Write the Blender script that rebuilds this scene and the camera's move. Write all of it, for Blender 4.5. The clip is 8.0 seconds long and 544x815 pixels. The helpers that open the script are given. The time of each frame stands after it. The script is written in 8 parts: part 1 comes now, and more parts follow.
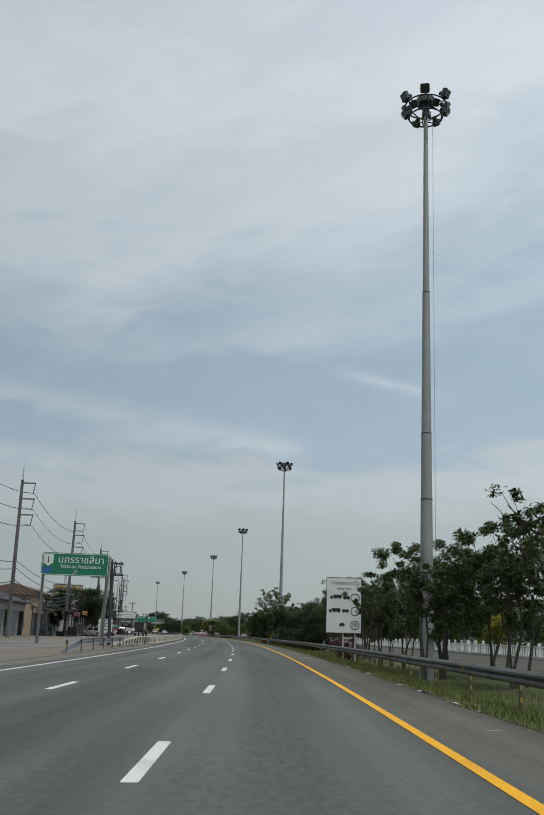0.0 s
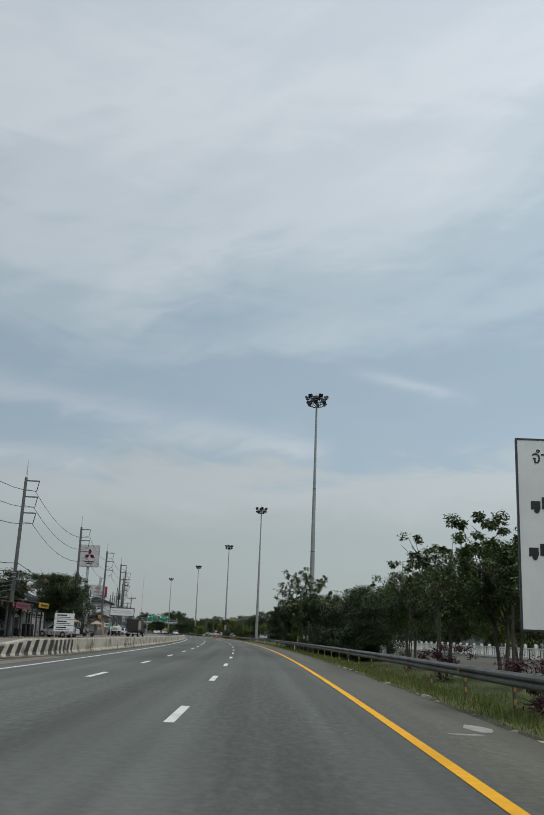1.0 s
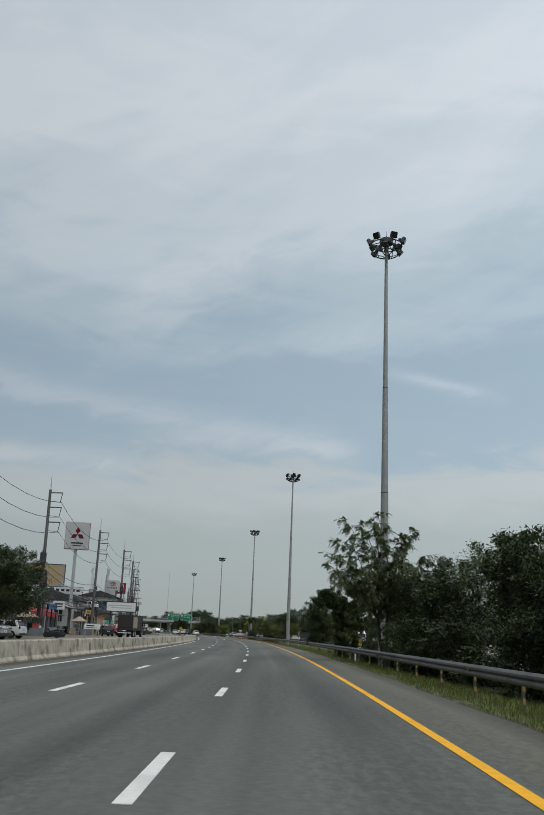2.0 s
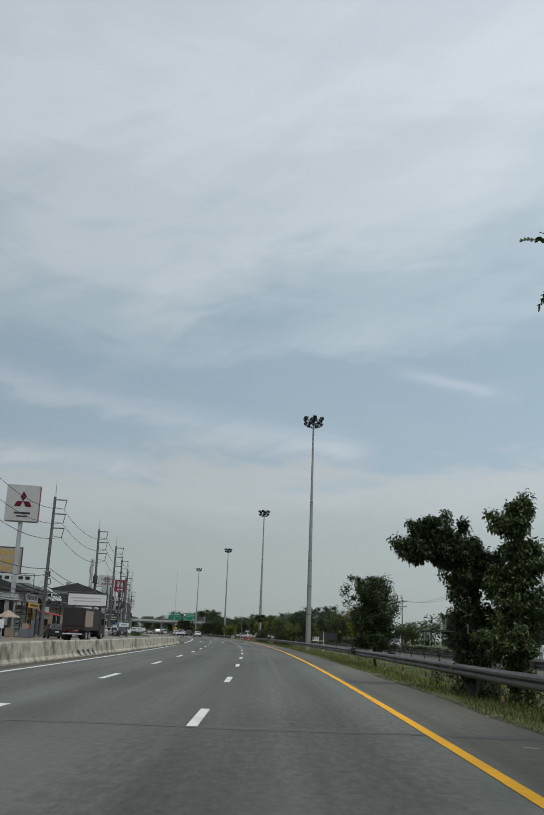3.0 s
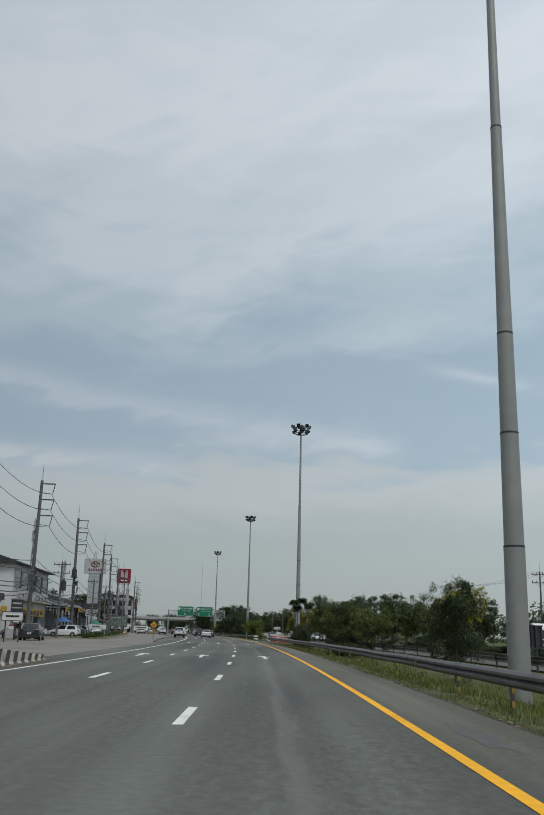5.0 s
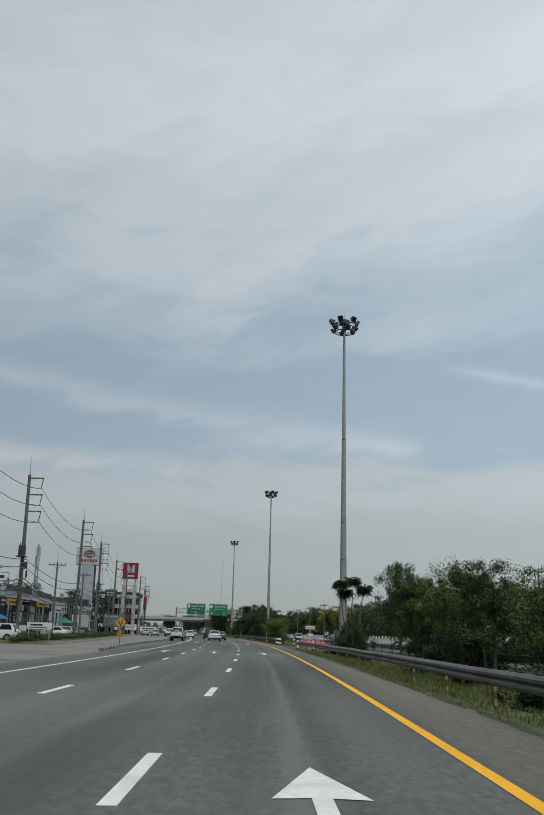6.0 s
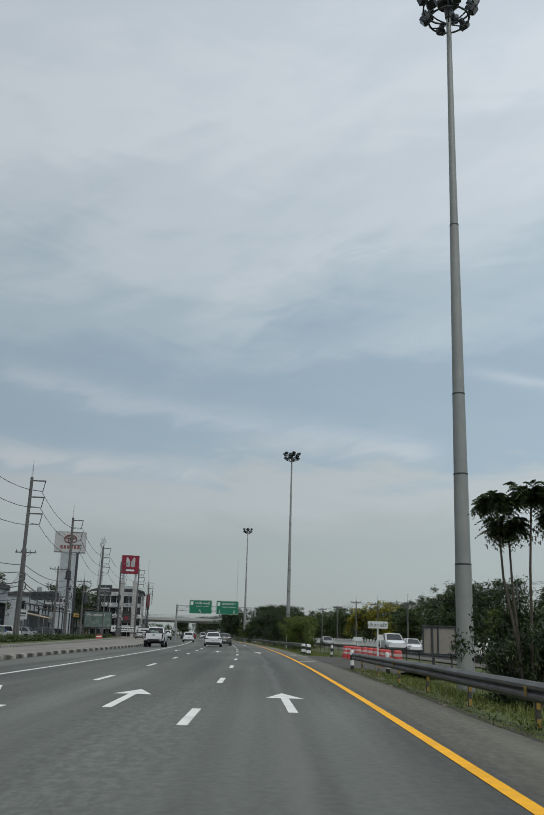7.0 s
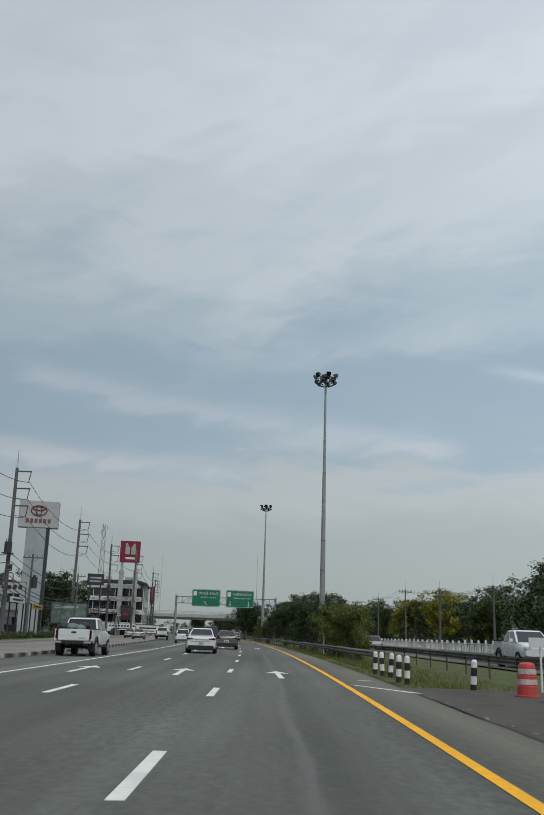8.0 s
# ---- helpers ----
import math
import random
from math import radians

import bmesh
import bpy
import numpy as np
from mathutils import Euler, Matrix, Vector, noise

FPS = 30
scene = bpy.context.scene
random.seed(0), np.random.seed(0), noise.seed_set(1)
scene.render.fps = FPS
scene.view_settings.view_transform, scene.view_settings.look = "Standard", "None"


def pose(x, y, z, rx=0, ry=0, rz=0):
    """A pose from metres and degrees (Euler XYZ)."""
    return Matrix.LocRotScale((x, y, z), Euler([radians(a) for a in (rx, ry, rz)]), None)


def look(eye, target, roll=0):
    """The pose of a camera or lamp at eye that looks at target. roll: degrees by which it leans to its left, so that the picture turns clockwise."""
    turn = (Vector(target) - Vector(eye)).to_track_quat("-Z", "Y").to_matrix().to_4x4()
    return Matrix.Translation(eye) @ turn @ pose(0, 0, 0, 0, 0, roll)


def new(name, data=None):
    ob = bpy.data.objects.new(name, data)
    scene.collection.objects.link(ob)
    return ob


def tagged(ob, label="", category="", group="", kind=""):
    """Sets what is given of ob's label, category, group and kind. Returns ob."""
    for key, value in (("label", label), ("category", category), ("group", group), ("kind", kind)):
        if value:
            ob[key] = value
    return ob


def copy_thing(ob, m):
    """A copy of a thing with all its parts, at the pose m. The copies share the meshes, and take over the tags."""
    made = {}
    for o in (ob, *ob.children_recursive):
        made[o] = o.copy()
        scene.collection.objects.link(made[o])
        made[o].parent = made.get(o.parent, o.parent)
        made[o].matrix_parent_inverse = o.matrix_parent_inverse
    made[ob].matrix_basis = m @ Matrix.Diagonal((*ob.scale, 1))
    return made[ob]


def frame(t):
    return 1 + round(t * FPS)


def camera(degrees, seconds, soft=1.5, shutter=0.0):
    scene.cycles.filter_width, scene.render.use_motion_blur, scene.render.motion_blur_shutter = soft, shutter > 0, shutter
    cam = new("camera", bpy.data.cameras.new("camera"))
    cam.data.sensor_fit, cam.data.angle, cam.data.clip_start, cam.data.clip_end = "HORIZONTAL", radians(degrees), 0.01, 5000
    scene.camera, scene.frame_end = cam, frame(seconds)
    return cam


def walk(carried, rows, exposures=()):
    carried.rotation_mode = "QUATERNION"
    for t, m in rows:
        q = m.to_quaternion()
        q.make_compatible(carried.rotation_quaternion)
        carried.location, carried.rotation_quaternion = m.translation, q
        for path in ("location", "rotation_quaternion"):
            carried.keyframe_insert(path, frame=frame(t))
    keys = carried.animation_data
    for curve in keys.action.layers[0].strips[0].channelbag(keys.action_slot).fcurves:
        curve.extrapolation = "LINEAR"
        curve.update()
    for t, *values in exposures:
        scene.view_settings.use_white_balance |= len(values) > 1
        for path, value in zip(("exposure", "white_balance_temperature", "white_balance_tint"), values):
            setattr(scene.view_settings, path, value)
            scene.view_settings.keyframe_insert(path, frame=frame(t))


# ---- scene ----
import functools


# ---------------------------------------------------------------- the line of the road
# s: metres along the road, lat: metres to its right side
def _line():
    xs, ys, hs = {0: 0.0}, {0: 0.0}, {}
    for i in range(-1600, 4001):
        c = min(max(i, -200), 520)
        hs[i] = 4.8507e-4 * c + 1.0099e-6 * c * c / 2 - 5.147e-9 * c ** 3 / 6
        if i > 520:
            hs[i] += (i - 520) * 3.1e-4
    for i in range(0, 4000):
        h = (hs[i] + hs[i + 1]) / 2
        xs[i + 1], ys[i + 1] = xs[i] - math.sin(h), ys[i] + math.cos(h)
    for i in range(0, -1600, -1):
        h = (hs[i] + hs[i - 1]) / 2
        xs[i - 1], ys[i - 1] = xs[i] + math.sin(h), ys[i] - math.cos(h)
    return xs, ys, hs


LX, LY, LH = _line()


def heading(s):
    i = math.floor(s)
    return LH[i] + (LH[i + 1] - LH[i]) * (s - i)


def at(s, lat, z=0.0):
    i, h = math.floor(s), heading(s)
    u = s - i
    return Vector((LX[i] * (1 - u) + LX[i + 1] * u + lat * math.cos(h), LY[i] * (1 - u) + LY[i + 1] * u + lat * math.sin(h), z))


def spot(s, lat, z=0.0, turn=0.0):
    """A pose on the road: y along it, x to its right, turned by so many degrees to the left."""
    return Matrix.Translation(at(s, lat, z)) @ Matrix.Rotation(heading(s) + radians(turn), 4, "Z")


# ---------------------------------------------------------------- camera
cam = camera(34.86, 8.0)
# seconds, metres along, metres aside, yaw against the road, pitch, roll
PATH = [
    (0.0, 1.93, -0.050, -0.611, 14.705, -1.924),
    (0.5, 21.19, 0.069, -0.693, 14.661, -2.088),
    (1.0, 40.63, 0.173, -0.320, 14.746, -2.246),
    (1.5, 59.94, 0.076, 0.289, 14.692, -2.278),
    (3.0, 117.28, -0.089, 0.055, 14.727, -2.122),
    (3.5, 136.30, -0.096, -0.024, 14.712, -1.888),
    (4.0, 155.29, -0.157, -0.224, 14.721, -2.003),
    (4.5, 174.41, -0.049, -0.351, 14.591, -1.712),
    (6.0, 231.58, 0.040, -0.049, 14.652, -1.442),
    (6.5, 250.50, 0.024, -0.158, 14.703, -1.421),
    (7.0, 269.34, 0.039, -0.147, 14.821, -1.691),
    (7.5, 288.12, 0.009, -0.123, 14.653, -1.802),
    (8.0, 307.61, 0.014, -0.025, 14.719, -1.795),
]


def ride(s, lat, yaw, pitch, roll):
    p = at(s, lat, 1.18)
    return pose(p.x, p.y, p.z, 90 + pitch, roll, yaw + math.degrees(heading(s)))


walk(cam, [(t, ride(*row)) for t, *row in PATH], exposures=[(0, 0.0), (8, 0.0)])

# ---------------------------------------------------------------- sky and sun
SUN_UP, SUN_TURN = 58, 150
SKY_BANDS = ((0.0, (0.35, 0.394, 0.389)), (0.10, (0.386, 0.44, 0.445)), (0.165, (0.472, 0.522, 0.537)), (0.205, (0.352, 0.452, 0.528)), (0.29, (0.335, 0.435, 0.518)),
             (0.38, (0.42, 0.515, 0.58)), (0.47, (0.532, 0.605, 0.662)), (0.56, (0.632, 0.69, 0.74)), (0.66, (0.568, 0.637, 0.70)), (1.0, (0.55, 0.613, 0.68)))
world = bpy.data.worlds.new("world")
scene.world = world
world.use_nodes = True
wn, wl = world.node_tree.nodes, world.node_tree.links
wn.clear()


def wnode(kind, **values):
    n = wn.new(kind)
    for key, value in values.items():
        n.inputs[key].default_value = value
    return n


w_out, w_bg = wn.new("ShaderNodeOutputWorld"), wnode("ShaderNodeBackground", Strength=1.0)
sky = wn.new("ShaderNodeTexSky")
sky.sky_type, sky.sun_disc = "NISHITA", False
sky.sun_elevation, sky.sun_rotation = radians(SUN_UP), radians(SUN_TURN)
w_dim = wn.new("ShaderNodeMix")
w_dim.data_type, w_dim.blend_type = "RGBA", "MULTIPLY"
w_dim.inputs[0].default_value = 1.0
w_dim.inputs[7].default_value = (0.085, 0.085, 0.085, 1)
wl.new(sky.outputs[0], w_dim.inputs[6])
w_co = wn.new("ShaderNodeTexCoord")
w_sep = wn.new("ShaderNodeSeparateXYZ")
wl.new(w_co.outputs["Generated"], w_sep.inputs[0])


def wmath(op, a, b=None):
    n = wn.new("ShaderNodeMath")
    n.operation = op
    for i, v in enumerate((a, b)):
        if v is None:
            continue
        if isinstance(v, (int, float)):
            n.inputs[i].default_value = v
        else:
            wl.new(v, n.inputs[i])
    return n.outputs[0]


# layered cloud: bands that follow the height over the horizon, warped by noise drawn out along the drift of the cloud
w_az = wmath("ARCTAN2", w_sep.outputs[0], w_sep.outputs[1])
w_el = wmath("ARCSINE", w_sep.outputs[2])


def drift_noise(slope, squeeze, scale, detail, rough, distort, shift):
    """Noise in streaks: slope: rise to the right; squeeze: how thin the streaks are."""
    c = wn.new("ShaderNodeCombineXYZ")
    wl.new(wmath("ADD", w_az, shift), c.inputs[0])
    wl.new(wmath("MULTIPLY", wmath("SUBTRACT", w_el, wmath("MULTIPLY", w_az, slope)), squeeze), c.inputs[1])
    n = wnode("ShaderNodeTexNoise", Scale=scale, Detail=detail, Roughness=rough, Distortion=distort)
    wl.new(c.outputs[0], n.inputs["Vector"])
    return wmath("SUBTRACT", n.outputs[0], 0.5)


def ease(v, a, b, lo=0.0, hi=1.0):
    n = wn.new("ShaderNodeMapRange")
    n.interpolation_type = "SMOOTHSTEP"
    for key, w in (("From Min", a), ("From Max", b), ("To Min", lo), ("To Max", hi)):
        n.inputs[key].default_value = w
    wl.new(v, n.inputs["Value"])
    return n.outputs[0]


w_high = drift_noise(0.36, 2.6, 3.4, 4.0, 0.5, 0.4, 1.3)
w_low = drift_noise(-0.10, 4.5, 5.5, 5.0, 0.55, 0.7, 4.1)
w_fine = drift_noise(0.22, 3.0, 13.0, 5.0, 0.55, 0.5, 7.7)
w_up = ease(w_el, 0.20, 0.36)
w_fade_v = ease(w_el, 0.08, 0.22, 0.25, 1.0)
w_warp = wmath("ADD", wmath("MULTIPLY", wmath("MULTIPLY", w_high, w_up), 0.30), wmath("MULTIPLY", w_low, 0.13))
w_pos = wmath("ADD", wmath("ADD", w_sep.outputs[2], wmath("MULTIPLY", w_az, -0.05)), wmath("MULTIPLY", wmath("ADD", w_warp, wmath("MULTIPLY", w_fine, 0.05)), w_fade_v))
w_ramp = wn.new("ShaderNodeValToRGB")
w_ramp.color_ramp.interpolation = "EASE"
for i, (p, c) in enumerate(SKY_BANDS):
    e = w_ramp.color_ramp.elements[i] if i < 2 else w_ramp.color_ramp.elements.new(p)
    e.position, e.color = p, (*c, 1)
wl.new(w_pos, w_ramp.inputs[0])
# long brighter wisps: azimuth and height of one end, slope, half width, reach in azimuth (degrees), strength
w_last = w_ramp.outputs[0]
WISPS = ((-13.0, 22.0, 0.39, 2.6, -16.0, 16.0, 0.62, 0.05), (-8.0, 30.5, 0.30, 2.2, -24.0, 8.0, 0.40, 0.05), (-21.0, 15.2, -0.13, 0.85, -30.0, 4.0, 0.42, 0.035),
         (-12.0, 12.4, -0.03, 0.65, -14.0, 3.5, 0.52, 0.025), (3.0, 17.5, -0.24, 0.42, 2.6, 13.0, 0.50, 0.012), (-22.0, 10.6, -0.02, 0.85, -40.0, -11.0, 0.85, 0.025), (-6.0, 18.6, 0.12, 0.9, -12.0, 6.0, 0.22, 0.04))
for az0, el0, slope, half, az1, az2, power, waver in WISPS:
    d = wmath("SUBTRACT", wmath("SUBTRACT", w_el, radians(el0)), wmath("MULTIPLY", wmath("SUBTRACT", w_az, radians(az0)), slope))
    d = wmath("DIVIDE", wmath("ADD", d, wmath("MULTIPLY", wmath("ADD", w_low, w_fine), waver)), radians(half))
    g = wmath("POWER", 2.718, wmath("MULTIPLY", wmath("MULTIPLY", d, d), -1.0))
    reach = wmath("MULTIPLY", ease(w_az, radians(az1), radians(az1 + 5)), ease(w_az, radians(az2 - 4), radians(az2), 1.0, 0.0))
    m = wn.new("ShaderNodeMix")
    m.data_type = "RGBA"
    m.inputs[7].default_value = (0.60, 0.655, 0.70, 1) if el0 > 14 else (0.56, 0.60, 0.625, 1)
    wl.new(wmath("MULTIPLY", wmath("MULTIPLY", g, reach), wmath("MULTIPLY", ease(w_fine, -0.22, 0.12, 0.45, 1.0), power)), m.inputs[0])
    wl.new(w_last, m.inputs[6])
    w_last = m.outputs[2]
# thin veil: a little of the clear sky shines through
w_fin = wn.new("ShaderNodeMix")
w_fin.data_type = "RGBA"
w_fin.inputs[0].default_value = 0.93
wl.new(w_dim.outputs[2], w_fin.inputs[6]), wl.new(w_last, w_fin.inputs[7])
# the cloud is thinner and brighter towards the right of the road
w_side = wn.new("ShaderNodeVectorMath")
w_side.operation = "SCALE"
wl.new(w_fin.outputs[2], w_side.inputs[0])
wl.new(wmath("ADD", wmath("MULTIPLY", w_sep.outputs[0], 0.36), 1.015), w_side.inputs["Scale"])
wl.new(w_side.outputs[0], w_bg.inputs[0]), wl.new(w_bg.outputs[0], w_out.inputs[0])

sun = new("sun", bpy.data.lights.new("sun", "SUN"))
sun.data.energy, sun.data.angle, sun.data.color = 1.3, radians(14), (1.0, 0.96, 0.9)
sun_way = Vector((math.sin(radians(SUN_TURN)) * math.cos(radians(SUN_UP)), math.cos(radians(SUN_TURN)) * math.cos(radians(SUN_UP)), math.sin(radians(SUN_UP))))
sun.matrix_world = look(sun_way * 300, (0, 0, 0))


# ---------------------------------------------------------------- materials
def material(name, color, rough=0.7, metal=0.0, vary=0.12, scale=6.0, bump=0.0, second=None, amount=0.35, big=0.6, uv=False, stretch=(1, 1, 1), each=0.0, spec=0.5):
    """A surface with fine grain, broad stains (towards the second colour) and relief."""
    m = bpy.data.materials.new(name)
    m.use_nodes = True
    n, l = m.node_tree.nodes, m.node_tree.links
    b = n["Principled BSDF"]
    b.inputs["Metallic"].default_value = metal
    b.inputs["Specular IOR Level"].default_value = spec
    co, mp = n.new("ShaderNodeTexCoord"), n.new("ShaderNodeMapping")
    mp.inputs["Scale"].default_value = stretch
    l.new(co.outputs["UV" if uv else "Object"], mp.inputs[0])
    fine, broad = n.new("ShaderNodeTexNoise"), n.new("ShaderNodeTexNoise")
    fine.inputs["Scale"].default_value, fine.inputs["Detail"].default_value = scale, 6
    broad.inputs["Scale"].default_value, broad.inputs["Detail"].default_value = big, 4
    l.new(mp.outputs[0], fine.inputs["Vector"]), l.new(mp.outputs[0], broad.inputs["Vector"])
    dark, light = [max(0, c * (1 - vary)) for c in color], [min(1, c * (1 + vary)) for c in color]
    r1 = n.new("ShaderNodeValToRGB")
    r1.color_ramp.elements[0].position, r1.color_ramp.elements[1].position = 0.3, 0.7
    r1.color_ramp.elements[0].color, r1.color_ramp.elements[1].color = (*dark, 1), (*light, 1)
    l.new(fine.outputs[0], r1.inputs[0])
    mix = n.new("ShaderNodeMix")
    mix.data_type = "RGBA"
    mix.inputs[7].default_value = (*(second or [c * 0.7 for c in color]), 1)
    r2 = n.new("ShaderNodeMapRange")
    for key, v in (("From Min", 0.48), ("From Max", 0.68), ("To Min", 0.0), ("To Max", amount)):
        r2.inputs[key].default_value = v
    l.new(broad.outputs[0], r2.inputs["Value"])
    l.new(r2.outputs[0], mix.inputs[0]), l.new(r1.outputs[0], mix.inputs[6])
    last = mix.outputs[2]
    if each:
        info, hsv = n.new("ShaderNodeObjectInfo"), n.new("ShaderNodeHueSaturation")
        rng = n.new("ShaderNodeMapRange")
        for key, v in (("From Min", 0), ("From Max", 1), ("To Min", 1 - each), ("To Max", 1 + each)):
            rng.inputs[key].default_value = v
        l.new(info.outputs["Random"], rng.inputs["Value"]), l.new(rng.outputs[0], hsv.inputs["Value"])
        l.new(last, hsv.inputs["Color"])
        last = hsv.outputs[0]
    l.new(last, b.inputs["Base Color"])
    r3 = n.new("ShaderNodeMapRange")
    for key, v in (("From Min", 0.3), ("From Max", 0.7), ("To Min", max(0.02, rough - 0.08)), ("To Max", min(1, rough + 0.08))):
        r3.inputs[key].default_value = v
    l.new(fine.outputs[0], r3.inputs["Value"]), l.new(r3.outputs[0], b.inputs["Roughness"])
    if bump:
        bp = n.new("ShaderNodeBump")
        bp.inputs["Strength"].default_value, bp.inputs["Distance"].default_value = bump, 0.02
        l.new(fine.outputs[0], bp.inputs["Height"]), l.new(bp.outputs[0], b.inputs["Normal"])
    return m


def leaf_material(name, dark, light, through_light=0.2):
    m = bpy.data.materials.new(name)
    m.use_nodes = True
    n, l = m.node_tree.nodes, m.node_tree.links
    b = n["Principled BSDF"]
    g, r = n.new("ShaderNodeNewGeometry"), n.new("ShaderNodeValToRGB")
    r.color_ramp.elements[0].color, r.color_ramp.elements[1].color = (*dark, 1), (*light, 1)
    l.new(g.outputs["Random Per Island"], r.inputs[0])
    l.new(r.outputs[0], b.inputs["Base Color"])
    b.inputs["Roughness"].default_value, b.inputs["Specular IOR Level"].default_value = 0.5, 0.4
    t, mx, out = n.new("ShaderNodeBsdfTranslucent"), n.new("ShaderNodeMixShader"), n["Material Output"]
    mx.inputs[0].default_value = through_light
    l.new(r.outputs[0], t.inputs["Color"])
    l.new(b.outputs[0], mx.inputs[1]), l.new(t.outputs[0], mx.inputs[2]), l.new(mx.outputs[0], out.inputs["Surface"])
    return m


def asphalt_material():
    """Grey weathered asphalt; the second texture coordinate runs along the road."""
    m = material("asphalt", (0.113, 0.119, 0.104), 0.92, vary=0.06, scale=14, bump=0.12, second=(0.065, 0.067, 0.061), amount=0.85, big=0.30, uv=True, stretch=(1, 0.1, 1))
    n, l = m.node_tree.nodes, m.node_tree.links
    b = n["Principled BSDF"]
    last = b.inputs["Base Color"].links[0].from_socket
    co = n.new("ShaderNodeTexCoord")
    # gravelly grain
    gr = n.new("ShaderNodeTexNoise")
    gr.inputs["Scale"].default_value, gr.inputs["Detail"].default_value = 9.0, 8
    l.new(co.outputs["Object"], gr.inputs["Vector"])
    # streaks and tracks along the driving direction
    mp = n.new("ShaderNodeMapping")
    mp.inputs["Scale"].default_value = (1.15, 0.012, 1)
    l.new(co.outputs["UV"], mp.inputs[0])
    st = n.new("ShaderNodeTexNoise")
    st.inputs["Scale"].default_value, st.inputs["Detail"].default_value = 1.0, 3
    l.new(mp.outputs[0], st.inputs["Vector"])
    for tex, lo, hi, fac in ((gr, 0.88, 1.12, 1.0), (st, 0.74, 1.24, 1.0)):
        rg = n.new("ShaderNodeMapRange")
        for key, v in (("From Min", 0.32), ("From Max", 0.68), ("To Min", lo), ("To Max", hi)):
            rg.inputs[key].default_value = v
        l.new(tex.outputs[0], rg.inputs["Value"])
        mu = n.new("ShaderNodeVectorMath")
        mu.operation = "SCALE"
        l.new(last, mu.inputs[0]), l.new(rg.outputs[0], mu.inputs["Scale"])
        last = mu.outputs[0]
    # broad darker and paler stretches
    mp5, wide_n, rg5, mu5 = n.new("ShaderNodeMapping"), n.new("ShaderNodeTexNoise"), n.new("ShaderNodeMapRange"), n.new("ShaderNodeVectorMath")
    mp5.inputs["Scale"].default_value = (0.16, 0.055, 1)
    l.new(co.outputs["UV"], mp5.inputs[0])
    wide_n.inputs["Scale"].default_value, wide_n.inputs["Detail"].default_value, wide_n.inputs["Distortion"].default_value = 1.0, 2.5, 0.6
    l.new(mp5.outputs[0], wide_n.inputs["Vector"])
    for key, v in (("From Min", 0.34), ("From Max", 0.66), ("To Min", 0.85), ("To Max", 1.13)):
        rg5.inputs[key].default_value = v
    l.new(wide_n.outputs[0], rg5.inputs["Value"])
    mu5.operation = "SCALE"
    l.new(last, mu5.inputs[0]), l.new(rg5.outputs[0], mu5.inputs["Scale"])
    last = mu5.outputs[0]
    # coarse worn patches where the fine grit is gone
    mp3, rough_n, mask_n = n.new("ShaderNodeMapping"), n.new("ShaderNodeTexNoise"), n.new("ShaderNodeTexNoise")
    mp3.inputs["Scale"].default_value = (1.0, 0.35, 1)
    l.new(co.outputs["UV"], mp3.inputs[0])
    rough_n.inputs["Scale"].default_value, rough_n.inputs["Detail"].default_value, rough_n.inputs["Roughness"].default_value = 9.0, 5, 0.7
    mp4 = n.new("ShaderNodeMapping")
    mp4.inputs["Scale"].default_value, mp4.inputs["Location"].default_value = (0.55, 0.045, 1), (3.3, 1.7, 0)
    l.new(co.outputs["UV"], mp4.inputs[0])
    mask_n.inputs["Scale"].default_value, mask_n.inputs["Detail"].default_value = 1.0, 2
    l.new(mp3.outputs[0], rough_n.inputs["Vector"]), l.new(mp4.outputs[0], mask_n.inputs["Vector"])
    worn, mask = n.new("ShaderNodeMapRange"), n.new("ShaderNodeMapRange")
    for node, tex, vals in ((worn, rough_n, (0.42, 0.60, 0.74, 1.08)), (mask, mask_n, (0.44, 0.60, 0.12, 0.85))):
        for key, v in zip(("From Min", "From Max", "To Min", "To Max"), vals):
            node.inputs[key].default_value = v
        l.new(tex.outputs[0], node.inputs["Value"])
    blend = n.new("ShaderNodeMix")
    blend.data_type, blend.blend_type = "RGBA", "MULTIPLY"
    l.new(mask.outputs[0], blend.inputs[0]), l.new(last, blend.inputs[6]), l.new(worn.outputs[0], blend.inputs[7])
    last = blend.outputs[2]
    # dusty brown shoulder beside the yellow line, and a pale worn joint along the lane
    sep = n.new("ShaderNodeSeparateXYZ")
    l.new(co.outputs["UV"], sep.inputs[0])
    wob = n.new("ShaderNodeTexNoise")
    wob.inputs["Scale"].default_value, wob.inputs["Detail"].default_value = 1.0, 4
    mp2 = n.new("ShaderNodeMapping")
    mp2.inputs["Scale"].default_value = (2.0, 0.22, 1)
    l.new(co.outputs["UV"], mp2.inputs[0]), l.new(mp2.outputs[0], wob.inputs["Vector"])

    def calc(op, a, c):
        k = n.new("ShaderNodeMath")
        k.operation = op
        for i, v in enumerate((a, c)):
            if isinstance(v, (int, float)):
                k.inputs[i].default_value = v
            else:
                l.new(v, k.inputs[i])
        return k.outputs[0]

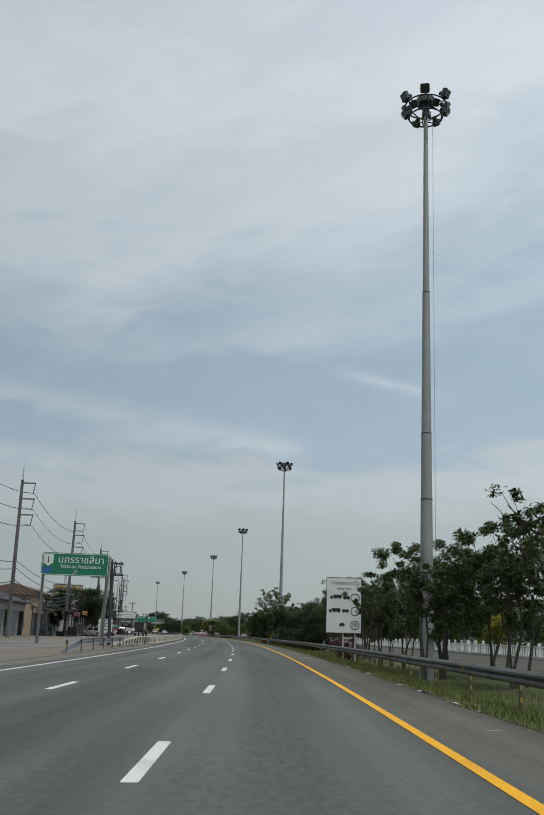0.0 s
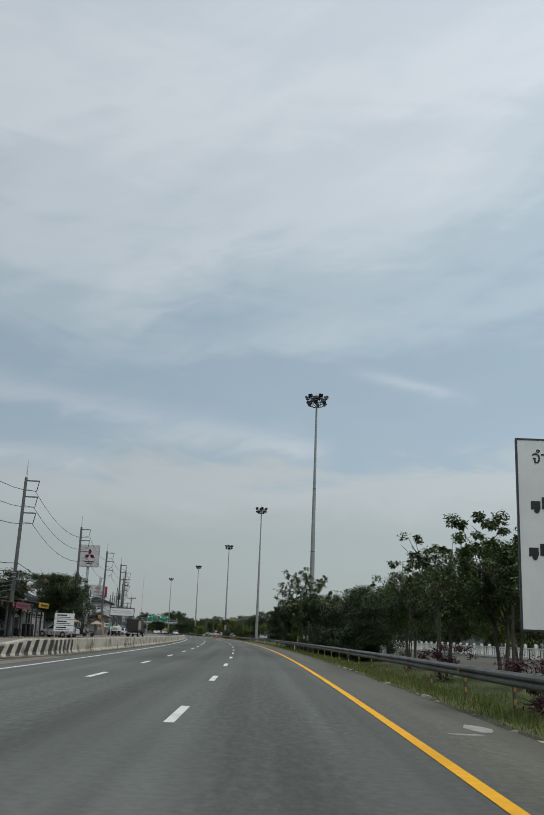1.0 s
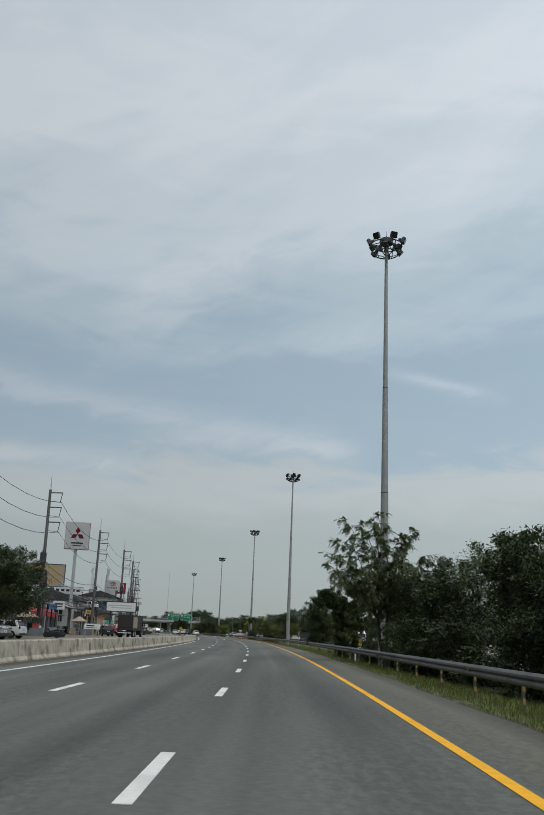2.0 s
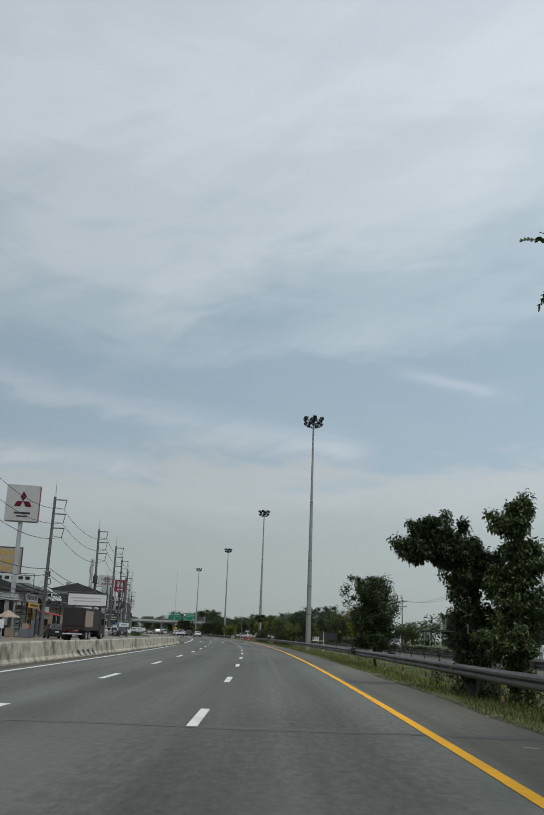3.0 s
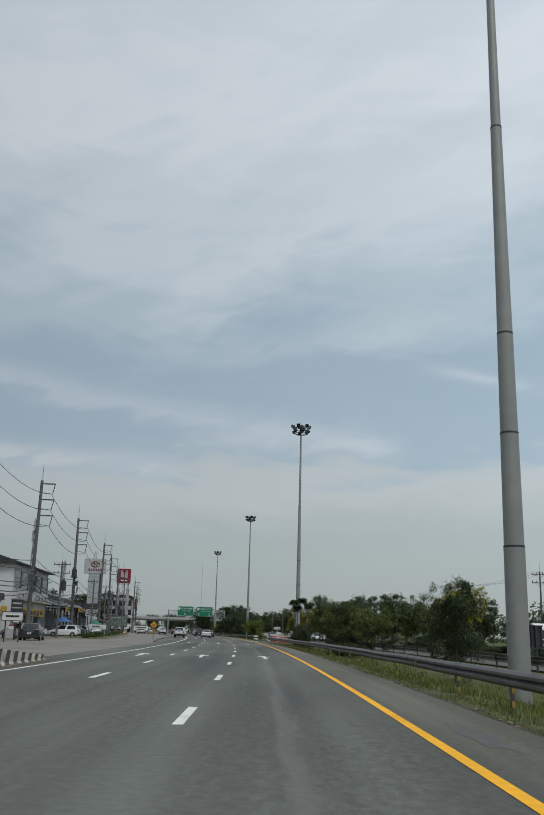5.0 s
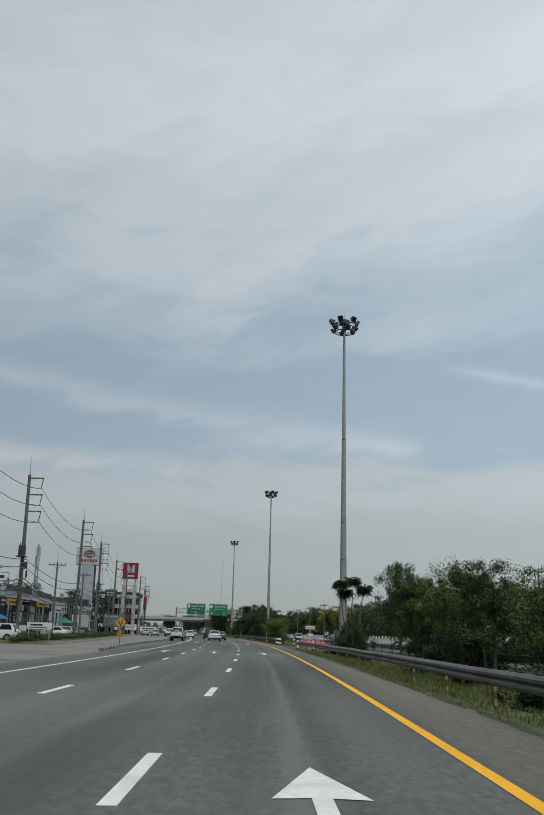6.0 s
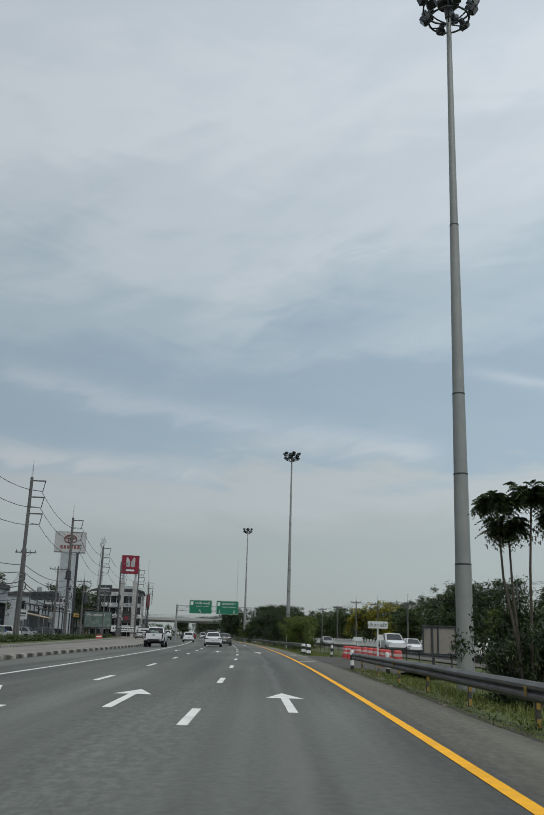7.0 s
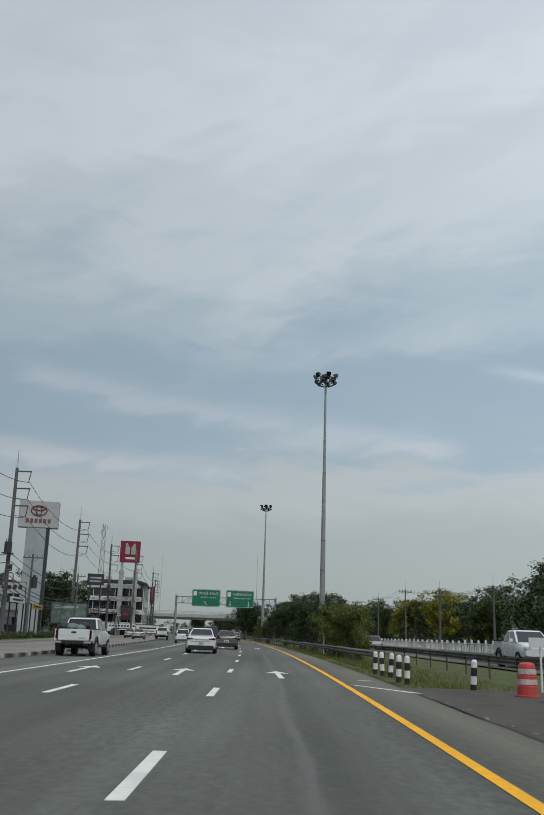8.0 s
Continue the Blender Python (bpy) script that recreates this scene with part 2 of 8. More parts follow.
    def span(v, a, c, lo, hi):
        k = n.new("ShaderNodeMapRange")
        k.interpolation_type = "SMOOTHSTEP"
        for key, w in (("From Min", a), ("From Max", c), ("To Min", lo), ("To Max", hi)):
            k.inputs[key].default_value = w
        l.new(v, k.inputs["Value"])
        return k.outputs[0]

    drift = calc("MULTIPLY", calc("SUBTRACT", wob.outputs[0], 0.5), 0.5)
    side = calc("ADD", sep.outputs[0], drift)
    off = calc("ABSOLUTE", calc("SUBTRACT", side, 0.36), 0)
    seam = calc("MULTIPLY", span(off, 0.02, 0.17, 0.55, 0.0), span(sep.outputs[1], 136, 142, 0.0, 1.0))
    for fac, tint, mode in ((span(side, 2.0, 2.5, 0.0, 1.0), (1.10, 1.01, 0.90), "MULTIPLY"), (seam, (0.150, 0.152, 0.140), "MIX"), (span(side, 3.2, 3.8, 0.0, 0.7), (0.72, 0.68, 0.62), "MULTIPLY")):
        mx = n.new("ShaderNodeMix")
        mx.data_type, mx.blend_type = "RGBA", mode
        mx.inputs[7].default_value = (*tint, 1)
        l.new(fac, mx.inputs[0]), l.new(last, mx.inputs[6])
        last = mx.outputs[2]
    l.new(last, b.inputs["Base Color"])
    return m


ASPHALT = asphalt_material()
CONCRETE_ROAD = material("concrete_road", (0.215, 0.20, 0.175), 0.9, vary=0.14, scale=5, bump=0.2, second=(0.115, 0.11, 0.10), amount=0.8, big=0.2)
PAINT_WHITE = material("line_white", (0.76, 0.75, 0.70), 0.6, vary=0.10, scale=9, second=(0.42, 0.42, 0.41), amount=0.45, big=1.2)
PAINT_YELLOW = material("line_yellow", (0.93, 0.46, 0.028), 0.75, vary=0.10, scale=7, second=(0.70, 0.33, 0.02), amount=0.5, big=0.5, spec=0.15)
GRASS_SOIL = material("grass_soil", (0.066, 0.084, 0.018), 0.95, vary=0.5, scale=4.0, bump=0.9, second=(0.095, 0.085, 0.035), amount=0.9, big=0.8)
DIRT = material("dirt", (0.20, 0.17, 0.13), 0.95, vary=0.25, scale=4, bump=0.4, second=(0.11, 0.10, 0.07), amount=0.6, big=0.5)
GALV = material("galvanised_steel", (0.36, 0.37, 0.38), 0.5, metal=0.6, vary=0.12, scale=5, second=(0.20, 0.19, 0.18), amount=0.6, big=1.3)
MAST_STEEL = material("mast_steel", (0.29, 0.30, 0.285), 0.55, metal=0.25, vary=0.08, scale=3, second=(0.21, 0.22, 0.22), amount=0.5, big=0.5)
DARK_STEEL = material("dark_steel", (0.055, 0.06, 0.066), 0.5, metal=0.4, vary=0.2, scale=6)
CONCRETE = material("concrete", (0.36, 0.345, 0.31), 0.9, vary=0.15, scale=4, bump=0.25, second=(0.17, 0.155, 0.13), amount=0.65, big=0.7)
POLE_CONC = material("pole_concrete", (0.125, 0.123, 0.12), 0.9, vary=0.15, scale=4, second=(0.075, 0.073, 0.07), amount=0.6)
WHITE_PAINT = material("white_paint", (0.74, 0.74, 0.72), 0.6, vary=0.06, scale=4, second=(0.5, 0.49, 0.46), amount=0.4, big=0.8, each=0.05)
BLACK_PAINT = material("black_paint", (0.022, 0.022, 0.023), 0.55, vary=0.3, scale=5, second=(0.05, 0.05, 0.045), amount=0.4)
YELLOW_PAINT = material("yellow_paint", (0.58, 0.33, 0.03), 0.55, vary=0.1, scale=5, second=(0.3, 0.2, 0.06), amount=0.6, big=2.5)
SIGN_GREEN = material("sign_green", (0.008, 0.165, 0.088), 0.45, vary=0.06, scale=3, second=(0.01, 0.12, 0.07), amount=0.4)
SIGN_WHITE = material("sign_white", (0.66, 0.68, 0.67), 0.5, vary=0.04, scale=3, second=(0.52, 0.53, 0.51), amount=0.4)
SIGN_BLUE = material("sign_blue", (0.02, 0.12, 0.30), 0.5)
SIGN_BLACK = material("sign_black", (0.02, 0.02, 0.022), 0.5)
RED = material("red_plastic", (0.50, 0.035, 0.04), 0.5, vary=0.15, scale=3, second=(0.42, 0.06, 0.05), amount=0.5, each=0.12)
SIGN_RED = material("sign_red", (0.21, 0.008, 0.030), 0.45, vary=0.06, scale=2)
SIGN_GREY = material("sign_grey", (0.42, 0.42, 0.42), 0.5, vary=0.05, scale=2, second=(0.33, 0.33, 0.33))
PANEL_GREY = material("panel_grey", (0.38, 0.41, 0.43), 0.45, metal=0.2, vary=0.07, scale=1.2, second=(0.28, 0.30, 0.32), amount=0.6, big=0.4)
WIRE = material("wire", (0.035, 0.036, 0.04), 0.6)
BARK = material("bark", (0.075, 0.064, 0.050), 0.95, vary=0.3, scale=7, bump=0.6, second=(0.06, 0.05, 0.04))
LEAF_DARK = leaf_material("leaf_dark", (0.014, 0.027, 0.011), (0.072, 0.102, 0.034))
LEAF_MID = leaf_material("leaf_mid", (0.020, 0.038, 0.012), (0.112, 0.152, 0.045))
LEAF_BRIGHT = leaf_material("leaf_bright", (0.045, 0.075, 0.014), (0.175, 0.205, 0.036))
LEAF_YELLOW = leaf_material("leaf_yellow", (0.055, 0.085, 0.016), (0.46, 0.40, 0.03))
LEAF_PINK = leaf_material("leaf_pink", (0.040, 0.020, 0.022), (0.11, 0.028, 0.045))
GRASS_BLADE = leaf_material("grass_blade", (0.050, 0.075, 0.012), (0.185, 0.205, 0.046))
CAR_WHITE = material("car_white", (0.72, 0.73, 0.74), 0.22, vary=0.02, scale=2, second=(0.62, 0.62, 0.62), amount=0.3, spec=0.6)
CAR_GREY = material("car_grey", (0.20, 0.20, 0.195), 0.28, metal=0.5, vary=0.04, scale=2)
CAR_SILVER = material("car_silver", (0.45, 0.45, 0.44), 0.28, metal=0.5, vary=0.04, scale=2)
CAR_DARK = material("car_dark", (0.03, 0.032, 0.036), 0.25, vary=0.05, scale=2)
CAR_RED = material("car_red", (0.33, 0.02, 0.025), 0.28, vary=0.05, scale=2)
TRUCK_BLUE = material("truck_blue", (0.03, 0.06, 0.14), 0.45, vary=0.1, scale=2)
TRUCK_BROWN = material("truck_brown", (0.022, 0.018, 0.018), 0.6, vary=0.2, scale=2, second=(0.04, 0.032, 0.028))
TARP = material("tarpaulin", (0.34, 0.27, 0.20), 0.7, vary=0.1, scale=2, second=(0.25, 0.2, 0.15))
RUBBER = material("rubber", (0.018, 0.018, 0.019), 0.85, vary=0.2, scale=8)
PLASTIC_BLACK = material("plastic_black", (0.02, 0.02, 0.021), 0.6, vary=0.15, scale=8)
GLASS_DARK = material("dark_glass", (0.012, 0.014, 0.016), 0.08, vary=0.02, scale=2, spec=0.7)
LAMP_RED = material("tail_lamp", (0.055, 0.008, 0.010), 0.15, vary=0.05, scale=4)
LAMP_CLEAR = material("head_lamp", (0.6, 0.62, 0.63), 0.12, vary=0.05, scale=4)
ROOF_GREY = material("roof_grey", (0.085, 0.085, 0.088), 0.85, vary=0.2, scale=1.5, second=(0.05, 0.048, 0.046), amount=0.6, spec=0.2)
ROOF_RUST = material("roof_rust", (0.17, 0.10, 0.075), 0.8, vary=0.2, scale=1.5, second=(0.10, 0.07, 0.06), amount=0.6)
WALL_PALE = material("wall_pale", (0.36, 0.36, 0.35), 0.85, vary=0.08, scale=1.5, second=(0.22, 0.21, 0.20), amount=0.5, big=0.25)
WALL_WHITE = material("wall_white", (0.60, 0.61, 0.60), 0.85, vary=0.06, scale=1.5, second=(0.38, 0.37, 0.35), amount=0.6, big=0.3)
ROOF_DARK = material("roof_dark", (0.035, 0.035, 0.038), 0.6, vary=0.2, scale=1.5, second=(0.06, 0.06, 0.06), amount=0.5)
WALL_TAN = material("wall_tan", (0.34, 0.27, 0.19), 0.85, vary=0.08, scale=1.5, second=(0.24, 0.19, 0.14), amount=0.5, big=0.25)
SHUTTER = material("shutter", (0.16, 0.17, 0.19), 0.6, vary=0.1, scale=2)
AWNING_RED = material("awning_red", (0.42, 0.045, 0.05), 0.7, vary=0.1, scale=3)
BOARD_GREEN = material("board_green", (0.10, 0.15, 0.13), 0.5, vary=0.4, scale=0.8, second=(0.3, 0.32, 0.30), amount=0.6, big=1.2)
GOLD = material("gold_letter", (0.40, 0.27, 0.05), 0.5)


# ---------------------------------------------------------------- helpers for meshes
def part(name, bm, mat, parent=None, label="", smooth=False):
    """Links a bmesh as one mesh object, under its thing or part."""
    me = bpy.data.meshes.new(name)
    bm.normal_update()
    bm.to_mesh(me)
    bm.free()
    me.materials.append(mat)
    if smooth:
        for p in me.polygons:
            p.use_smooth = True
        me.set_sharp_from_angle(angle=radians(34))
    ob = new(name, me)
    ob.parent = parent
    if label:
        tagged(ob, label)
    return ob


def raw(name, verts, faces, mat, parent=None):
    me = bpy.data.meshes.new(name)
    me.from_pydata(verts, [], faces)
    me.materials.append(mat)
    ob = new(name, me)
    ob.parent = parent
    return ob


def thing(name, label, category, m=None, group="", kind=""):
    ob = tagged(new(name), label, category, group, kind)
    if m is not None:
        ob.matrix_world = m
    return ob


def block(bm, x, y, z, sx, sy, sz, m=None, bevel=0.0):
    """A box by its centre and size."""
    mat = Matrix.Translation((x, y, z)) @ Matrix.Diagonal((sx, sy, sz, 1))
    made = bmesh.ops.create_cube(bm, size=1, matrix=(m @ mat) if m is not None else mat)["verts"]
    if bevel:
        edges = {e for v in made for e in v.link_edges}
        bmesh.ops.bevel(bm, geom=list(edges), offset=bevel, segments=2, affect="EDGES")


def rod(bm, a, b, r0, r1=None, n=8, caps=True):
    """A round or tapered bar from a to b."""
    a, b = Vector(a), Vector(b)
    d = b - a
    m = Matrix.Translation((a + b) / 2) @ d.to_track_quat("Z", "Y").to_matrix().to_4x4()
    bmesh.ops.create_cone(bm, cap_ends=caps, segments=n, radius1=r0, radius2=r0 if r1 is None else r1, depth=d.length, matrix=m)


def prism(bm, outline, y0, y1, axis="y"):
    """Extrudes a closed outline of (u, z) pairs along y (u is x) or along x (u is y)."""
    put = (lambda u, z, w: (u, w, z)) if axis == "y" else (lambda u, z, w: (w, u, z))
    a = [bm.verts.new(put(u, z, y0)) for u, z in outline]
    b = [bm.verts.new(put(u, z, y1)) for u, z in outline]
    k = len(outline)
    for i in range(k):
        bm.faces.new((a[i], a[(i + 1) % k], b[(i + 1) % k], b[i]))
    bm.faces.new(a[::-1]), bm.faces.new(b)
    bmesh.ops.recalc_face_normals(bm, faces=bm.faces[:])


def strip(name, s0, s1, edges, mat, step=2.0, parent=None, kind="", label="", category="", uv=True):
    """A sheet along the road: edges are (lat, z) pairs from left to right, or a function of s that gives them."""
    k = max(1, round((s1 - s0) / step))
    verts, faces, uvs = [], [], []
    for i in range(k + 1):
        s = s0 + (s1 - s0) * i / k
        e = edges(s) if callable(edges) else edges
        for lat, z in e:
            verts.append(at(s, lat, z)), uvs.append((lat, s))
    w = len(e)
    for i in range(k):
        for j in range(w - 1):
            a = i * w + j
            faces.append((a, a + 1, a + w + 1, a + w))
    ob = raw(name, verts, faces, mat, parent)
    if uv:
        layer = ob.data.uv_layers.new(name="UVMap")
        for loop in ob.data.loops:
            layer.data[loop.index].uv = uvs[loop.vertex_index]
    if kind or label:
        tagged(ob, label, category, "", kind)
    return ob


def along(name, s0, s1, section, mat, parent=None, step=2.0):
    """Sweeps a closed section of (lat, z) along the road, with end caps."""
    k = max(1, round((s1 - s0) / step))
    w = len(section)
    verts, faces = [], []
    for i in range(k + 1):
        s = s0 + (s1 - s0) * i / k
        verts += [at(s, lat, z) for lat, z in section]
    for i in range(k):
        for j in range(w):
            a, b = i * w + j, i * w + (j + 1) % w
            faces.append((a, b, b + w, a + w))
    faces += [tuple(range(w))[::-1], tuple(k * w + j for j in range(w))]
    return raw(name, verts, faces, mat, parent)


def words(name, text, size, mat, parent, m, depth=0.004, align="CENTER"):
    """Lettering in the built-in font as a mesh; m: pose of the text plane."""
    cu = bpy.data.curves.new(name, "FONT")
    cu.body, cu.size, cu.align_x, cu.align_y, cu.extrude = text, size, align, "CENTER", depth
    tmp = bpy.data.objects.new(name, cu)
    me = bpy.data.meshes.new_from_object(tmp)
    bpy.data.objects.remove(tmp)
    me.materials.clear()
    me.materials.append(mat)
    ob = new(name, me)
    ob.parent = parent
    ob.matrix_local = m
    return ob


FACING = Matrix.Rotation(radians(90), 4, "X")   # text upright, read by who looks along +y


# ---------------------------------------------------------------- ground, roads, lines
strip("ground", -900, 3600, [(-1400, -0.06), (-500, -0.06), (-120, -0.06), (-60, -0.06), (-21, -0.06), (-9.3, -0.06), (3.4, -0.06), (4.1, -0.045), (5.4, -0.22),
      (7, -0.5), (9.0, -0.42), (11.4, -0.1), (21.8, -0.1), (60, -0.06), (300, -0.06), (1400, -0.06)], GRASS_SOIL, 5.0, None, "structure", "dry green grass verge and flat land beside the highway", "ground")


def left_edge(s):
    knots = ((283, -8.75), (290, -9.2), (300, -9.75), (316, -10.15), (347, -9.85), (370, -10.25), (410, -11.15), (445, -12.0), (480, -13.2))
    if s <= 283:
        return -8.75
    for (a, u), (b, v) in zip(knots, knots[1:]):
        if s < b:
            return u + (v - u) * (s - a) / (b - a)
    return -13.2


def right_edge(s):
    return 3.78 + 0.10 * noise.noise(Vector((s * 0.23, 0, 0))) + 0.05 * noise.noise(Vector((s * 1.1, 5, 0))) - 0.0012 * (s - 20)


strip("road", -80, 1400, lambda s: [(left_edge(s), 0), (-4, 0), (0, 0), (right_edge(s), 0), (right_edge(s) + 0.12, -0.1)], ASPHALT, 1.0, None, "structure",
      "three-lane highway of worn grey asphalt", "road")
strip("opposite_road", -80, 1400, [(11.6, -0.03), (16, -0.02), (21.6, -0.03)], ASPHALT, 4.0, None, "structure", "opposite carriageway of grey asphalt beyond the grass median", "road")
strip("frontage_road", -80, 900, lambda s: [(-19.8, -0.02), (-13, -0.01), (-12.3 if s < 232 else left_edge(s) - (0.25 if s > 283 else 0.0), -0.012 if s < 232 else -0.006)], CONCRETE_ROAD, 2.0, None,
      "structure", "pale dusty concrete frontage road beside the highway", "road")
strip("pavement", -80, 900, [(-40, -0.03), (-30, -0.03), (-19.9, -0.025)], DIRT, 4.0, None, "structure", "dusty forecourt in front of the shops", "pavement")
strip("shoulder", -80, 283, [(-12.3, -0.02), (-10.5, -0.015), (-8.76, -0.012)], DIRT, 4.0, None, "structure", "strip of dirt between the highway and the frontage road", "ground")
# widened asphalt mouth at the turn-off through the median
strip("turnoff", 306.5, 331, lambda s: [(3.42, -0.012 - 0.12 * max(0.0, 307.5 - s)), (3.45 + 1.55 * min(1.0, (s - 306.0) / 3.5), -0.02 - 0.16 * max(0.0, 308.5 - s)), (3.5 + (2.7 + 4.5 * max(0.0, 1 - abs(s - 318) / 14) ** 0.6) * min(1.0, (s - 306.0) / 3.5), -0.03 - 0.2 * max(0.0, 308.5 - s))], material("apron", (0.070, 0.064, 0.053), 0.95, vary=0.3, scale=6, bump=0.6, second=(0.040, 0.037, 0.028), amount=0.8, big=0.7), 1.0, None, "structure", "worn bare apron of a closed gap in the median", "pavement")

def soil_edge(s):
    return 3.44 + 0.06 * noise.noise(Vector((s * 0.8, 3, 0)))


strip("soil_line", 301, 328, lambda s: [(soil_edge(s), 0.006), (soil_edge(s) + 0.08 + 0.05 * noise.noise(Vector((s * 1.7, 8, 0))), 0.004)], material("soil", (0.045, 0.040, 0.030), 1.0, vary=0.4, scale=8, second=(0.07, 0.062, 0.05), amount=0.7, big=2.0), 0.4, None, "structure",
      "dark line of soil along the asphalt edge", "ground")

lane_lines = thing("lane_line", "broken white lane lines painted on grey asphalt", "road marking", kind="structure")
bm = bmesh.new()
block(bm, 0, 0, 0.004, 0.145, 2.72, 0.006)
first = part("dash", bm, PAINT_WHITE, lane_lines)
first.matrix_world = spot(42.06 - 10.89 * 6 + 1.36, -1.06)
for lat, phase in ((-1.06, 42.06), (-4.14, 41.67)):
    for k in range(-6, 56):
        s = phase + 10.89 * k + 1.36
        if lat == -1.06 and k == -6:
            continue
        d = new("dash", first.data)
        d.parent, d.matrix_world = lane_lines, spot(s, lat)
edge = strip("edge_line", -60, 640, [(-7.03, 0.006), (-6.89, 0.006)], PAINT_WHITE, 2, None, "structure", "solid white edge line", "road marking")
strip("yellow_line", -60, 760, [(1.985, 0.006), (2.135, 0.006)], PAINT_YELLOW, 2, None, "structure", "solid yellow edge line beside the median", "road marking")

verts = []
for k in range(9):
    u = k / 8
    verts += [at(314.2 + 1.0 * u ** 0.6 + 1.2 * u * u, 2.10 + 1.0 * u, 0.0065), at(314.5 + 1.0 * u ** 0.6 + 1.2 * u * u, 2.06 + 1.03 * u, 0.0065)]
tagged(raw("curved_line", verts, [(2 * k, 2 * k + 2, 2 * k + 3, 2 * k + 1) for k in range(8)], PAINT_WHITE), "short worn pale line curving off towards the gap", "road marking", "", "structure")

CRACK = material("tar_joint", (0.098, 0.100, 0.092), 0.9, vary=0.25, scale=4, uv=True)
for k, s in enumerate((37.1, 129.2, 173.5, 298.8)):
    w = 0.26 if k != 2 else 0.16
    verts, faces = [], []
    for i in range(25):
        lat = -8.0 + 11.4 * i / 24
        d = 0.16 * noise.noise(Vector((lat * 0.7, k * 9.1, 0)))
        h = w * (0.6 + 0.6 * noise.noise(Vector((lat * 1.9, k * 3.3, 4))))
        verts += [at(s + d - h, lat, 0.0035), at(s + d + h, lat, 0.0035)]
    faces = [(2 * i, 2 * i + 2, 2 * i + 3, 2 * i + 1) for i in range(24)]
    tagged(raw("joint", verts, faces, CRACK), "dark tarred joint across the asphalt", "road marking", "", "structure")
# oil and repair stains: thin flat patches with ragged outline
STAIN = material("stain", (0.090, 0.091, 0.083), 0.9, vary=0.15, scale=6, second=(0.102, 0.103, 0.095), amount=0.9, big=2.5)
rs = random.Random(11)
for k, (s, lat, a, b) in enumerate(((158.0, 2.9, 1.6, 0.3), (70.4, 2.9, 0.5, 0.2), (205, 2.75, 1.4, 0.2), (314.5, 3.0, 0.9, 0.18))):
    n = 22
    ring = [(math.cos(i * 2 * math.pi / n), math.sin(i * 2 * math.pi / n), 0.75 + 0.5 * rs.random()) for i in range(n)]
    verts = [at(s + a * y * r, lat + b * x * r, 0.0028) for x, y, r in ring]
    tagged(raw("stain", verts, [tuple(range(n))], STAIN), "dark ragged stain on the asphalt", "road marking", "", "structure")


def arrow_mesh():
    bm = bmesh.new()
    pts = [(-0.08, 0), (0.08, 0), (0.08, 3.35), (0.38, 3.3), (0, 4.9), (-0.38, 3.3), (-0.08, 3.35)]
    top = [bm.verts.new((x, y, 0.007)) for x, y in pts]
    bm.faces.new(top)
    return bm


for s, lats in ((235.2, (0.52, -2.55, -5.5)), (284.1, (0.52, -2.5, -5.5)), (333.2, (0.52, -2.5, -5.5)), (382, (0.52, -2.5))):
    for lat in lats:
        a = tagged(part("road_arrow", arrow_mesh(), PAINT_WHITE), "white straight-ahead arrow painted on the lane", "road marking", "lane arrows", "structure")
        a.matrix_world = spot(s, lat, 0.0, 1.0)
# short worn white marks and a pale patch across the shoulder
for s, lat, w, d in ((14.6, 3.27, 0.3, 0.05), (37.8, 3.46, 0.28, 0.06), (52.9, 2.92, 0.5, 0.10), (53.8, 3.3, 0.42, 0.55), (82.7, 3.4, 0.4, 0.07), (128.2, 3.04, 0.24, 0.05), (174.4, 3.1, 0.3, 0.07), (265.6, 3.06, 0.36, 0.08), (333.5, 2.9, 0.45, 0.35)):
    k = 10
    ring = [(math.cos(i * 2 * math.pi / k), math.sin(i * 2 * math.pi / k), rs.uniform(0.8, 1.1)) for i in range(k)]
    verts = [at(s + d * y * r, lat + w / 2 * x * r, 0.004) for x, y, r in ring]
    tagged(raw("shoulder_mark", verts, [tuple(range(k))], CONCRETE), "small worn pale mark on the shoulder", "road marking", "", "structure")
# cross line and kerb strip at the turn-off
line = strip("give_way_line", 328.2, 331.0, lambda s: [(2.2 + (331.0 - s) * 0.43, 0.006), (2.32 + (331.0 - s) * 0.46, 0.006)], PAINT_WHITE, 0.5, None, "structure", "thin faded white cross line", "road marking")


# ---------------------------------------------------------------- kerbs
KERB_PALE = material("kerb_pale", (0.40, 0.37, 0.32), 0.85, vary=0.25, scale=5, bump=0.2, second=(0.13, 0.115, 0.095), amount=0.9, big=1.1, each=0.25)
KERB_DARK = material("kerb_dark", (0.055, 0.050, 0.045), 0.8, vary=0.3, scale=5, bump=0.2, second=(0.17, 0.15, 0.12), amount=0.8, big=1.0, each=0.25)


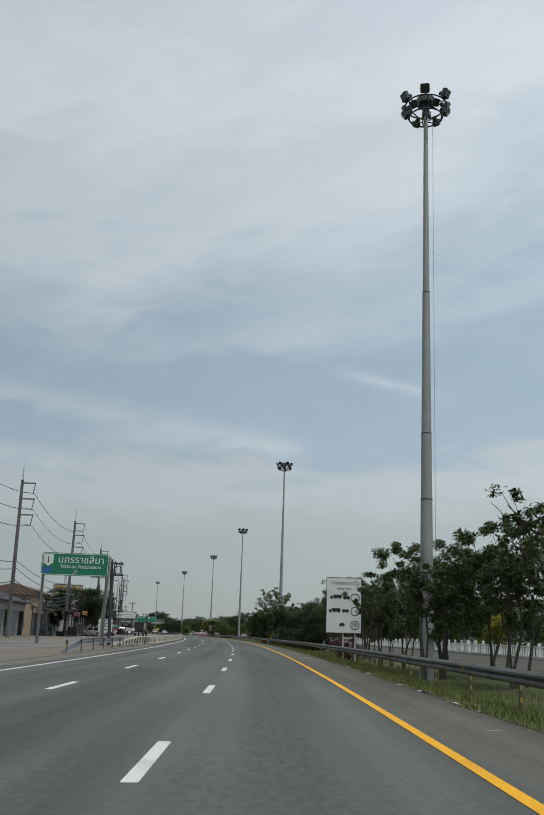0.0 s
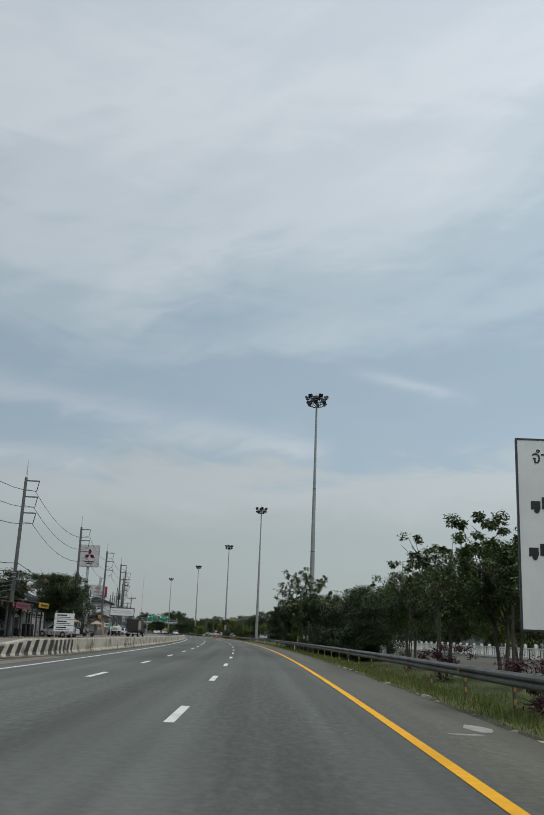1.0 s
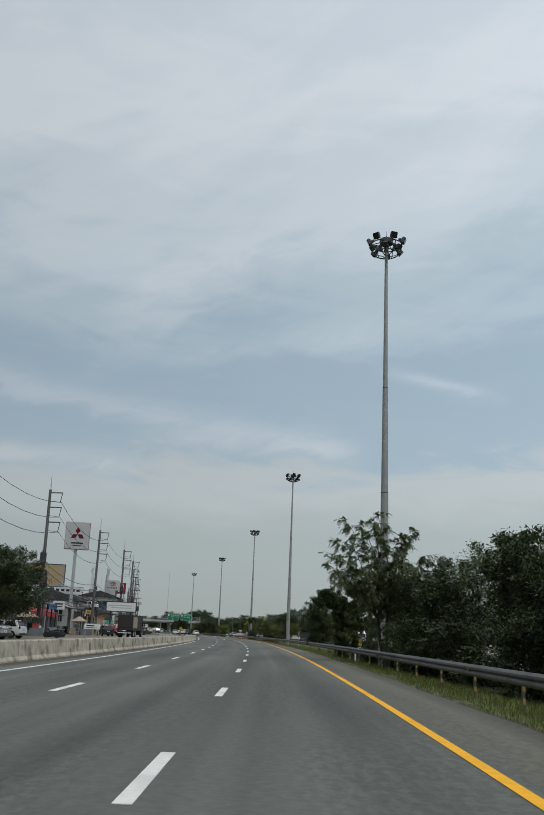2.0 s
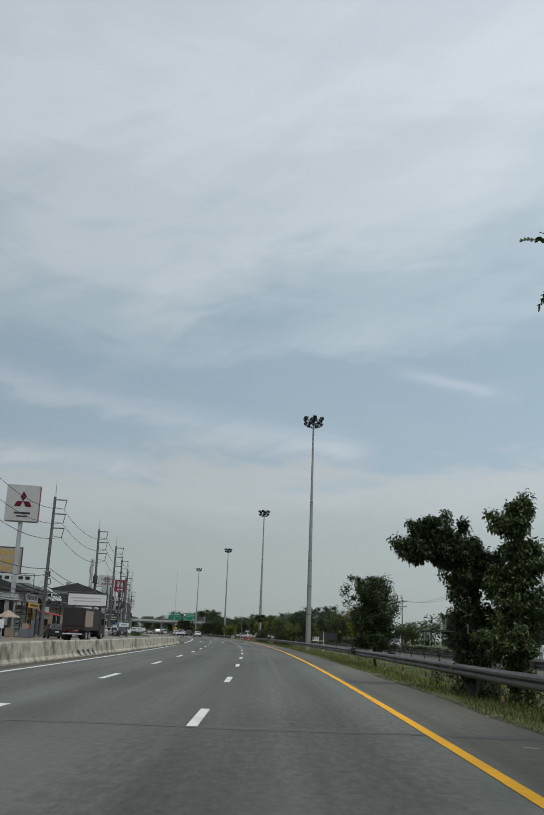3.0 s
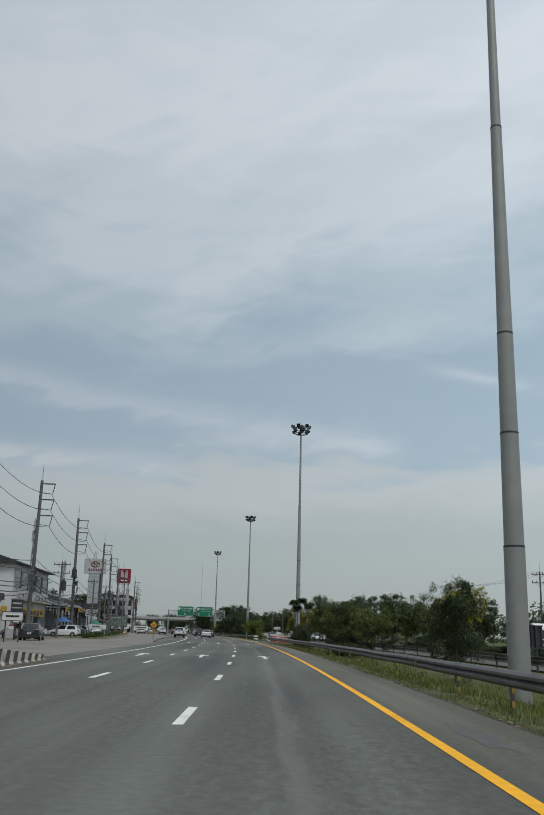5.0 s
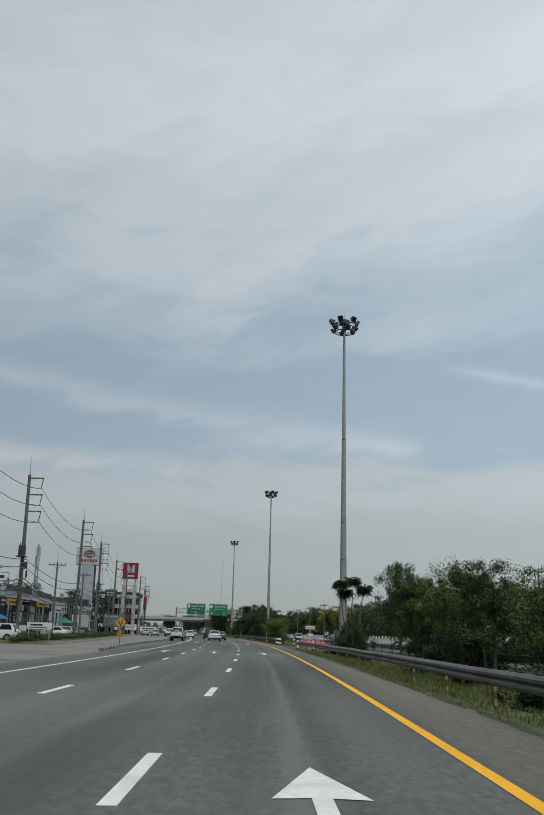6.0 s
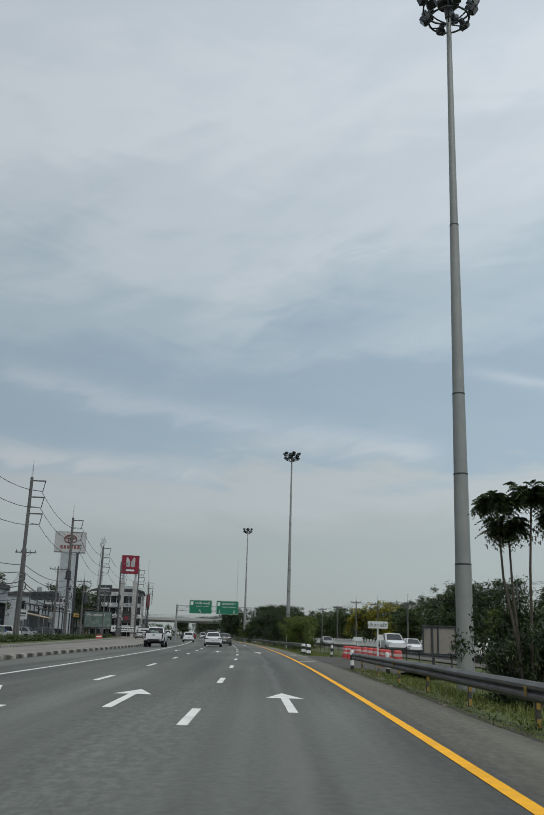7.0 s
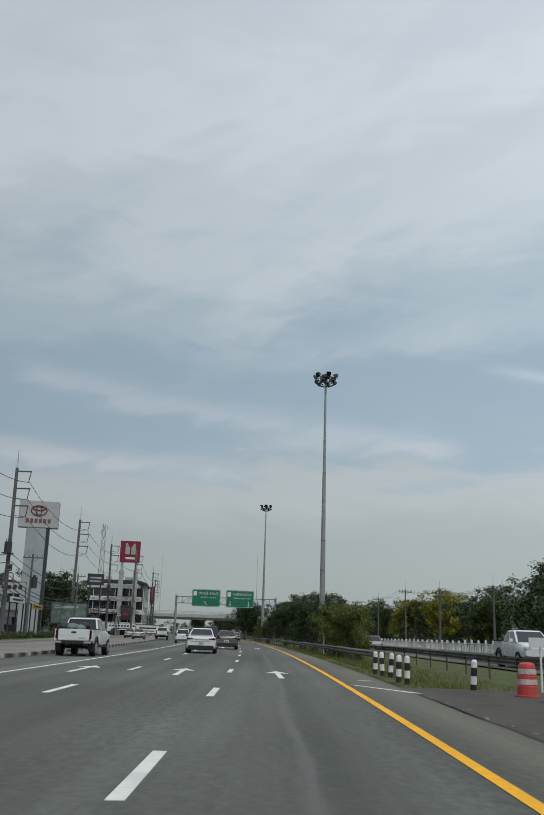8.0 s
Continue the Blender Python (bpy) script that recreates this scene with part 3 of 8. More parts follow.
def kerb(s0, s1, lat_of, piece=1.0, painted=True, label=""):
    k = thing("kerb", label, "kerb", kind="structure")
    n = 0
    s = s0
    mesh = {}
    for mat in (KERB_PALE, KERB_DARK, CONCRETE):
        bm = bmesh.new()
        block(bm, 0, 0, 0.07, 0.18, piece - 0.02, 0.18, bevel=0.02)
        me = bpy.data.meshes.new("kerb_stone")
        bm.to_mesh(me), bm.free()
        me.materials.append(mat)
        mesh[mat] = me
    while s < s1:
        mat = (KERB_PALE if n % 2 else KERB_DARK) if painted else CONCRETE
        ob = new("kerb_stone", mesh[mat])
        ob.parent = k
        ob.matrix_world = spot(s, lat_of(s), 0, math.degrees(math.atan2(lat_of(s) - lat_of(s + 1), 1)))
        s += piece
        n += 1
    return k


kerb(283, 480, lambda s: left_edge(s) - 0.1, 1.0, True, "low kerb of black and white painted stones")


def lawn_edge(s):
    knots = ((300, -15.4), (320, -16.0), (381, -18.8), (394, -19.7), (470, -21.0))
    for (a, u), (b, v) in zip(knots, knots[1:]):
        if s < b:
            return u + (v - u) * (s - a) / (b - a)
    return -21.0


kerb(300, 470, lawn_edge, 1.0, False, "low concrete kerb of the frontage road")
strip("lawn", 300, 470, lambda s: [(lawn_edge(s) - 5.2, -0.01), (lawn_edge(s) - 5.0, 0.12 * min(1, (s - 300) / 2)), (lawn_edge(s) - 0.12, 0.12 * min(1, (s - 300) / 2)), (lawn_edge(s) - 0.1, 0.0)], GRASS_SOIL, 2.0, None, "structure", "strip of rough grass between the frontage road and the forecourts", "ground")

# dark soil that has crept over the edge of the asphalt, and sunken broken kerb stones
strip("soil_edge", -60, 345, lambda s: [(right_edge(s) + 0.02 + 0.05 * noise.noise(Vector((s * 1.7, 8, 0))), -0.012), (right_edge(s) + 0.16, -0.034), (right_edge(s) + 0.30 + 0.14 * noise.noise(Vector((s * 0.9, 3, 0))), -0.04)],
      material("soil_edge", (0.040, 0.036, 0.024), 0.95, vary=0.4, scale=7, bump=0.8, second=(0.055, 0.058, 0.022), amount=0.8, big=1.5), 0.5, None, "structure", "dark ragged soil along the broken asphalt edge", "ground")
rk = random.Random(3)
broken = thing("kerb", "sunken broken kerb stones with flaking black and white paint", "kerb", kind="structure")
for mat in (KERB_PALE, KERB_DARK):
    bm = bmesh.new()
    block(bm, 0, 0, 0.0, 0.17, 0.62, 0.18, bevel=0.035)
    stone = part("kerb_stone", bm, mat, broken)
    first_s = 78.2 if mat is KERB_PALE else 79.0
    stone.matrix_world = spot(first_s, right_edge(first_s) + 0.16, -0.08, 4)
    for s in (19.8, 24.1, 26.6, 33.5, 39.2, 44.0, 52.5, 61.0, 66.4, 74.6, 76.4, 80.3) if mat is KERB_PALE else (23.2, 43.1, 75.5, 77.3):
        ob = new("kerb_stone", stone.data)
        ob.parent = broken
        ob.matrix_world = spot(s, right_edge(s) + 0.16 + rk.uniform(-0.03, 0.04), rk.uniform(-0.115, -0.06) if s < 70 else rk.uniform(-0.11, -0.075), rk.uniform(-9, 9)) @ Matrix.Rotation(rk.uniform(-0.12, 0.12), 4, "Y")

# ---------------------------------------------------------------- guard rails
W_BEAM = [(0.0, 0.65), (-0.035, 0.645), (-0.085, 0.59), (-0.085, 0.545), (-0.02, 0.50), (-0.085, 0.455), (-0.085, 0.41), (-0.035, 0.355), (0.0, 0.35),
          (0.006, 0.36), (-0.03, 0.366), (-0.078, 0.415), (-0.078, 0.45), (-0.012, 0.50), (-0.078, 0.55), (-0.078, 0.585), (-0.03, 0.638), (0.006, 0.64)]
BEAM = material("rail_steel", (0.125, 0.122, 0.118), 0.5, metal=0.35, vary=0.2, scale=4, second=(0.065, 0.056, 0.048), amount=0.85, big=0.9)


FADED_YELLOW = material("faded_yellow", (0.34, 0.22, 0.04), 0.7, vary=0.25, scale=6, second=(0.10, 0.085, 0.06), amount=0.8, big=2.0)


RAIL_POST = material("rail_post", (0.085, 0.085, 0.080), 0.6, metal=0.3, vary=0.2, scale=6, second=(0.11, 0.085, 0.06), amount=0.6, big=2.0)


def guard_rail(s0, s1, lat_of, mat, label, post_every=4.0, drop_start=False, drop_end=False, step=2.0, stripes=True, low=-0.3, flip=False):
    g = thing("guard_rail", label, "guard rail")
    # beams in lengths of about four metres, lapped
    s, n = s0, 0
    while s < s1 - 0.1:
        e = min(s + 4.0, s1)
        verts, faces = [], []
        w = len(W_BEAM)
        k = 2
        for i in range(k + 1):
            u = s + (e + 0.12 - s) * i / k
            dz = 0.0
            if drop_end and u > s1 - 6:
                dz = -0.55 * ((u - s1 + 6) / 6) ** 1.3
            if drop_start and u < s0 + 6:
                dz = -0.55 * ((s0 + 6 - u) / 6) ** 1.3
            dz += 0.018 * noise.noise(Vector((u * 0.17, 3, 0)))
            lap = 0.006 if i == k else 0.0
            for a, z in W_BEAM:
                verts.append(at(u, lat_of(u) + (-a if flip else a) - lap, z + dz))
        for i in range(k):
            for j in range(w):
                a, b = i * w + j, i * w + (j + 1) % w
                faces.append((a, b, b + w, a + w))
        faces += [tuple(range(w))[::-1], tuple(k * w + j for j in range(w))]
        raw("beam", verts, faces, mat, g)
        s, n = e, n + 1
    bm = bmesh.new()
    block(bm, 0.08, 0, 0.17, 0.058, 0.10, 0.88, bevel=0.008)
    block(bm, 0.03, 0, 0.5, 0.06, 0.12, 0.2)
    post = part("post", bm, RAIL_POST, g, "dark weathered steel post")
    post.matrix_world = spot(s0 + 0.6, lat_of(s0 + 0.6), 0)
    bm = bmesh.new()
    block(bm, 0.08, -0.052, 0.30, 0.060, 0.010, 0.12)
    bands = [part("band", bm, FADED_YELLOW, post, "faded yellow painted band")]
    bm = bmesh.new()
    block(bm, 0.08, -0.052, 0.04, 0.060, 0.010, 0.12)
    bands.append(part("band", bm, FADED_YELLOW, post, "faded yellow painted band"))
    bm = bmesh.new()
    block(bm, -0.095, 0, 0.5, 0.02, 0.10, 0.14)
    refl = part("reflector", bm, FADED_YELLOW, post, "faded orange reflector plate")
    s = s0 + 0.6 + post_every
    n = 1
    while s < s1 - 0.3:
        p = new("post", post.data)
        p.parent, p.matrix_world = g, spot(s, lat_of(s), 0)
        if stripes:
            for band in bands:
                b2 = new("band", band.data)
                b2.parent = p
            if n % 3 == 0:
                r2 = new("reflector", refl.data)
                r2.parent = p
        s += post_every
        n += 1
    return g


guard_rail(-40, 306.5, lambda s: 5.38 - max(0.0, s - 60) * 0.0058, BEAM, "long weathered grey steel W-beam guard rail along the median", 4.3, drop_end=False)
guard_rail(348, 640, lambda s: 5.15 - min(1.0, (s - 348) / 60) * 0.7, BEAM, "weathered steel W-beam guard rail where the road bends", 4.0, stripes=False)
guard_rail(120, 640, lambda s: 9.3, BEAM, "grey steel guard rail on the far side of the median", 4.0, stripes=False, flip=True)
guard_rail(46, 70, lambda s: -9.25, GALV, "short pale steel guard rail on the verge by the shops", 4.0, stripes=False, drop_start=True)

# ---------------------------------------------------------------- concrete barriers
JERSEY = [(-0.23, -0.02), (-0.23, 0.06), (-0.16, 0.17), (-0.12, 0.64), (-0.10, 0.68), (0.10, 0.68), (0.12, 0.64), (0.16, 0.17), (0.23, 0.06), (0.23, -0.02)]
BARRIER = material("barrier_concrete", (0.50, 0.45, 0.36), 0.9, vary=0.22, scale=4, bump=0.2, second=(0.15, 0.115, 0.075), amount=0.9, big=1.5, each=0.08)


def barrier_lat(s):
    return -8.75 + max(0.0, min(1.0, (s - 70) / 30)) * 0.35 + max(0.0, s - 100) * 0.0088 - max(0.0, s - 212) * 0.05 - max(0.0, 79 - s) * 0.15


def jersey(s0, s1, mat, label, chevrons=0, taper=None, low=False):
    """One precast length; taper: 'start' or 'end' slopes to the ground."""
    b = thing("concrete_barrier", label, "barrier", group="concrete barriers")
    k = 4
    verts, faces, w = [], [], len(JERSEY)
    for i in range(k + 1):
        s = s0 + (s1 - s0) * i / k
        f = 1.0
        if taper == "end":
            f = 1 - 0.75 * i / k
        if taper == "start":
            f = 0.25 + 0.75 * i / k
        verts += [at(s, barrier_lat(s) + a, z * f) for a, z in JERSEY]
    for i in range(k):
        for j in range(w):
            a, c = i * w + j, i * w + (j + 1) % w
            faces.append((a, c, c + w, a + w))
    faces += [tuple(range(w))[::-1], tuple(k * w + j for j in range(w))]
    raw("body", verts, faces, mat, b)
    for i in range(chevrons):
        u = s0 + (s1 - s0) * (i + 0.25) / chevrons
        l = (s1 - s0) / chevrons * 0.48
        f = 1.0
        if taper == "end":
            f = 1 - 0.75 * (u - s0) / (s1 - s0)
        if taper == "start":
            f = 0.25 + 0.75 * (u - s0) / (s1 - s0)
        q = [(0.23, 0.06, 0), (0.23, 0.06, l), (0.16, 0.17, l + 0.12), (0.12, 0.64, l + 0.5), (0.12, 0.64, 0.5), (0.16, 0.17, 0.12)]
        if low:
            q = [(0.23, 0.06, 0), (0.23, 0.06, l * 0.8), (0.16, 0.17, l * 0.8 - 0.15), (0.15, 0.30, l * 0.8 - 0.35), (0.15, 0.30, -0.35), (0.16, 0.17, -0.15)]
        pts = [at(u + d, barrier_lat(u + d) + a + 0.006, z * f) for a, z, d in q]
        raw("stripe", pts, [(0, 1, 2, 5), (5, 2, 3, 4)], BLACK_PAINT, b)
    return b


jersey(70, 76.5, BARRIER, "white concrete barrier end painted with black slanting stripes", 8, "start")
jersey(76.5, 83, BARRIER, "white concrete barrier painted with black slanting stripes", 8)
s = 83
while s < 209:
    e = s + 4.22
    jersey(s, e - 0.02, BARRIER, "stained pale concrete road barrier", 4 if abs(s - 99.88) < 0.1 or abs(s - 154.74) < 0.1 else 0, None, True)
    s = e
jersey(209.6, 217, BARRIER, "pale concrete barrier painted with black slanting stripes", 9)
jersey(217, 227, BARRIER, "pale concrete barrier end with black slanting stripes sloping down", 9, "end")


strip("barrier_dirt", 66, 229, lambda s: [(barrier_lat(s) + 0.10, 0.010), (barrier_lat(s) + 0.42, 0.022), (barrier_lat(s) + 0.62 + 0.16 * noise.noise(Vector((s * 0.5, 6, 0))), 0.004)],
      material("barrier_dirt", (0.085, 0.070, 0.048), 0.95, vary=0.35, scale=6, bump=0.6, second=(0.048, 0.046, 0.026), amount=0.8, big=1.0), 1.0, None, "structure", "brown dirt swept up along the foot of the barrier", "ground")
strip("verge_dirt", -60, 78, lambda s: [(-8.9, -0.006), (-8.2, 0.004), (-7.75 + 0.14 * noise.noise(Vector((s * 0.4, 2, 0))), 0.003)], DIRT, 1.0, None, "structure", "dust at the edge of the asphalt", "ground")

# ---------------------------------------------------------------- high masts
LAMP_STEEL = material("lamp_steel", (0.075, 0.083, 0.090), 0.5, metal=0.3, vary=0.2, scale=6)


def high_mast(top):
    t = thing("high_mast_light", "tall tapered grey steel high-mast light with a ring of floodlights", "street light", group="high masts")
    zs = [(-0.6, 0.295), (3.9, 0.28), (3.9, 0.268), (7.0, 0.248), (7.0, 0.242), (9.9, 0.222), (9.9, 0.215), (16.5, 0.165), (16.5, 0.15), (top - 0.4, 0.095)]
    for (z0, r0), (z1, r1) in zip(zs, zs[1:]):
        if z1 > z0:
            bm = bmesh.new()
            rod(bm, (0, 0, z0), (0, 0, z1), r0, r1, 16, caps=False)
            part("pole_section", bm, MAST_STEEL, t, smooth=True)
    for z, r in ((3.9, 0.285), (7.0, 0.254), (9.9, 0.227), (16.5, 0.17)):
        bm = bmesh.new()
        rod(bm, (0, 0, z - 0.03), (0, 0, z + 0.02), r, r, 16)
        part("collar", bm, DARK_STEEL, t)
    bm = bmesh.new()
    rod(bm, (0, 0, -0.75), (0, 0, -0.45), 0.55, 0.55, 12)
    part("base", bm, CONCRETE, t)
    bm = bmesh.new()
    rod(bm, (0, 0, top - 0.5), (0, 0, top + 0.2), 0.14, 0.2, 12)
    rod(bm, (0, 0, top + 0.12), (0, 0, top + 0.42), 0.44, 0.44, 16)
    rod(bm, (0, 0, top + 0.42), (0, 0, top + 0.52), 0.40, 0.15, 16)
    part("head", bm, LAMP_STEEL, t)
    # bowl of ribs between a small ring round the pole and a wide ring that carries the lamps
    bm = bmesh.new()
    for r, z in ((0.80, top - 0.58), (1.0, top + 0.02)):
        pts = [(r * math.cos(a * math.pi / 10), r * math.sin(a * math.pi / 10), z) for a in range(20)]
        for i in range(20):
            rod(bm, pts[i], pts[(i + 1) % 20], 0.04, 0.04, 6)
    for a in range(6):
        c, s_ = math.cos(a * math.pi / 3 + 0.3), math.sin(a * math.pi / 3 + 0.3)
        rib = [(0.14, top - 0.78), (0.5, top - 0.72), (0.80, top - 0.58), (0.95, top - 0.28), (1.0, top + 0.02)]
        for (r0, z0), (r1, z1) in zip(rib, rib[1:]):
            rod(bm, (r0 * c, r0 * s_, z0), (r1 * c, r1 * s_, z1), 0.032, 0.032, 6)
        rod(bm, (0.4 * c, 0.4 * s_, top + 0.2), (1.0 * c, 1.0 * s_, top + 0.02), 0.03, 0.03, 6)
    part("ring", bm, LAMP_STEEL, t)
    bm = bmesh.new()
    rod(bm, (0, 0, top + 0.6), (0, 0, top + 1.0), 0.02, 0.008, 6)
    part("spike", bm, LAMP_STEEL, t)
    for i in range(12):
        high = i % 2 == 0
        a = i * math.pi / 6 + 0.12
        c, s_ = math.cos(a), math.sin(a)
        r, up = (1.10, 0.28) if high else (0.98, -0.36)
        m = Matrix.Translation((r * c, r * s_, top + up)) @ Matrix.Rotation(a, 4, "Z") @ Matrix.Rotation(radians(24 if high else 38), 4, "Y")
        w, h = (0.44, 0.42) if high else (0.34, 0.36)
        bm = bmesh.new()
        block(bm, 0, 0, 0, 0.24, w, h, m, 0.04)
        rod(bm, m @ Vector((-0.12, 0, 0)), m @ Vector((-0.34, 0, 0)), 0.13, 0.09, 8)
        f = part("floodlight", bm, LAMP_STEEL, t)
        bm = bmesh.new()
        block(bm, 0.124, 0, 0, 0.012, w - 0.06, h - 0.06, m)
        part("lens", bm, GLASS_DARK, f)
        bm = bmesh.new()
        rod(bm, (0.97 * c, 0.97 * s_, top + (0.02 if high else -0.28)), m @ Vector((0, 0, -0.1)), 0.035, 0.035, 6)
        part("bracket", bm, LAMP_STEEL, f)
    return t


mast = high_mast(26.15)
mast.matrix_world = spot(38.58, 7.03, 0, 10) @ Matrix.Rotation(radians(0.58), 4, "Y")
for s, lat, dz, turn in ((130.95, 6.78, -0.15, 40), (216.7, 6.70, -0.32, 25), (298.97, 6.77, -0.16, 0), (391.6, 6.6, 0.28, 33), (485.3, 6.08, 0.38, 15)):
    copy_thing(mast, spot(s, lat, dz, turn))
bm = bmesh.new()
rod(bm, (0.30, -0.12, 25.4), (0.36, -0.12, 3.4), 0.007, 0.007, 5)
part("cable", bm, DARK_STEEL, mast)


# ---------------------------------------------------------------- trees and bushes
def leaf_cloud(rng, centers, radii, per, size, droop=0.25):
    """Many small leaves, folded along the middle, in clumps."""
    n = len(centers)
    cid = np.repeat(np.arange(n), per)
    d = rng.normal(size=(len(cid), 3))
    d /= np.linalg.norm(d, axis=1)[:, None]
    r = radii[cid] * rng.random(len(cid)) ** 0.45
    p = centers[cid] + d * r[:, None] * np.array([1, 1, 0.8])
    a = rng.random(len(p)) * 2 * np.pi
    el = rng.normal(0, 0.5, len(p)) - droop
    u = np.stack([np.cos(a) * np.cos(el), np.sin(a) * np.cos(el), np.sin(el)], 1)
    w = np.stack([-np.sin(a), np.cos(a), rng.normal(0, 0.5, len(p))], 1)
    w /= np.linalg.norm(w, axis=1)[:, None]
    l = (size * (0.6 + 0.8 * rng.random(len(p))) * (1.7 - 0.8 * r / radii[cid]))[:, None]
    k = l * 0.24
    up = np.cross(u, w) * k * 0.35
    v = np.stack([p, p + u * l * 0.5 + w * k + up, p + u * l, p + u * l * 0.5 - w * k + up], 1).reshape(-1, 3)
    i = np.arange(len(p)) * 4
    f = np.concatenate([np.stack([i, i + 1, i + 2], 1), np.stack([i, i + 2, i + 3], 1)])
    return v, f


def limb(bm, a, b, r0, r1, bend, rng, n=6):
    """A bent, tapering limb in three pieces; gives back its tip."""
    a, b = Vector(a), Vector(b)
    last, lr = a, r0
    for i in range(1, 4):
        t = i / 3
        p = a.lerp(b, t) + Vector(rng.normal(0, bend, 3)) * (1 - abs(2 * t - 1)) if i < 3 else b
        r = r0 + (r1 - r0) * t
        rod(bm, last, p, lr, r, n, caps=False)
        last, lr = p, r
    return last


def make_tree(name, label, seed, height, spread, leaf, clumps=60, per=70, size=0.26, low=0.25, trunk=0.14, clump_r=0.55, limbs=9, lean=0.0, open_=0.0, stems=1, group="median trees"):
    """A tree with trunk, limbs and a crown of many leaves in clumps. low: where the crown begins; open_: how ragged it is."""
    rng = np.random.default_rng(seed)
    t = thing(name, label, "tree" if "tree" in name else "bush", group=group)
    bm = bmesh.new()
    tips = []
    for k in range(stems):
        off = rng.normal(0, 0.12 * (stems > 1), 2)
        fork = Vector((lean * height * 0.35 + off[0] * 2, off[1] * 2, height * (low + 0.22)))
        limb(bm, (off[0], off[1], -0.55), fork, trunk, trunk * 0.6, 0.06 * height * 0.3, rng, 8)
        for i in range(limbs // stems + 1):
            a = rng.random() * 2 * math.pi
            f = 0.35 + 0.6 * rng.random()
            z = height * (low + 0.15 + (0.8 - low) * rng.random())
            z1 = fork.z * (0.75 + 0.25 * rng.random())
            end = Vector((math.cos(a) * spread * f + lean * z, math.sin(a) * spread * f, max(z, z1 + 0.2)))
            st = Vector((fork.x * z1 / fork.z, fork.y * z1 / fork.z, z1))
            tip = limb(bm, st, end, trunk * 0.45, 0.015, 0.12, rng, 5)
            tips.append(tip)
            for j in range(3):
                e2 = tip + Vector(rng.normal(0, spread * 0.25, 3))
                e2.z = max(e2.z, tip.z - 0.2)
                limb(bm, st.lerp(tip, 0.5 + 0.4 * rng.random()), e2, 0.025, 0.008, 0.05, rng, 4)
                tips.append(e2)
    part("trunk", bm, BARK, t)
    cs, rs = [], []
    for i in range(clumps):
        tip = tips[rng.integers(len(tips))]
        h = max(0.0, min(1.0, (tip.z / height - low) / (1 - low)))
        p = np.array(tip) + rng.normal(0, clump_r * (0.9 + open_), 3)
        p[2] = min(max(p[2], height * low), height)
        cs.append(p)
        rs.append(clump_r * (0.55 + 0.8 * rng.random()) * (1 - 0.4 * open_))
    v, f = leaf_cloud(rng, np.array(cs), np.array(rs), per, size)
    raw("crown", v.tolist(), f.tolist(), leaf, t)
    return t


TREES = {}


def plant(key, s, lat, z, turn, size, high=None):
    src = TREES[key]
    m = spot(s, lat, z, turn) @ Matrix.Diagonal((size, size, high or size, 1))
    if "used" not in src:
        src["used"] = 1
        src.matrix_world = m
        return src
    made = copy_thing(src, Matrix())
    made.matrix_world = m
    return made


TREES["open"] = make_tree("tree", "ragged young tree with drooping clumps of dark green leaves", 3, 6.2, 1.9, LEAF_MID, 66, 120, 0.15, 0.34, 0.07, 0.38, 10, 0.05, 0.55, 3)
TREES["airy"] = make_tree("tree", "thin young tree with bare twigs and sparse drooping leaves", 64, 6.4, 1.6, LEAF_MID, 62, 52, 0.15, 0.40, 0.042, 0.30, 10, 0.05, 0.7, 3)
TREES["dense"] = make_tree("tree", "dense low tree with dark green leaves by the guard rail", 5, 5.4, 2.1, LEAF_DARK, 150, 135, 0.135, 0.06, 0.12, 0.60, 14, 0.0, 0.12, 2)
TREES["round"] = make_tree("tree", "round-crowned broadleaf tree with dull green leaves", 8, 6.2, 2.2, LEAF_MID, 140, 130, 0.135, 0.30, 0.11, 0.55, 14, 0, 0.1, 2)
TREES["lone"] = make_tree("tree", "bushy dark green tree standing alone behind the guard rail", 52, 6.0, 2.3, LEAF_DARK, 210, 135, 0.14, 0.16, 0.20, 0.55, 18, 0, 0.0)
TREES["small"] = make_tree("tree", "small dense dark green tree standing alone behind the guard rail", 53, 4.55, 1.0, LEAF_DARK, 230, 120, 0.115, 0.10, 0.11, 0.36, 26, 0, 0.0)
TREES["fresh"] = make_tree("tree", "young tree with fresh yellowish green leaves", 71, 6.0, 2.1, LEAF_BRIGHT, 110, 110, 0.135, 0.30, 0.10, 0.52, 14, 0, 0.15, 2)
TREES["tall"] = make_tree("tree", "tall roadside tree with a full dark green crown", 15, 10.5, 3.4, LEAF_MID, 120, 52, 0.40, 0.14, 0.2, 1.0, 16, 0, 0.05, 1, "trees behind the fence")
TREES["tall_dark"] = make_tree("tree", "tall dark broadleaf tree behind the white fence", 19, 11.5, 3.6, LEAF_DARK, 125, 52, 0.42, 0.08, 0.22, 1.05, 16, 0, 0.08, 1, "trees behind the fence")
TREES["bright"] = make_tree("tree", "broadleaf tree with bright yellowish green leaves", 23, 9.0, 3.0, LEAF_BRIGHT, 115, 52, 0.36, 0.10, 0.18, 0.9, 14, 0, 0.1, 1, "trees behind the fence")
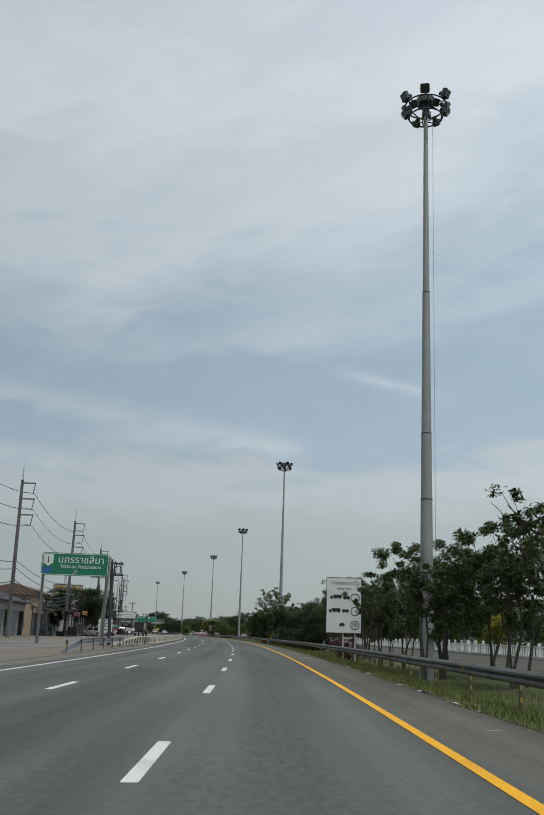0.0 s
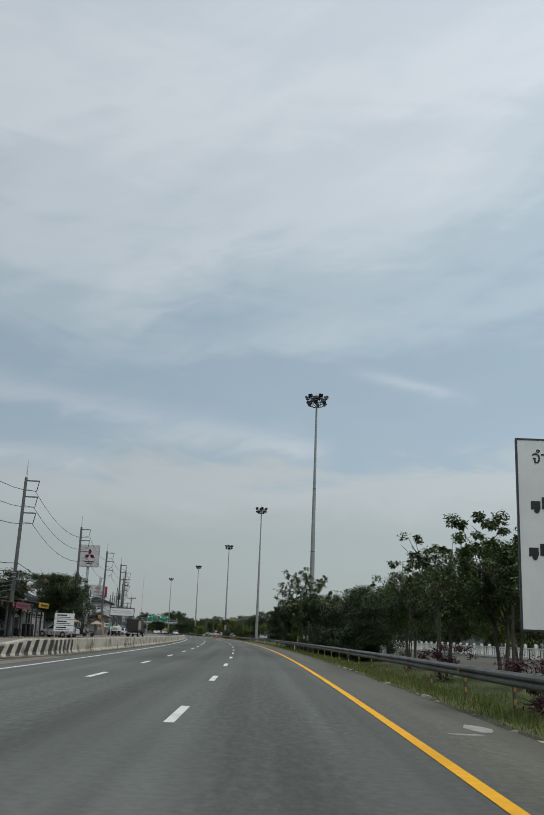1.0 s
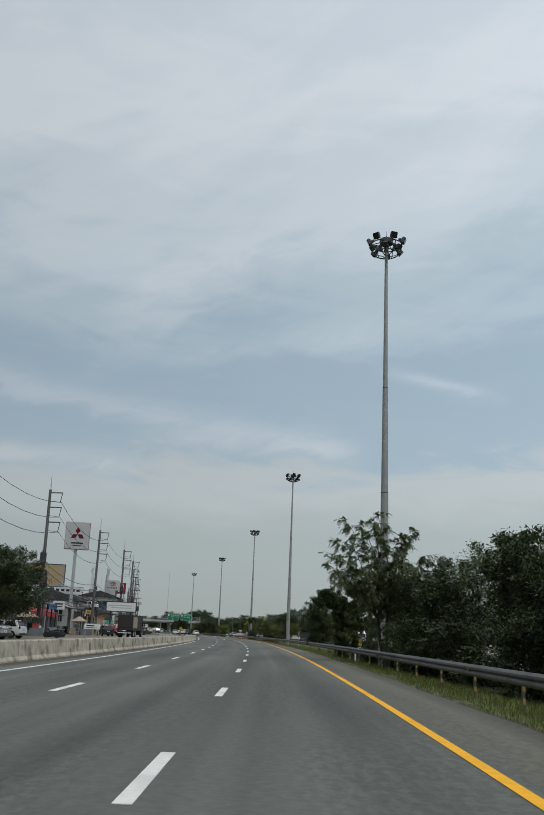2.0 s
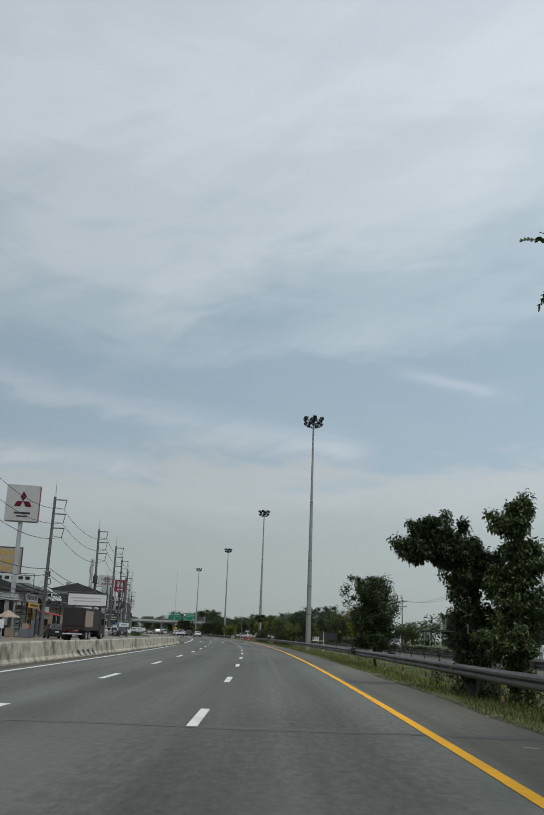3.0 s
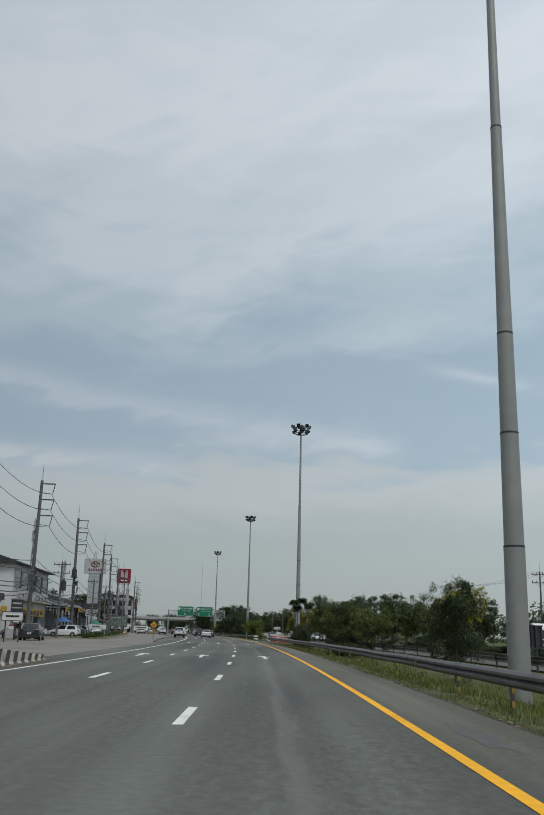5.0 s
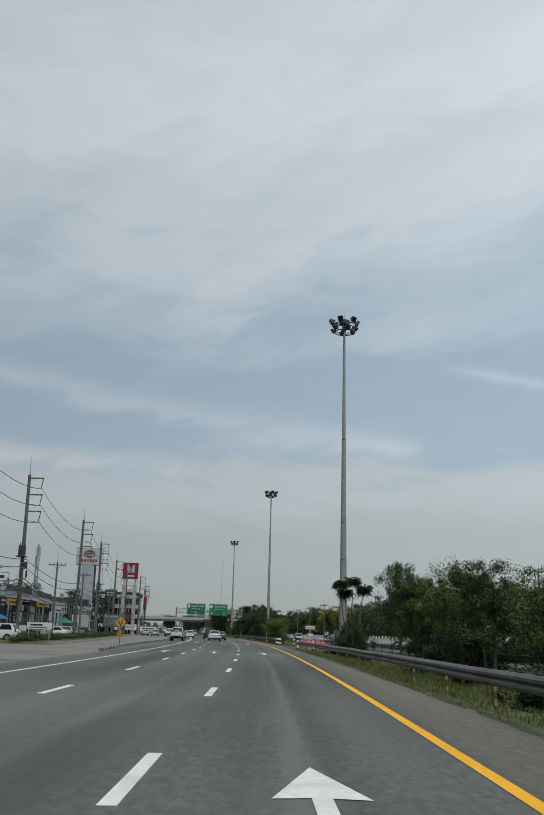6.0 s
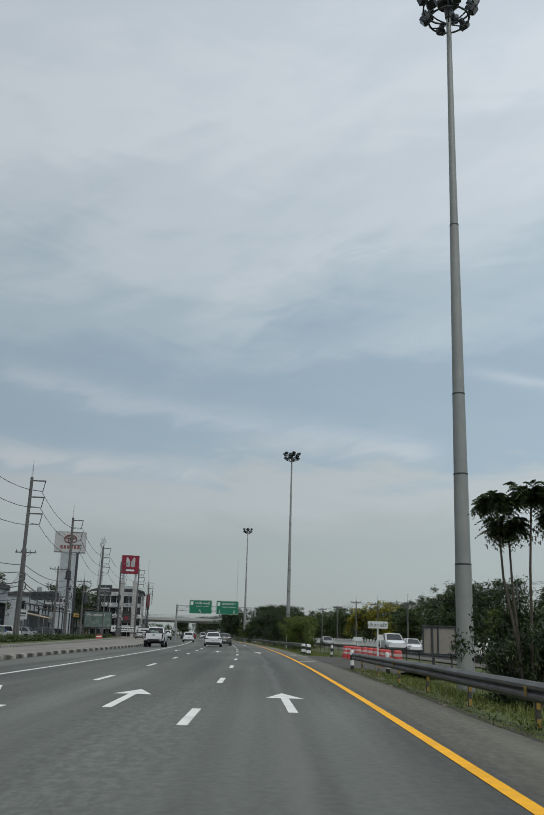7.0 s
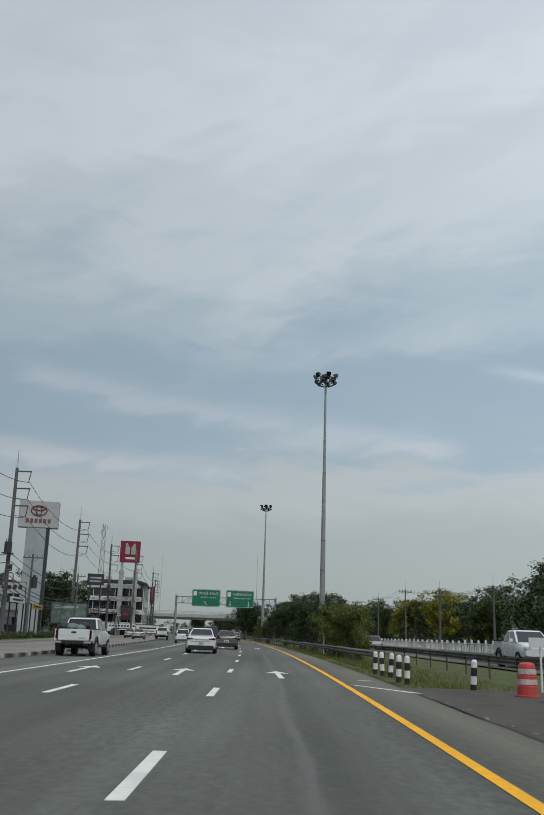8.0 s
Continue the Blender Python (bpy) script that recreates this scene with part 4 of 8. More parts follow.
TREES["bloom"] = make_tree("flowering_tree", "tree in yellow bloom behind the white fence", 29, 8.0, 2.2, LEAF_YELLOW, 95, 60, 0.27, 0.22, 0.15, 0.75, 12, 0, 0.2, 1, "trees behind the fence")
TREES["bush"] = make_tree("bush", "thick green bush on the median", 31, 3.9, 2.0, LEAF_BRIGHT, 120, 120, 0.16, 0.03, 0.06, 0.6, 12, 0, 0.1, 3, "median bushes")
TREES["scrub"] = make_tree("bush", "low dark scrub under the trees", 37, 1.9, 1.5, LEAF_DARK, 60, 120, 0.15, 0.02, 0.04, 0.5, 9, 0, 0.2, 3, "median bushes")
TREES["pink"] = make_tree("flowering_bush", "bougainvillea bush with dull pink flowers", 41, 1.8, 1.1, LEAF_PINK, 34, 110, 0.11, 0.1, 0.04, 0.4, 8, 0, 0.3, 3, "median bushes")

rnd = random.Random(7)
# median, first grove round the first mast
for key, s, lat, z, size in (("open", 36.6, 6.5, -0.4, 0.84), ("round", 41.0, 8.2, -0.4, 0.84), ("open", 44, 8.9, -0.4, 0.98), ("open", 40.2, 10.2, -0.4, 1.05), ("round", 47.5, 10.0, -0.4, 0.82), ("open", 52.5, 8.6, -0.4, 0.82), ("open", 50.2, 7.0, -0.4, 0.66), ("open", 34.0, 9.2, -0.4, 0.98), ("airy", 31.0, 9.6, -0.4, 1.0),
                             ("airy", 56.5, 8.6, -0.4, 0.88), ("airy", 62, 10.4, -0.4, 0.85), ("airy", 66, 8.8, -0.4, 0.92), ("pink", 60.0, 6.4, -0.45, 0.72),
                             ("open", 72, 9.2, -0.4, 0.95), ("round", 78, 10.4, -0.4, 0.9), ("airy", 83, 8.8, -0.4, 1.05), ("round", 89, 10.6, -0.4, 0.92), ("airy", 93, 9.2, -0.4, 1.0),
                             ("pink", 81, 8.6, -0.45, 0.8), ("round", 98, 10.2, -0.4, 0.9), ("dense", 105, 10.0, -0.4, 0.92), ("dense", 110.5, 9.4, -0.4, 0.95), ("round", 114, 10.0, -0.4, 0.9),
                             ("dense", 119, 8.8, -0.4, 0.92), ("dense", 124.5, 8.0, -0.4, 0.85), ("dense", 131.5, 8.4, -0.4, 0.72), ("round", 135.5, 7.6, -0.4, 0.66),
                             ("scrub", 107, 8.6, -0.45, 1.0), ("scrub", 115, 8.4, -0.45, 1.1), ("scrub", 122, 7.6, -0.45, 1.0), ("scrub", 129, 7.2, -0.45, 0.8), ("scrub", 135, 6.8, -0.45, 0.7)):
    plant(key, s, lat, z, rnd.uniform(0, 360), size * rnd.uniform(0.95, 1.05))
# the one that stands alone, and small dark ones further on
plant("small", 162.8, 5.7, -0.4, 40, 0.9, 1.0)
plant("scrub", 142.5, 5.9, -0.45, 50, 0.5)
plant("dense", 227, 7.3, -0.4, 70, 0.42, 0.66)
# second grove
for key, s, lat, size, high in (("round", 272.5, 6.4, 0.46, 0.76), ("fresh", 264.5, 7.4, 0.60, 0.68), ("round", 259.5, 7.2, 0.55, 0.62), ("fresh", 255.5, 8.4, 0.55, 0.58), ("open", 267, 8.0, 0.6, 0.62), ("round", 275.5, 8.2, 0.58, 0.66),
                                ("round", 282, 9.0, 0.5, 0.56), ("dense", 278.5, 9.2, 0.55, 0.55), ("dense", 268.5, 9.4, 0.6, 0.62), ("dense", 261.5, 9.3, 0.6, 0.58), ("round", 273.5, 7.6, 0.5, 0.6), ("scrub", 266, 8.4, 0.8, 0.8), ("scrub", 276.5, 9.0, 0.8, 0.8), ("scrub", 250.5, 5.9, 0.5, 0.5), ("scrub", 272, 8.6, 0.6, 0.6), ("scrub", 290.8, 6.4, 0.55, 0.95), ("scrub", 291.8, 6.8, 0.6, 1.15)):
    plant(key, s, lat, -0.4, rnd.uniform(0, 360), size, high)
# dark growth beyond the opposite road, where the fence is open
for i in range(26):
    s = 188 + 5.2 * i
    plant("scrub", s, rnd.uniform(23.5, 26.5), -0.15, rnd.uniform(0, 360), rnd.uniform(0.5, 1.0), rnd.uniform(0.35, 0.7) * (0.5 if 205 < s < 292 else 1.0))
    if i % 2:
        plant("tall_dark", s + rnd.uniform(-2, 2), rnd.uniform(46, 56), -0.1, rnd.uniform(0, 360), rnd.uniform(0.62, 0.82))
# bushes where the second rail begins
for key, s, lat, size in (("bush", 367, 6.45, 0.62), ("bush", 371.5, 6.7, 0.72), ("bush", 377, 6.9, 0.76), ("dense", 386, 6.9, 0.85), ("dense", 396, 7.2, 1.0), ("dense", 408, 7.2, 1.1), ("dense", 420, 7.2, 1.15), ("dense", 432, 7.0, 1.1), ("dense", 445, 7.0, 1.1), ("bush", 474, 6.2, 0.75)):
    plant(key, s, lat, -0.3, rnd.uniform(0, 360), size, size + (0.18 if size < 0.8 else 0.0))
# rows behind the fence
s = 40.0
while s < 700:
    r = rnd.random()
    key = "tall" if r < 0.36 else ("tall_dark" if r < 0.7 else ("bright" if r < 0.93 else "bloom"))
    gap = 180 < s < 322
    if not gap or rnd.random() < 0.15:
        plant(key, s, rnd.uniform(27.5, 31) + (14 if gap else 0), -0.1, rnd.uniform(0, 360), rnd.uniform(0.52, 0.74))
    if rnd.random() < 0.7:
        plant("tall_dark" if rnd.random() < 0.6 else "tall", s + 3, rnd.uniform(36, 44), -0.1, rnd.uniform(0, 360), rnd.uniform(0.66, 0.95) * (0.55 if gap else 0.8 if s < 385 else 1.0))
    s += rnd.uniform(5.0, 8.0) if s < 440 else rnd.uniform(8, 12)
for s, lat, size in ((521, 4.9, 0.74), (526, 7.6, 0.70), (533, 5.6, 0.72), (655, -21, 0.7), (672, -27, 0.8), (690, -22, 0.65), (712, -30, 0.8), (735, -24, 0.7), (760, -29, 0.85)):
    plant("tall_dark", s, lat, -0.1, rnd.uniform(0, 360), size)
plant("bloom", 300, 27.0, -0.1, 120, 0.90)
plant("bright", 318, 30.5, -0.1, 20, 0.8)
plant("tall_dark", 296, 22.9, -0.1, 70, 0.42)
plant("bloom", 424, 26.0, -0.1, 30, 0.95)
plant("bloom", 446, 26.0, -0.1, 80, 0.9)
# woods closing the view at the end of the road
for i in range(44):
    s = rnd.uniform(640, 900)
    lat = rnd.choice((rnd.uniform(12, 80), rnd.uniform(12, 60), rnd.uniform(-110, -30)))
    plant(rnd.choice(("tall", "tall_dark", "tall_dark")), s, lat, -0.1, rnd.uniform(0, 360), rnd.uniform(0.9, 1.3))
# far woods on the horizon
rw = np.random.default_rng(91)
wc, wr = [], []
for i in range(900):
    k = i % 3
    if k == 0:
        s, lat = rw.uniform(930, 1050), rw.uniform(-260, 260)
    elif k == 1:
        s, lat = rw.uniform(30, 900), -rw.uniform(62, 110)
    else:
        s, lat = rw.uniform(150, 900), rw.uniform(55, 120)
    top = rw.uniform(4, 9.5)
    for z in np.arange(0.8, top, 2.2):
        wc.append(np.array(at(s + rw.normal(0, 1.5), lat + rw.normal(0, 1.5), z)))
        wr.append(rw.uniform(1.4, 2.6))
wv, wf = leaf_cloud(rw, np.array(wc), np.array(wr), 46, 0.95)
tagged(raw("far_woods", wv.tolist(), wf.tolist(), LEAF_DARK), "far dark green woods along the horizon", "woods", "", "stuff")
# trees among the shops
for key, s, lat, size in (("lone", 153, -22.0, 1.22), ("lone", 160, -23.2, 1.25), ("tall_dark", 146, -27.5, 0.62), ("tall_dark", 352, -37, 0.8), ("tall", 395, -40, 0.75), ("tall_dark", 420, -42, 0.85), ("round", 96, -31, 1.0), ("tall", 470, -40, 0.8), ("tall_dark", 474, -33.5, 0.95), ("tall_dark", 482, -31.5, 0.85), ("tall_dark", 466, -35.5, 0.9)):
    tagged(plant(key, s, lat, -0.05, rnd.uniform(0, 360), size), "full dark green tree among the shops", "tree", "trees among the shops")




def sprays(rng, bases, ways, length, pairs=6, wide=0.05):
    """Feathered leaves: a drooping midrib with two rows of small leaflets."""
    verts, faces = [], []
    for p, d in zip(bases, ways):
        p, d = Vector(p), Vector(d).normalized()
        side = d.cross(Vector((rng.normal(0, 0.4), rng.normal(0, 0.4), 1))).normalized()
        l = length * rng.uniform(0.6, 1.3)
        for i in range(pairs):
            f = (i + 0.6) / pairs
            q = p + d * l * f - Vector((0, 0, l * 0.55 * f * f))
            w = wide * (1.25 - 0.6 * abs(f - 0.4)) * rng.uniform(0.8, 1.2)
            for sg in (-1, 1):
                tip = q + side * sg * w + d * w * 0.55 - Vector((0, 0, w * 0.5))
                k = len(verts)
                verts += [q - d * w * 0.22, q + d * w * 0.38, tip + d * 0.010, tip - d * 0.014]
                faces.append((k, k + 1, k + 2, k + 3))
    return verts, faces


def feather_tree(m):
    """Slim bare stems with flat spreading heads of long compound leaves."""
    rng = np.random.default_rng(77)
    t = thing("tree", "slim tree of thin bare stems with flat dark leafy heads", "tree", m)
    bm = bmesh.new()
    heads = []
    for x, y, z in ((-0.62, 0.1, 4.85), (0.15, -0.2, 5.05), (0.95, 0.2, 4.55), (-0.3, 0.3, 4.25)):
        heads.append(limb(bm, (x * 0.15, y * 0.15, -0.5), (x, y, z), 0.045, 0.022, 0.07, rng, 6))
    bases, ways = [], []
    for h in heads:
        for i in range(44):
            a, up = rng.random() * 6.28, rng.uniform(-0.15, 0.75)
            d = Vector((math.cos(a), math.sin(a), up))
            l = rng.uniform(0.1, 0.42)
            rod(bm, h, h + d * l, 0.008, 0.004, 4, caps=False)
            for k in range(7):
                bases.append(h + d * l * (0.3 + 0.1 * k) + Vector(rng.normal(0, 0.05, 3)))
                ways.append(d + Vector(rng.normal(0, 0.45, 3)) - Vector((0, 0, 0.3)))
    part("trunk", bm, BARK, t)
    v, f = sprays(rng, bases, ways, 0.34, 6, 0.07)
    raw("crown", v, f, LEAF_DARK, t)


feather_tree(spot(290.3, 6.25, -0.35))


def weeping_tree(m):
    """Spreading tree whose long thin boughs arch out over the road and hang in feathery sprays."""
    rng = np.random.default_rng(17)
    t = thing("tree", "spreading tree with arching boughs of feathery drooping leaves", "tree", m, "median trees")
    bm = bmesh.new()
    bases, ways = [], []
    stems = [limb(bm, (0.1 * k - 0.1, 0.08 * k, -0.4), ((-0.5, 0.5, 0.1)[k], (-0.4, 0.3, 0.7)[k], (2.3, 2.5, 2.8)[k]), 0.11, 0.07, 0.08, rng, 8) for k in range(3)]
    boughs = [(-4.3, -4.6, 4.7), (-3.5, -3.4, 4.0), (-2.9, -1.2, 7.3), (-3.4, -2.9, 6.1), (-2.2, -3.2, 7.0), (-3.2, 0.6, 5.6), (-2.4, 1.8, 6.6), (-0.9, -2.0, 7.6), (0.4, -2.6, 6.5), (1.6, -1.4, 6.9), (2.6, 0.3, 5.8), (1.4, 1.8, 6.8),
              (-0.4, 2.0, 7.2), (2.9, -1.6, 4.9), (-1.9, -3.0, 4.7), (-2.7, -1.6, 4.6), (0.6, -3.4, 5.0), (-1.0, 0.2, 7.4)]
    for k, end in enumerate(boughs):
        a, e = stems[k % 3], Vector((end[0] * 0.80, end[1] * 0.74, end[2] + 0.05))
        mid = a.lerp(e, 0.55) + Vector((0, 0, 0.35 * (e - a).length * 0.5))
        tip = e
        path = [a.lerp(mid, f).lerp(mid.lerp(tip, f), f) for f in [i / 8 for i in range(9)]]
        for i in range(8):
            rod(bm, path[i], path[i + 1], 0.045 * (1 - i / 9), 0.045 * (1 - (i + 1) / 9), 5, caps=False)
        for i in range(2, 9):
            for j in range(3):
                w = Vector(rng.normal(0, 0.55, 3)) + (path[i] - path[i - 1]).normalized() * 0.4
                end2 = path[i] + w * 0.62
                end2.z = min(end2.z, path[i].z + 0.25)
                rod(bm, path[i], end2, 0.012, 0.005, 4, caps=False)
                for f in np.linspace(0.15, 1.0, 10):
                    q = path[i].lerp(end2, float(f)) - Vector((0, 0, 0.12 * f * f))
                    bases.append(q), ways.append(w.normalized() + Vector(rng.normal(0, 0.7, 3)) - Vector((0, 0, 0.55)))
    for i in range(1200):
        r, a = 1.35 * math.sqrt(rng.random()), rng.random() * 6.28
        bases.append(Vector((math.cos(a) * r + 0.3, math.sin(a) * r, rng.uniform(1.8, 5.4))))
        ways.append(Vector((math.cos(a), math.sin(a), -0.5)) + Vector(rng.normal(0, 0.6, 3)))
    part("trunk", bm, BARK, t)
    v, f = sprays(rng, bases, ways, 0.23, 5, 0.066)
    raw("crown", v, f, LEAF_MID, t)


weeping_tree(spot(125.7, 6.2, -0.25))


def vine_tree(m, column, head, leaf, seed, label, z1):
    """A dead-looking trunk wrapped in creepers; head: (x, y, z, radius) clumps that lean out from it."""
    rng = np.random.default_rng(seed)
    t = thing("tree", label, "tree", m, "median trees")
    bm = bmesh.new()
    limb(bm, (0, 0, -0.4), (0.1, 0.1, z1), 0.17, 0.09, 0.06, rng, 8)
    for x, y, z, r in head[::3]:
        limb(bm, (0.05, 0, z * 0.86), (x, y, z), 0.06, 0.02, 0.08, rng, 5)
    part("trunk", bm, BARK, t)
    cs, rs = [], []
    for i in range(120):
        z = rng.uniform(-0.3, z1)
        r = column * (0.75 + 0.25 * math.sin(z * 2.1 + seed)) * rng.uniform(0.2, 1.0)
        a = rng.random() * 6.28
        cs.append((math.cos(a) * r, math.sin(a) * r, z)), rs.append(rng.uniform(0.16, 0.34))
    for x, y, z, r in head:
        for i in range(18):
            cs.append((x + rng.normal(0, r * 0.55), y + rng.normal(0, r * 0.55), z + rng.normal(0, r * 0.45))), rs.append(rng.uniform(0.14, 0.30))
    v, f = leaf_cloud(rng, np.array(cs), np.array(rs), 130, 0.10, 0.6)
    raw("crown", v.tolist(), f.tolist(), leaf, t)


vine_tree(spot(141.0, 5.35, -0.3), 0.74, [(-0.35, 0, 4.0, 0.55), (-0.75, -0.2, 4.3, 0.50), (-1.15, -0.4, 4.35, 0.46), (-1.5, -0.6, 4.1, 0.40), (-1.75, -0.7, 3.8, 0.30), (0.5, 0.2, 3.5, 0.45), (-0.5, -0.2, 3.6, 0.45), (-1.0, -0.3, 3.95, 0.4)],
          LEAF_DARK, 21, "dark creeper-covered tree with its head bent over the guard rail", 4.2)
vine_tree(spot(139.6, 6.25, -0.3), 0.50, [(-0.2, 0, 4.5, 0.35), (0.2, 0.2, 4.9, 0.32), (0.5, 0.0, 3.6, 0.4), (-0.4, 0.1, 3.0, 0.4), (0.9, 0.3, 2.6, 0.5), (-0.6, -0.2, 1.6, 0.5)],
          LEAF_MID, 22, "slim tree column wrapped in bright green creepers", 4.6)

# grass on the median verge: short turf, and taller weeds under the rail
rng = np.random.default_rng(4)


def verge_z(lat):
    return -0.045 - (0.17 * min(1, max(0, lat - 4.1) / 1.3)) - 0.28 * min(1, max(0, lat - 5.4) / 1.6)


N_BLADES = 330000
gs = 4 + 430 * rng.random(N_BLADES) ** 1.1
gu = rng.random(N_BLADES)
gl = 3.84 - 0.0012 * gs + 7.4 * gu ** 1.5
patch = np.array([noise.noise(Vector((a * 0.45, b * 0.9, 1))) for a, b in zip(gs.tolist(), gl.tolist())])
keep = (patch > -0.42) & ~((gs > 308) & (gs < 330.5) & (gl < 3.6 + 2.0 * (gs - 308)) & (gl < 7.0))
gs, gl, gu, patch = gs[keep], gl[keep], gu[keep], patch[keep]
gi = np.arange(-10, 460)
gx, gy, gh = [np.interp(gs, gi, [table[k] for k in gi.tolist()]) for table in (LX, LY, LH)]
gz = -0.055 - 0.17 * np.clip((gl - 4.1) / 1.3, 0, 1) - 0.28 * np.clip((gl - 5.4) / 1.6, 0, 1)
root = np.stack([gx + gl * np.cos(gh), gy + gl * np.sin(gh), gz], 1)
tall = rng.uniform(0.04, 0.12, len(gs)) * (0.5 + 1.3 * np.clip((gl - 3.9) / 1.2, 0, 1)) * (1 + 1.0 * np.clip(patch, -0.3, 1))
turn, bend = rng.uniform(0, 6.28, len(gs)), rng.normal(0, 0.6, len(gs))
half = (rng.uniform(0.006, 0.014, len(gs)))[:, None] * np.stack([np.cos(turn), np.sin(turn), np.zeros(len(gs))], 1)
tip = root + np.stack([np.cos(turn + 1.3) * bend * tall, np.sin(turn + 1.3) * bend * tall, tall], 1)
blades = np.stack([root - half, root + half, tip], 1).reshape(-1, 3)
tagged(raw("grass", blades.tolist(), np.arange(len(blades)).reshape(-1, 3).tolist(), GRASS_BLADE), "rough green grass on the median verge", "grass", "", "stuff")
wc, wr = [], []
for i in range(420):
    s = 8 + 420 * rng.random()
    lat = 5.35 - max(0.0, s - 60) * 0.0058 + abs(rng.normal(0, 1.3)) - 0.35
    if 305 < s < 340:
        continue
    r = rng.uniform(0.06, 0.2)
    wc.append(np.array(at(s, lat, verge_z(lat) + r * 0.5))), wr.append(r)
wv, wf = leaf_cloud(rng, np.array(wc), np.array(wr), 46, 0.05)
tagged(raw("weeds", wv.tolist(), wf.tolist(), LEAF_BRIGHT), "low leafy weeds under the guard rail", "weeds", "", "stuff")

# pebbles and clods along the broken edge of the asphalt
bm = bmesh.new()
for i in range(420):
    s = rng.uniform(5, 345)
    lat = right_edge(s) + rng.normal(0.06, 0.10)
    r = rng.uniform(0.015, 0.06)
    bmesh.ops.create_icosphere(bm, subdivisions=1, radius=r, matrix=Matrix.Translation(at(s, lat, -0.02)) @ Matrix.Rotation(rng.uniform(0, 3), 4, "Z") @ Matrix.Diagonal((1, 1.5, 0.6, 1)))
tagged(part("gravel", bm, DIRT), "loose pebbles and clods along the asphalt edge", "gravel", "", "stuff")


# ---------------------------------------------------------------- white fence beyond the opposite road
fence = thing("fence", "long white concrete picket fence beyond the opposite road", "fence")
FENCE_LAT = 22.4
bm = bmesh.new()
block(bm, 0, 0, 0.62, 0.20, 0.22, 1.34, bevel=0.02)
prism(bm, [(-0.12, 1.29), (0.12, 1.29), (0, 1.40)], -0.12, 0.12)
fpost = part("post", bm, WHITE_PAINT, fence)
fpost.matrix_world = spot(60, FENCE_LAT, -0.06)
bm = bmesh.new()
block(bm, 0, 0, 0.52, 0.07, 0.22, 0.86, bevel=0.012)
picket = part("picket", bm, WHITE_PAINT, fence)
picket.matrix_world = spot(60.7, FENCE_LAT, -0.06)
loose = [bmesh.new(), bmesh.new()]
s, n = 60.0, 0
while s < 520:
    for k in range(4):
        u = s + 0.62 * k
        if n == 0 and k < 2:
            continue
        if 190 < u < 320:
            continue
        near = 75 < u < 118 or 362 < u < 402
        if near:
            ob = new("post" if k == 0 else "picket", (fpost if k == 0 else picket).data)
            ob.parent, ob.matrix_world = fence, spot(u, FENCE_LAT, -0.06)
        elif k == 0:
            block(loose[0], 0, 0, 0.62, 0.20, 0.22, 1.34, spot(u, FENCE_LAT, -0.06))
        else:
            block(loose[1], 0, 0, 0.52, 0.07, 0.22, 0.86, spot(u, FENCE_LAT, -0.06))
    s, n = s + 2.48, n + 1
tagged(part("far_posts", loose[0], WHITE_PAINT, fence), kind="stuff")
tagged(part("far_pickets", loose[1], WHITE_PAINT, fence), kind="stuff")
for f0, f1 in ((60, 190), (320, 522)):
    for z0, z1 in ((0.22, 0.32), (0.98, 1.08)):
        along("rail", f0, f1, [(FENCE_LAT - 0.05, z0 - 0.06), (FENCE_LAT + 0.05, z0 - 0.06), (FENCE_LAT + 0.05, z1 - 0.06), (FENCE_LAT - 0.05, z1 - 0.06)], WHITE_PAINT, fence, 4.0)
    along("footing", f0, f1, [(FENCE_LAT - 0.12, -0.1), (FENCE_LAT + 0.12, -0.1), (FENCE_LAT + 0.12, 0.12), (FENCE_LAT - 0.12, 0.12)], CONCRETE, fence, 4.0)


# ---------------------------------------------------------------- power poles and their lines
def power_pole(height):
    """Tall concrete pole with three arms, insulators and a spike."""
    t = thing("power_pole", "tall slim concrete power pole with three arms and a spike", "utility pole", group="power poles")
    bm = bmesh.new()
    rod(bm, (0, 0, -0.1), (0, 0, height - 1.9), 0.24, 0.16, 8)
    part("pole", bm, POLE_CONC, t)
    bm = bmesh.new()
    rod(bm, (0.06, 0, height - 1.9), (0.0, 0, height), 0.035, 0.02, 5)
    rod(bm, (-0.08, 0, height - 1.9), (0.0, 0, height - 0.5), 0.018, 0.012, 5)
    part("spike", bm, GALV, t)
    for k, z in enumerate((height - 2.25, height - 4.0, height - 5.75)):
        bm = bmesh.new()
        block(bm, 0.72, 0, z, 1.6, 0.14, 0.13)
        arm = part("arm", bm, POLE_CONC, t)
        bm = bmesh.new()
        for i in range(6):
            rod(bm, (1.46 - i * 0.03, 0, z - 0.1 - i * 0.17), (1.43 - i * 0.03, 0, z - 0.24 - i * 0.17), 0.055, 0.035, 6)
        rod(bm, (1.46, 0, z), (1.28, 0, z - 1.12), 0.03, 0.03, 5)
        part("insulator", bm, DARK_STEEL, arm)
        bm = bmesh.new()
        rod(bm, (0.08, 0, z - 0.98), (1.28, 0, z - 1.12), 0.026, 0.026, 5)
        part("stay", bm, DARK_STEEL, arm)
    return t


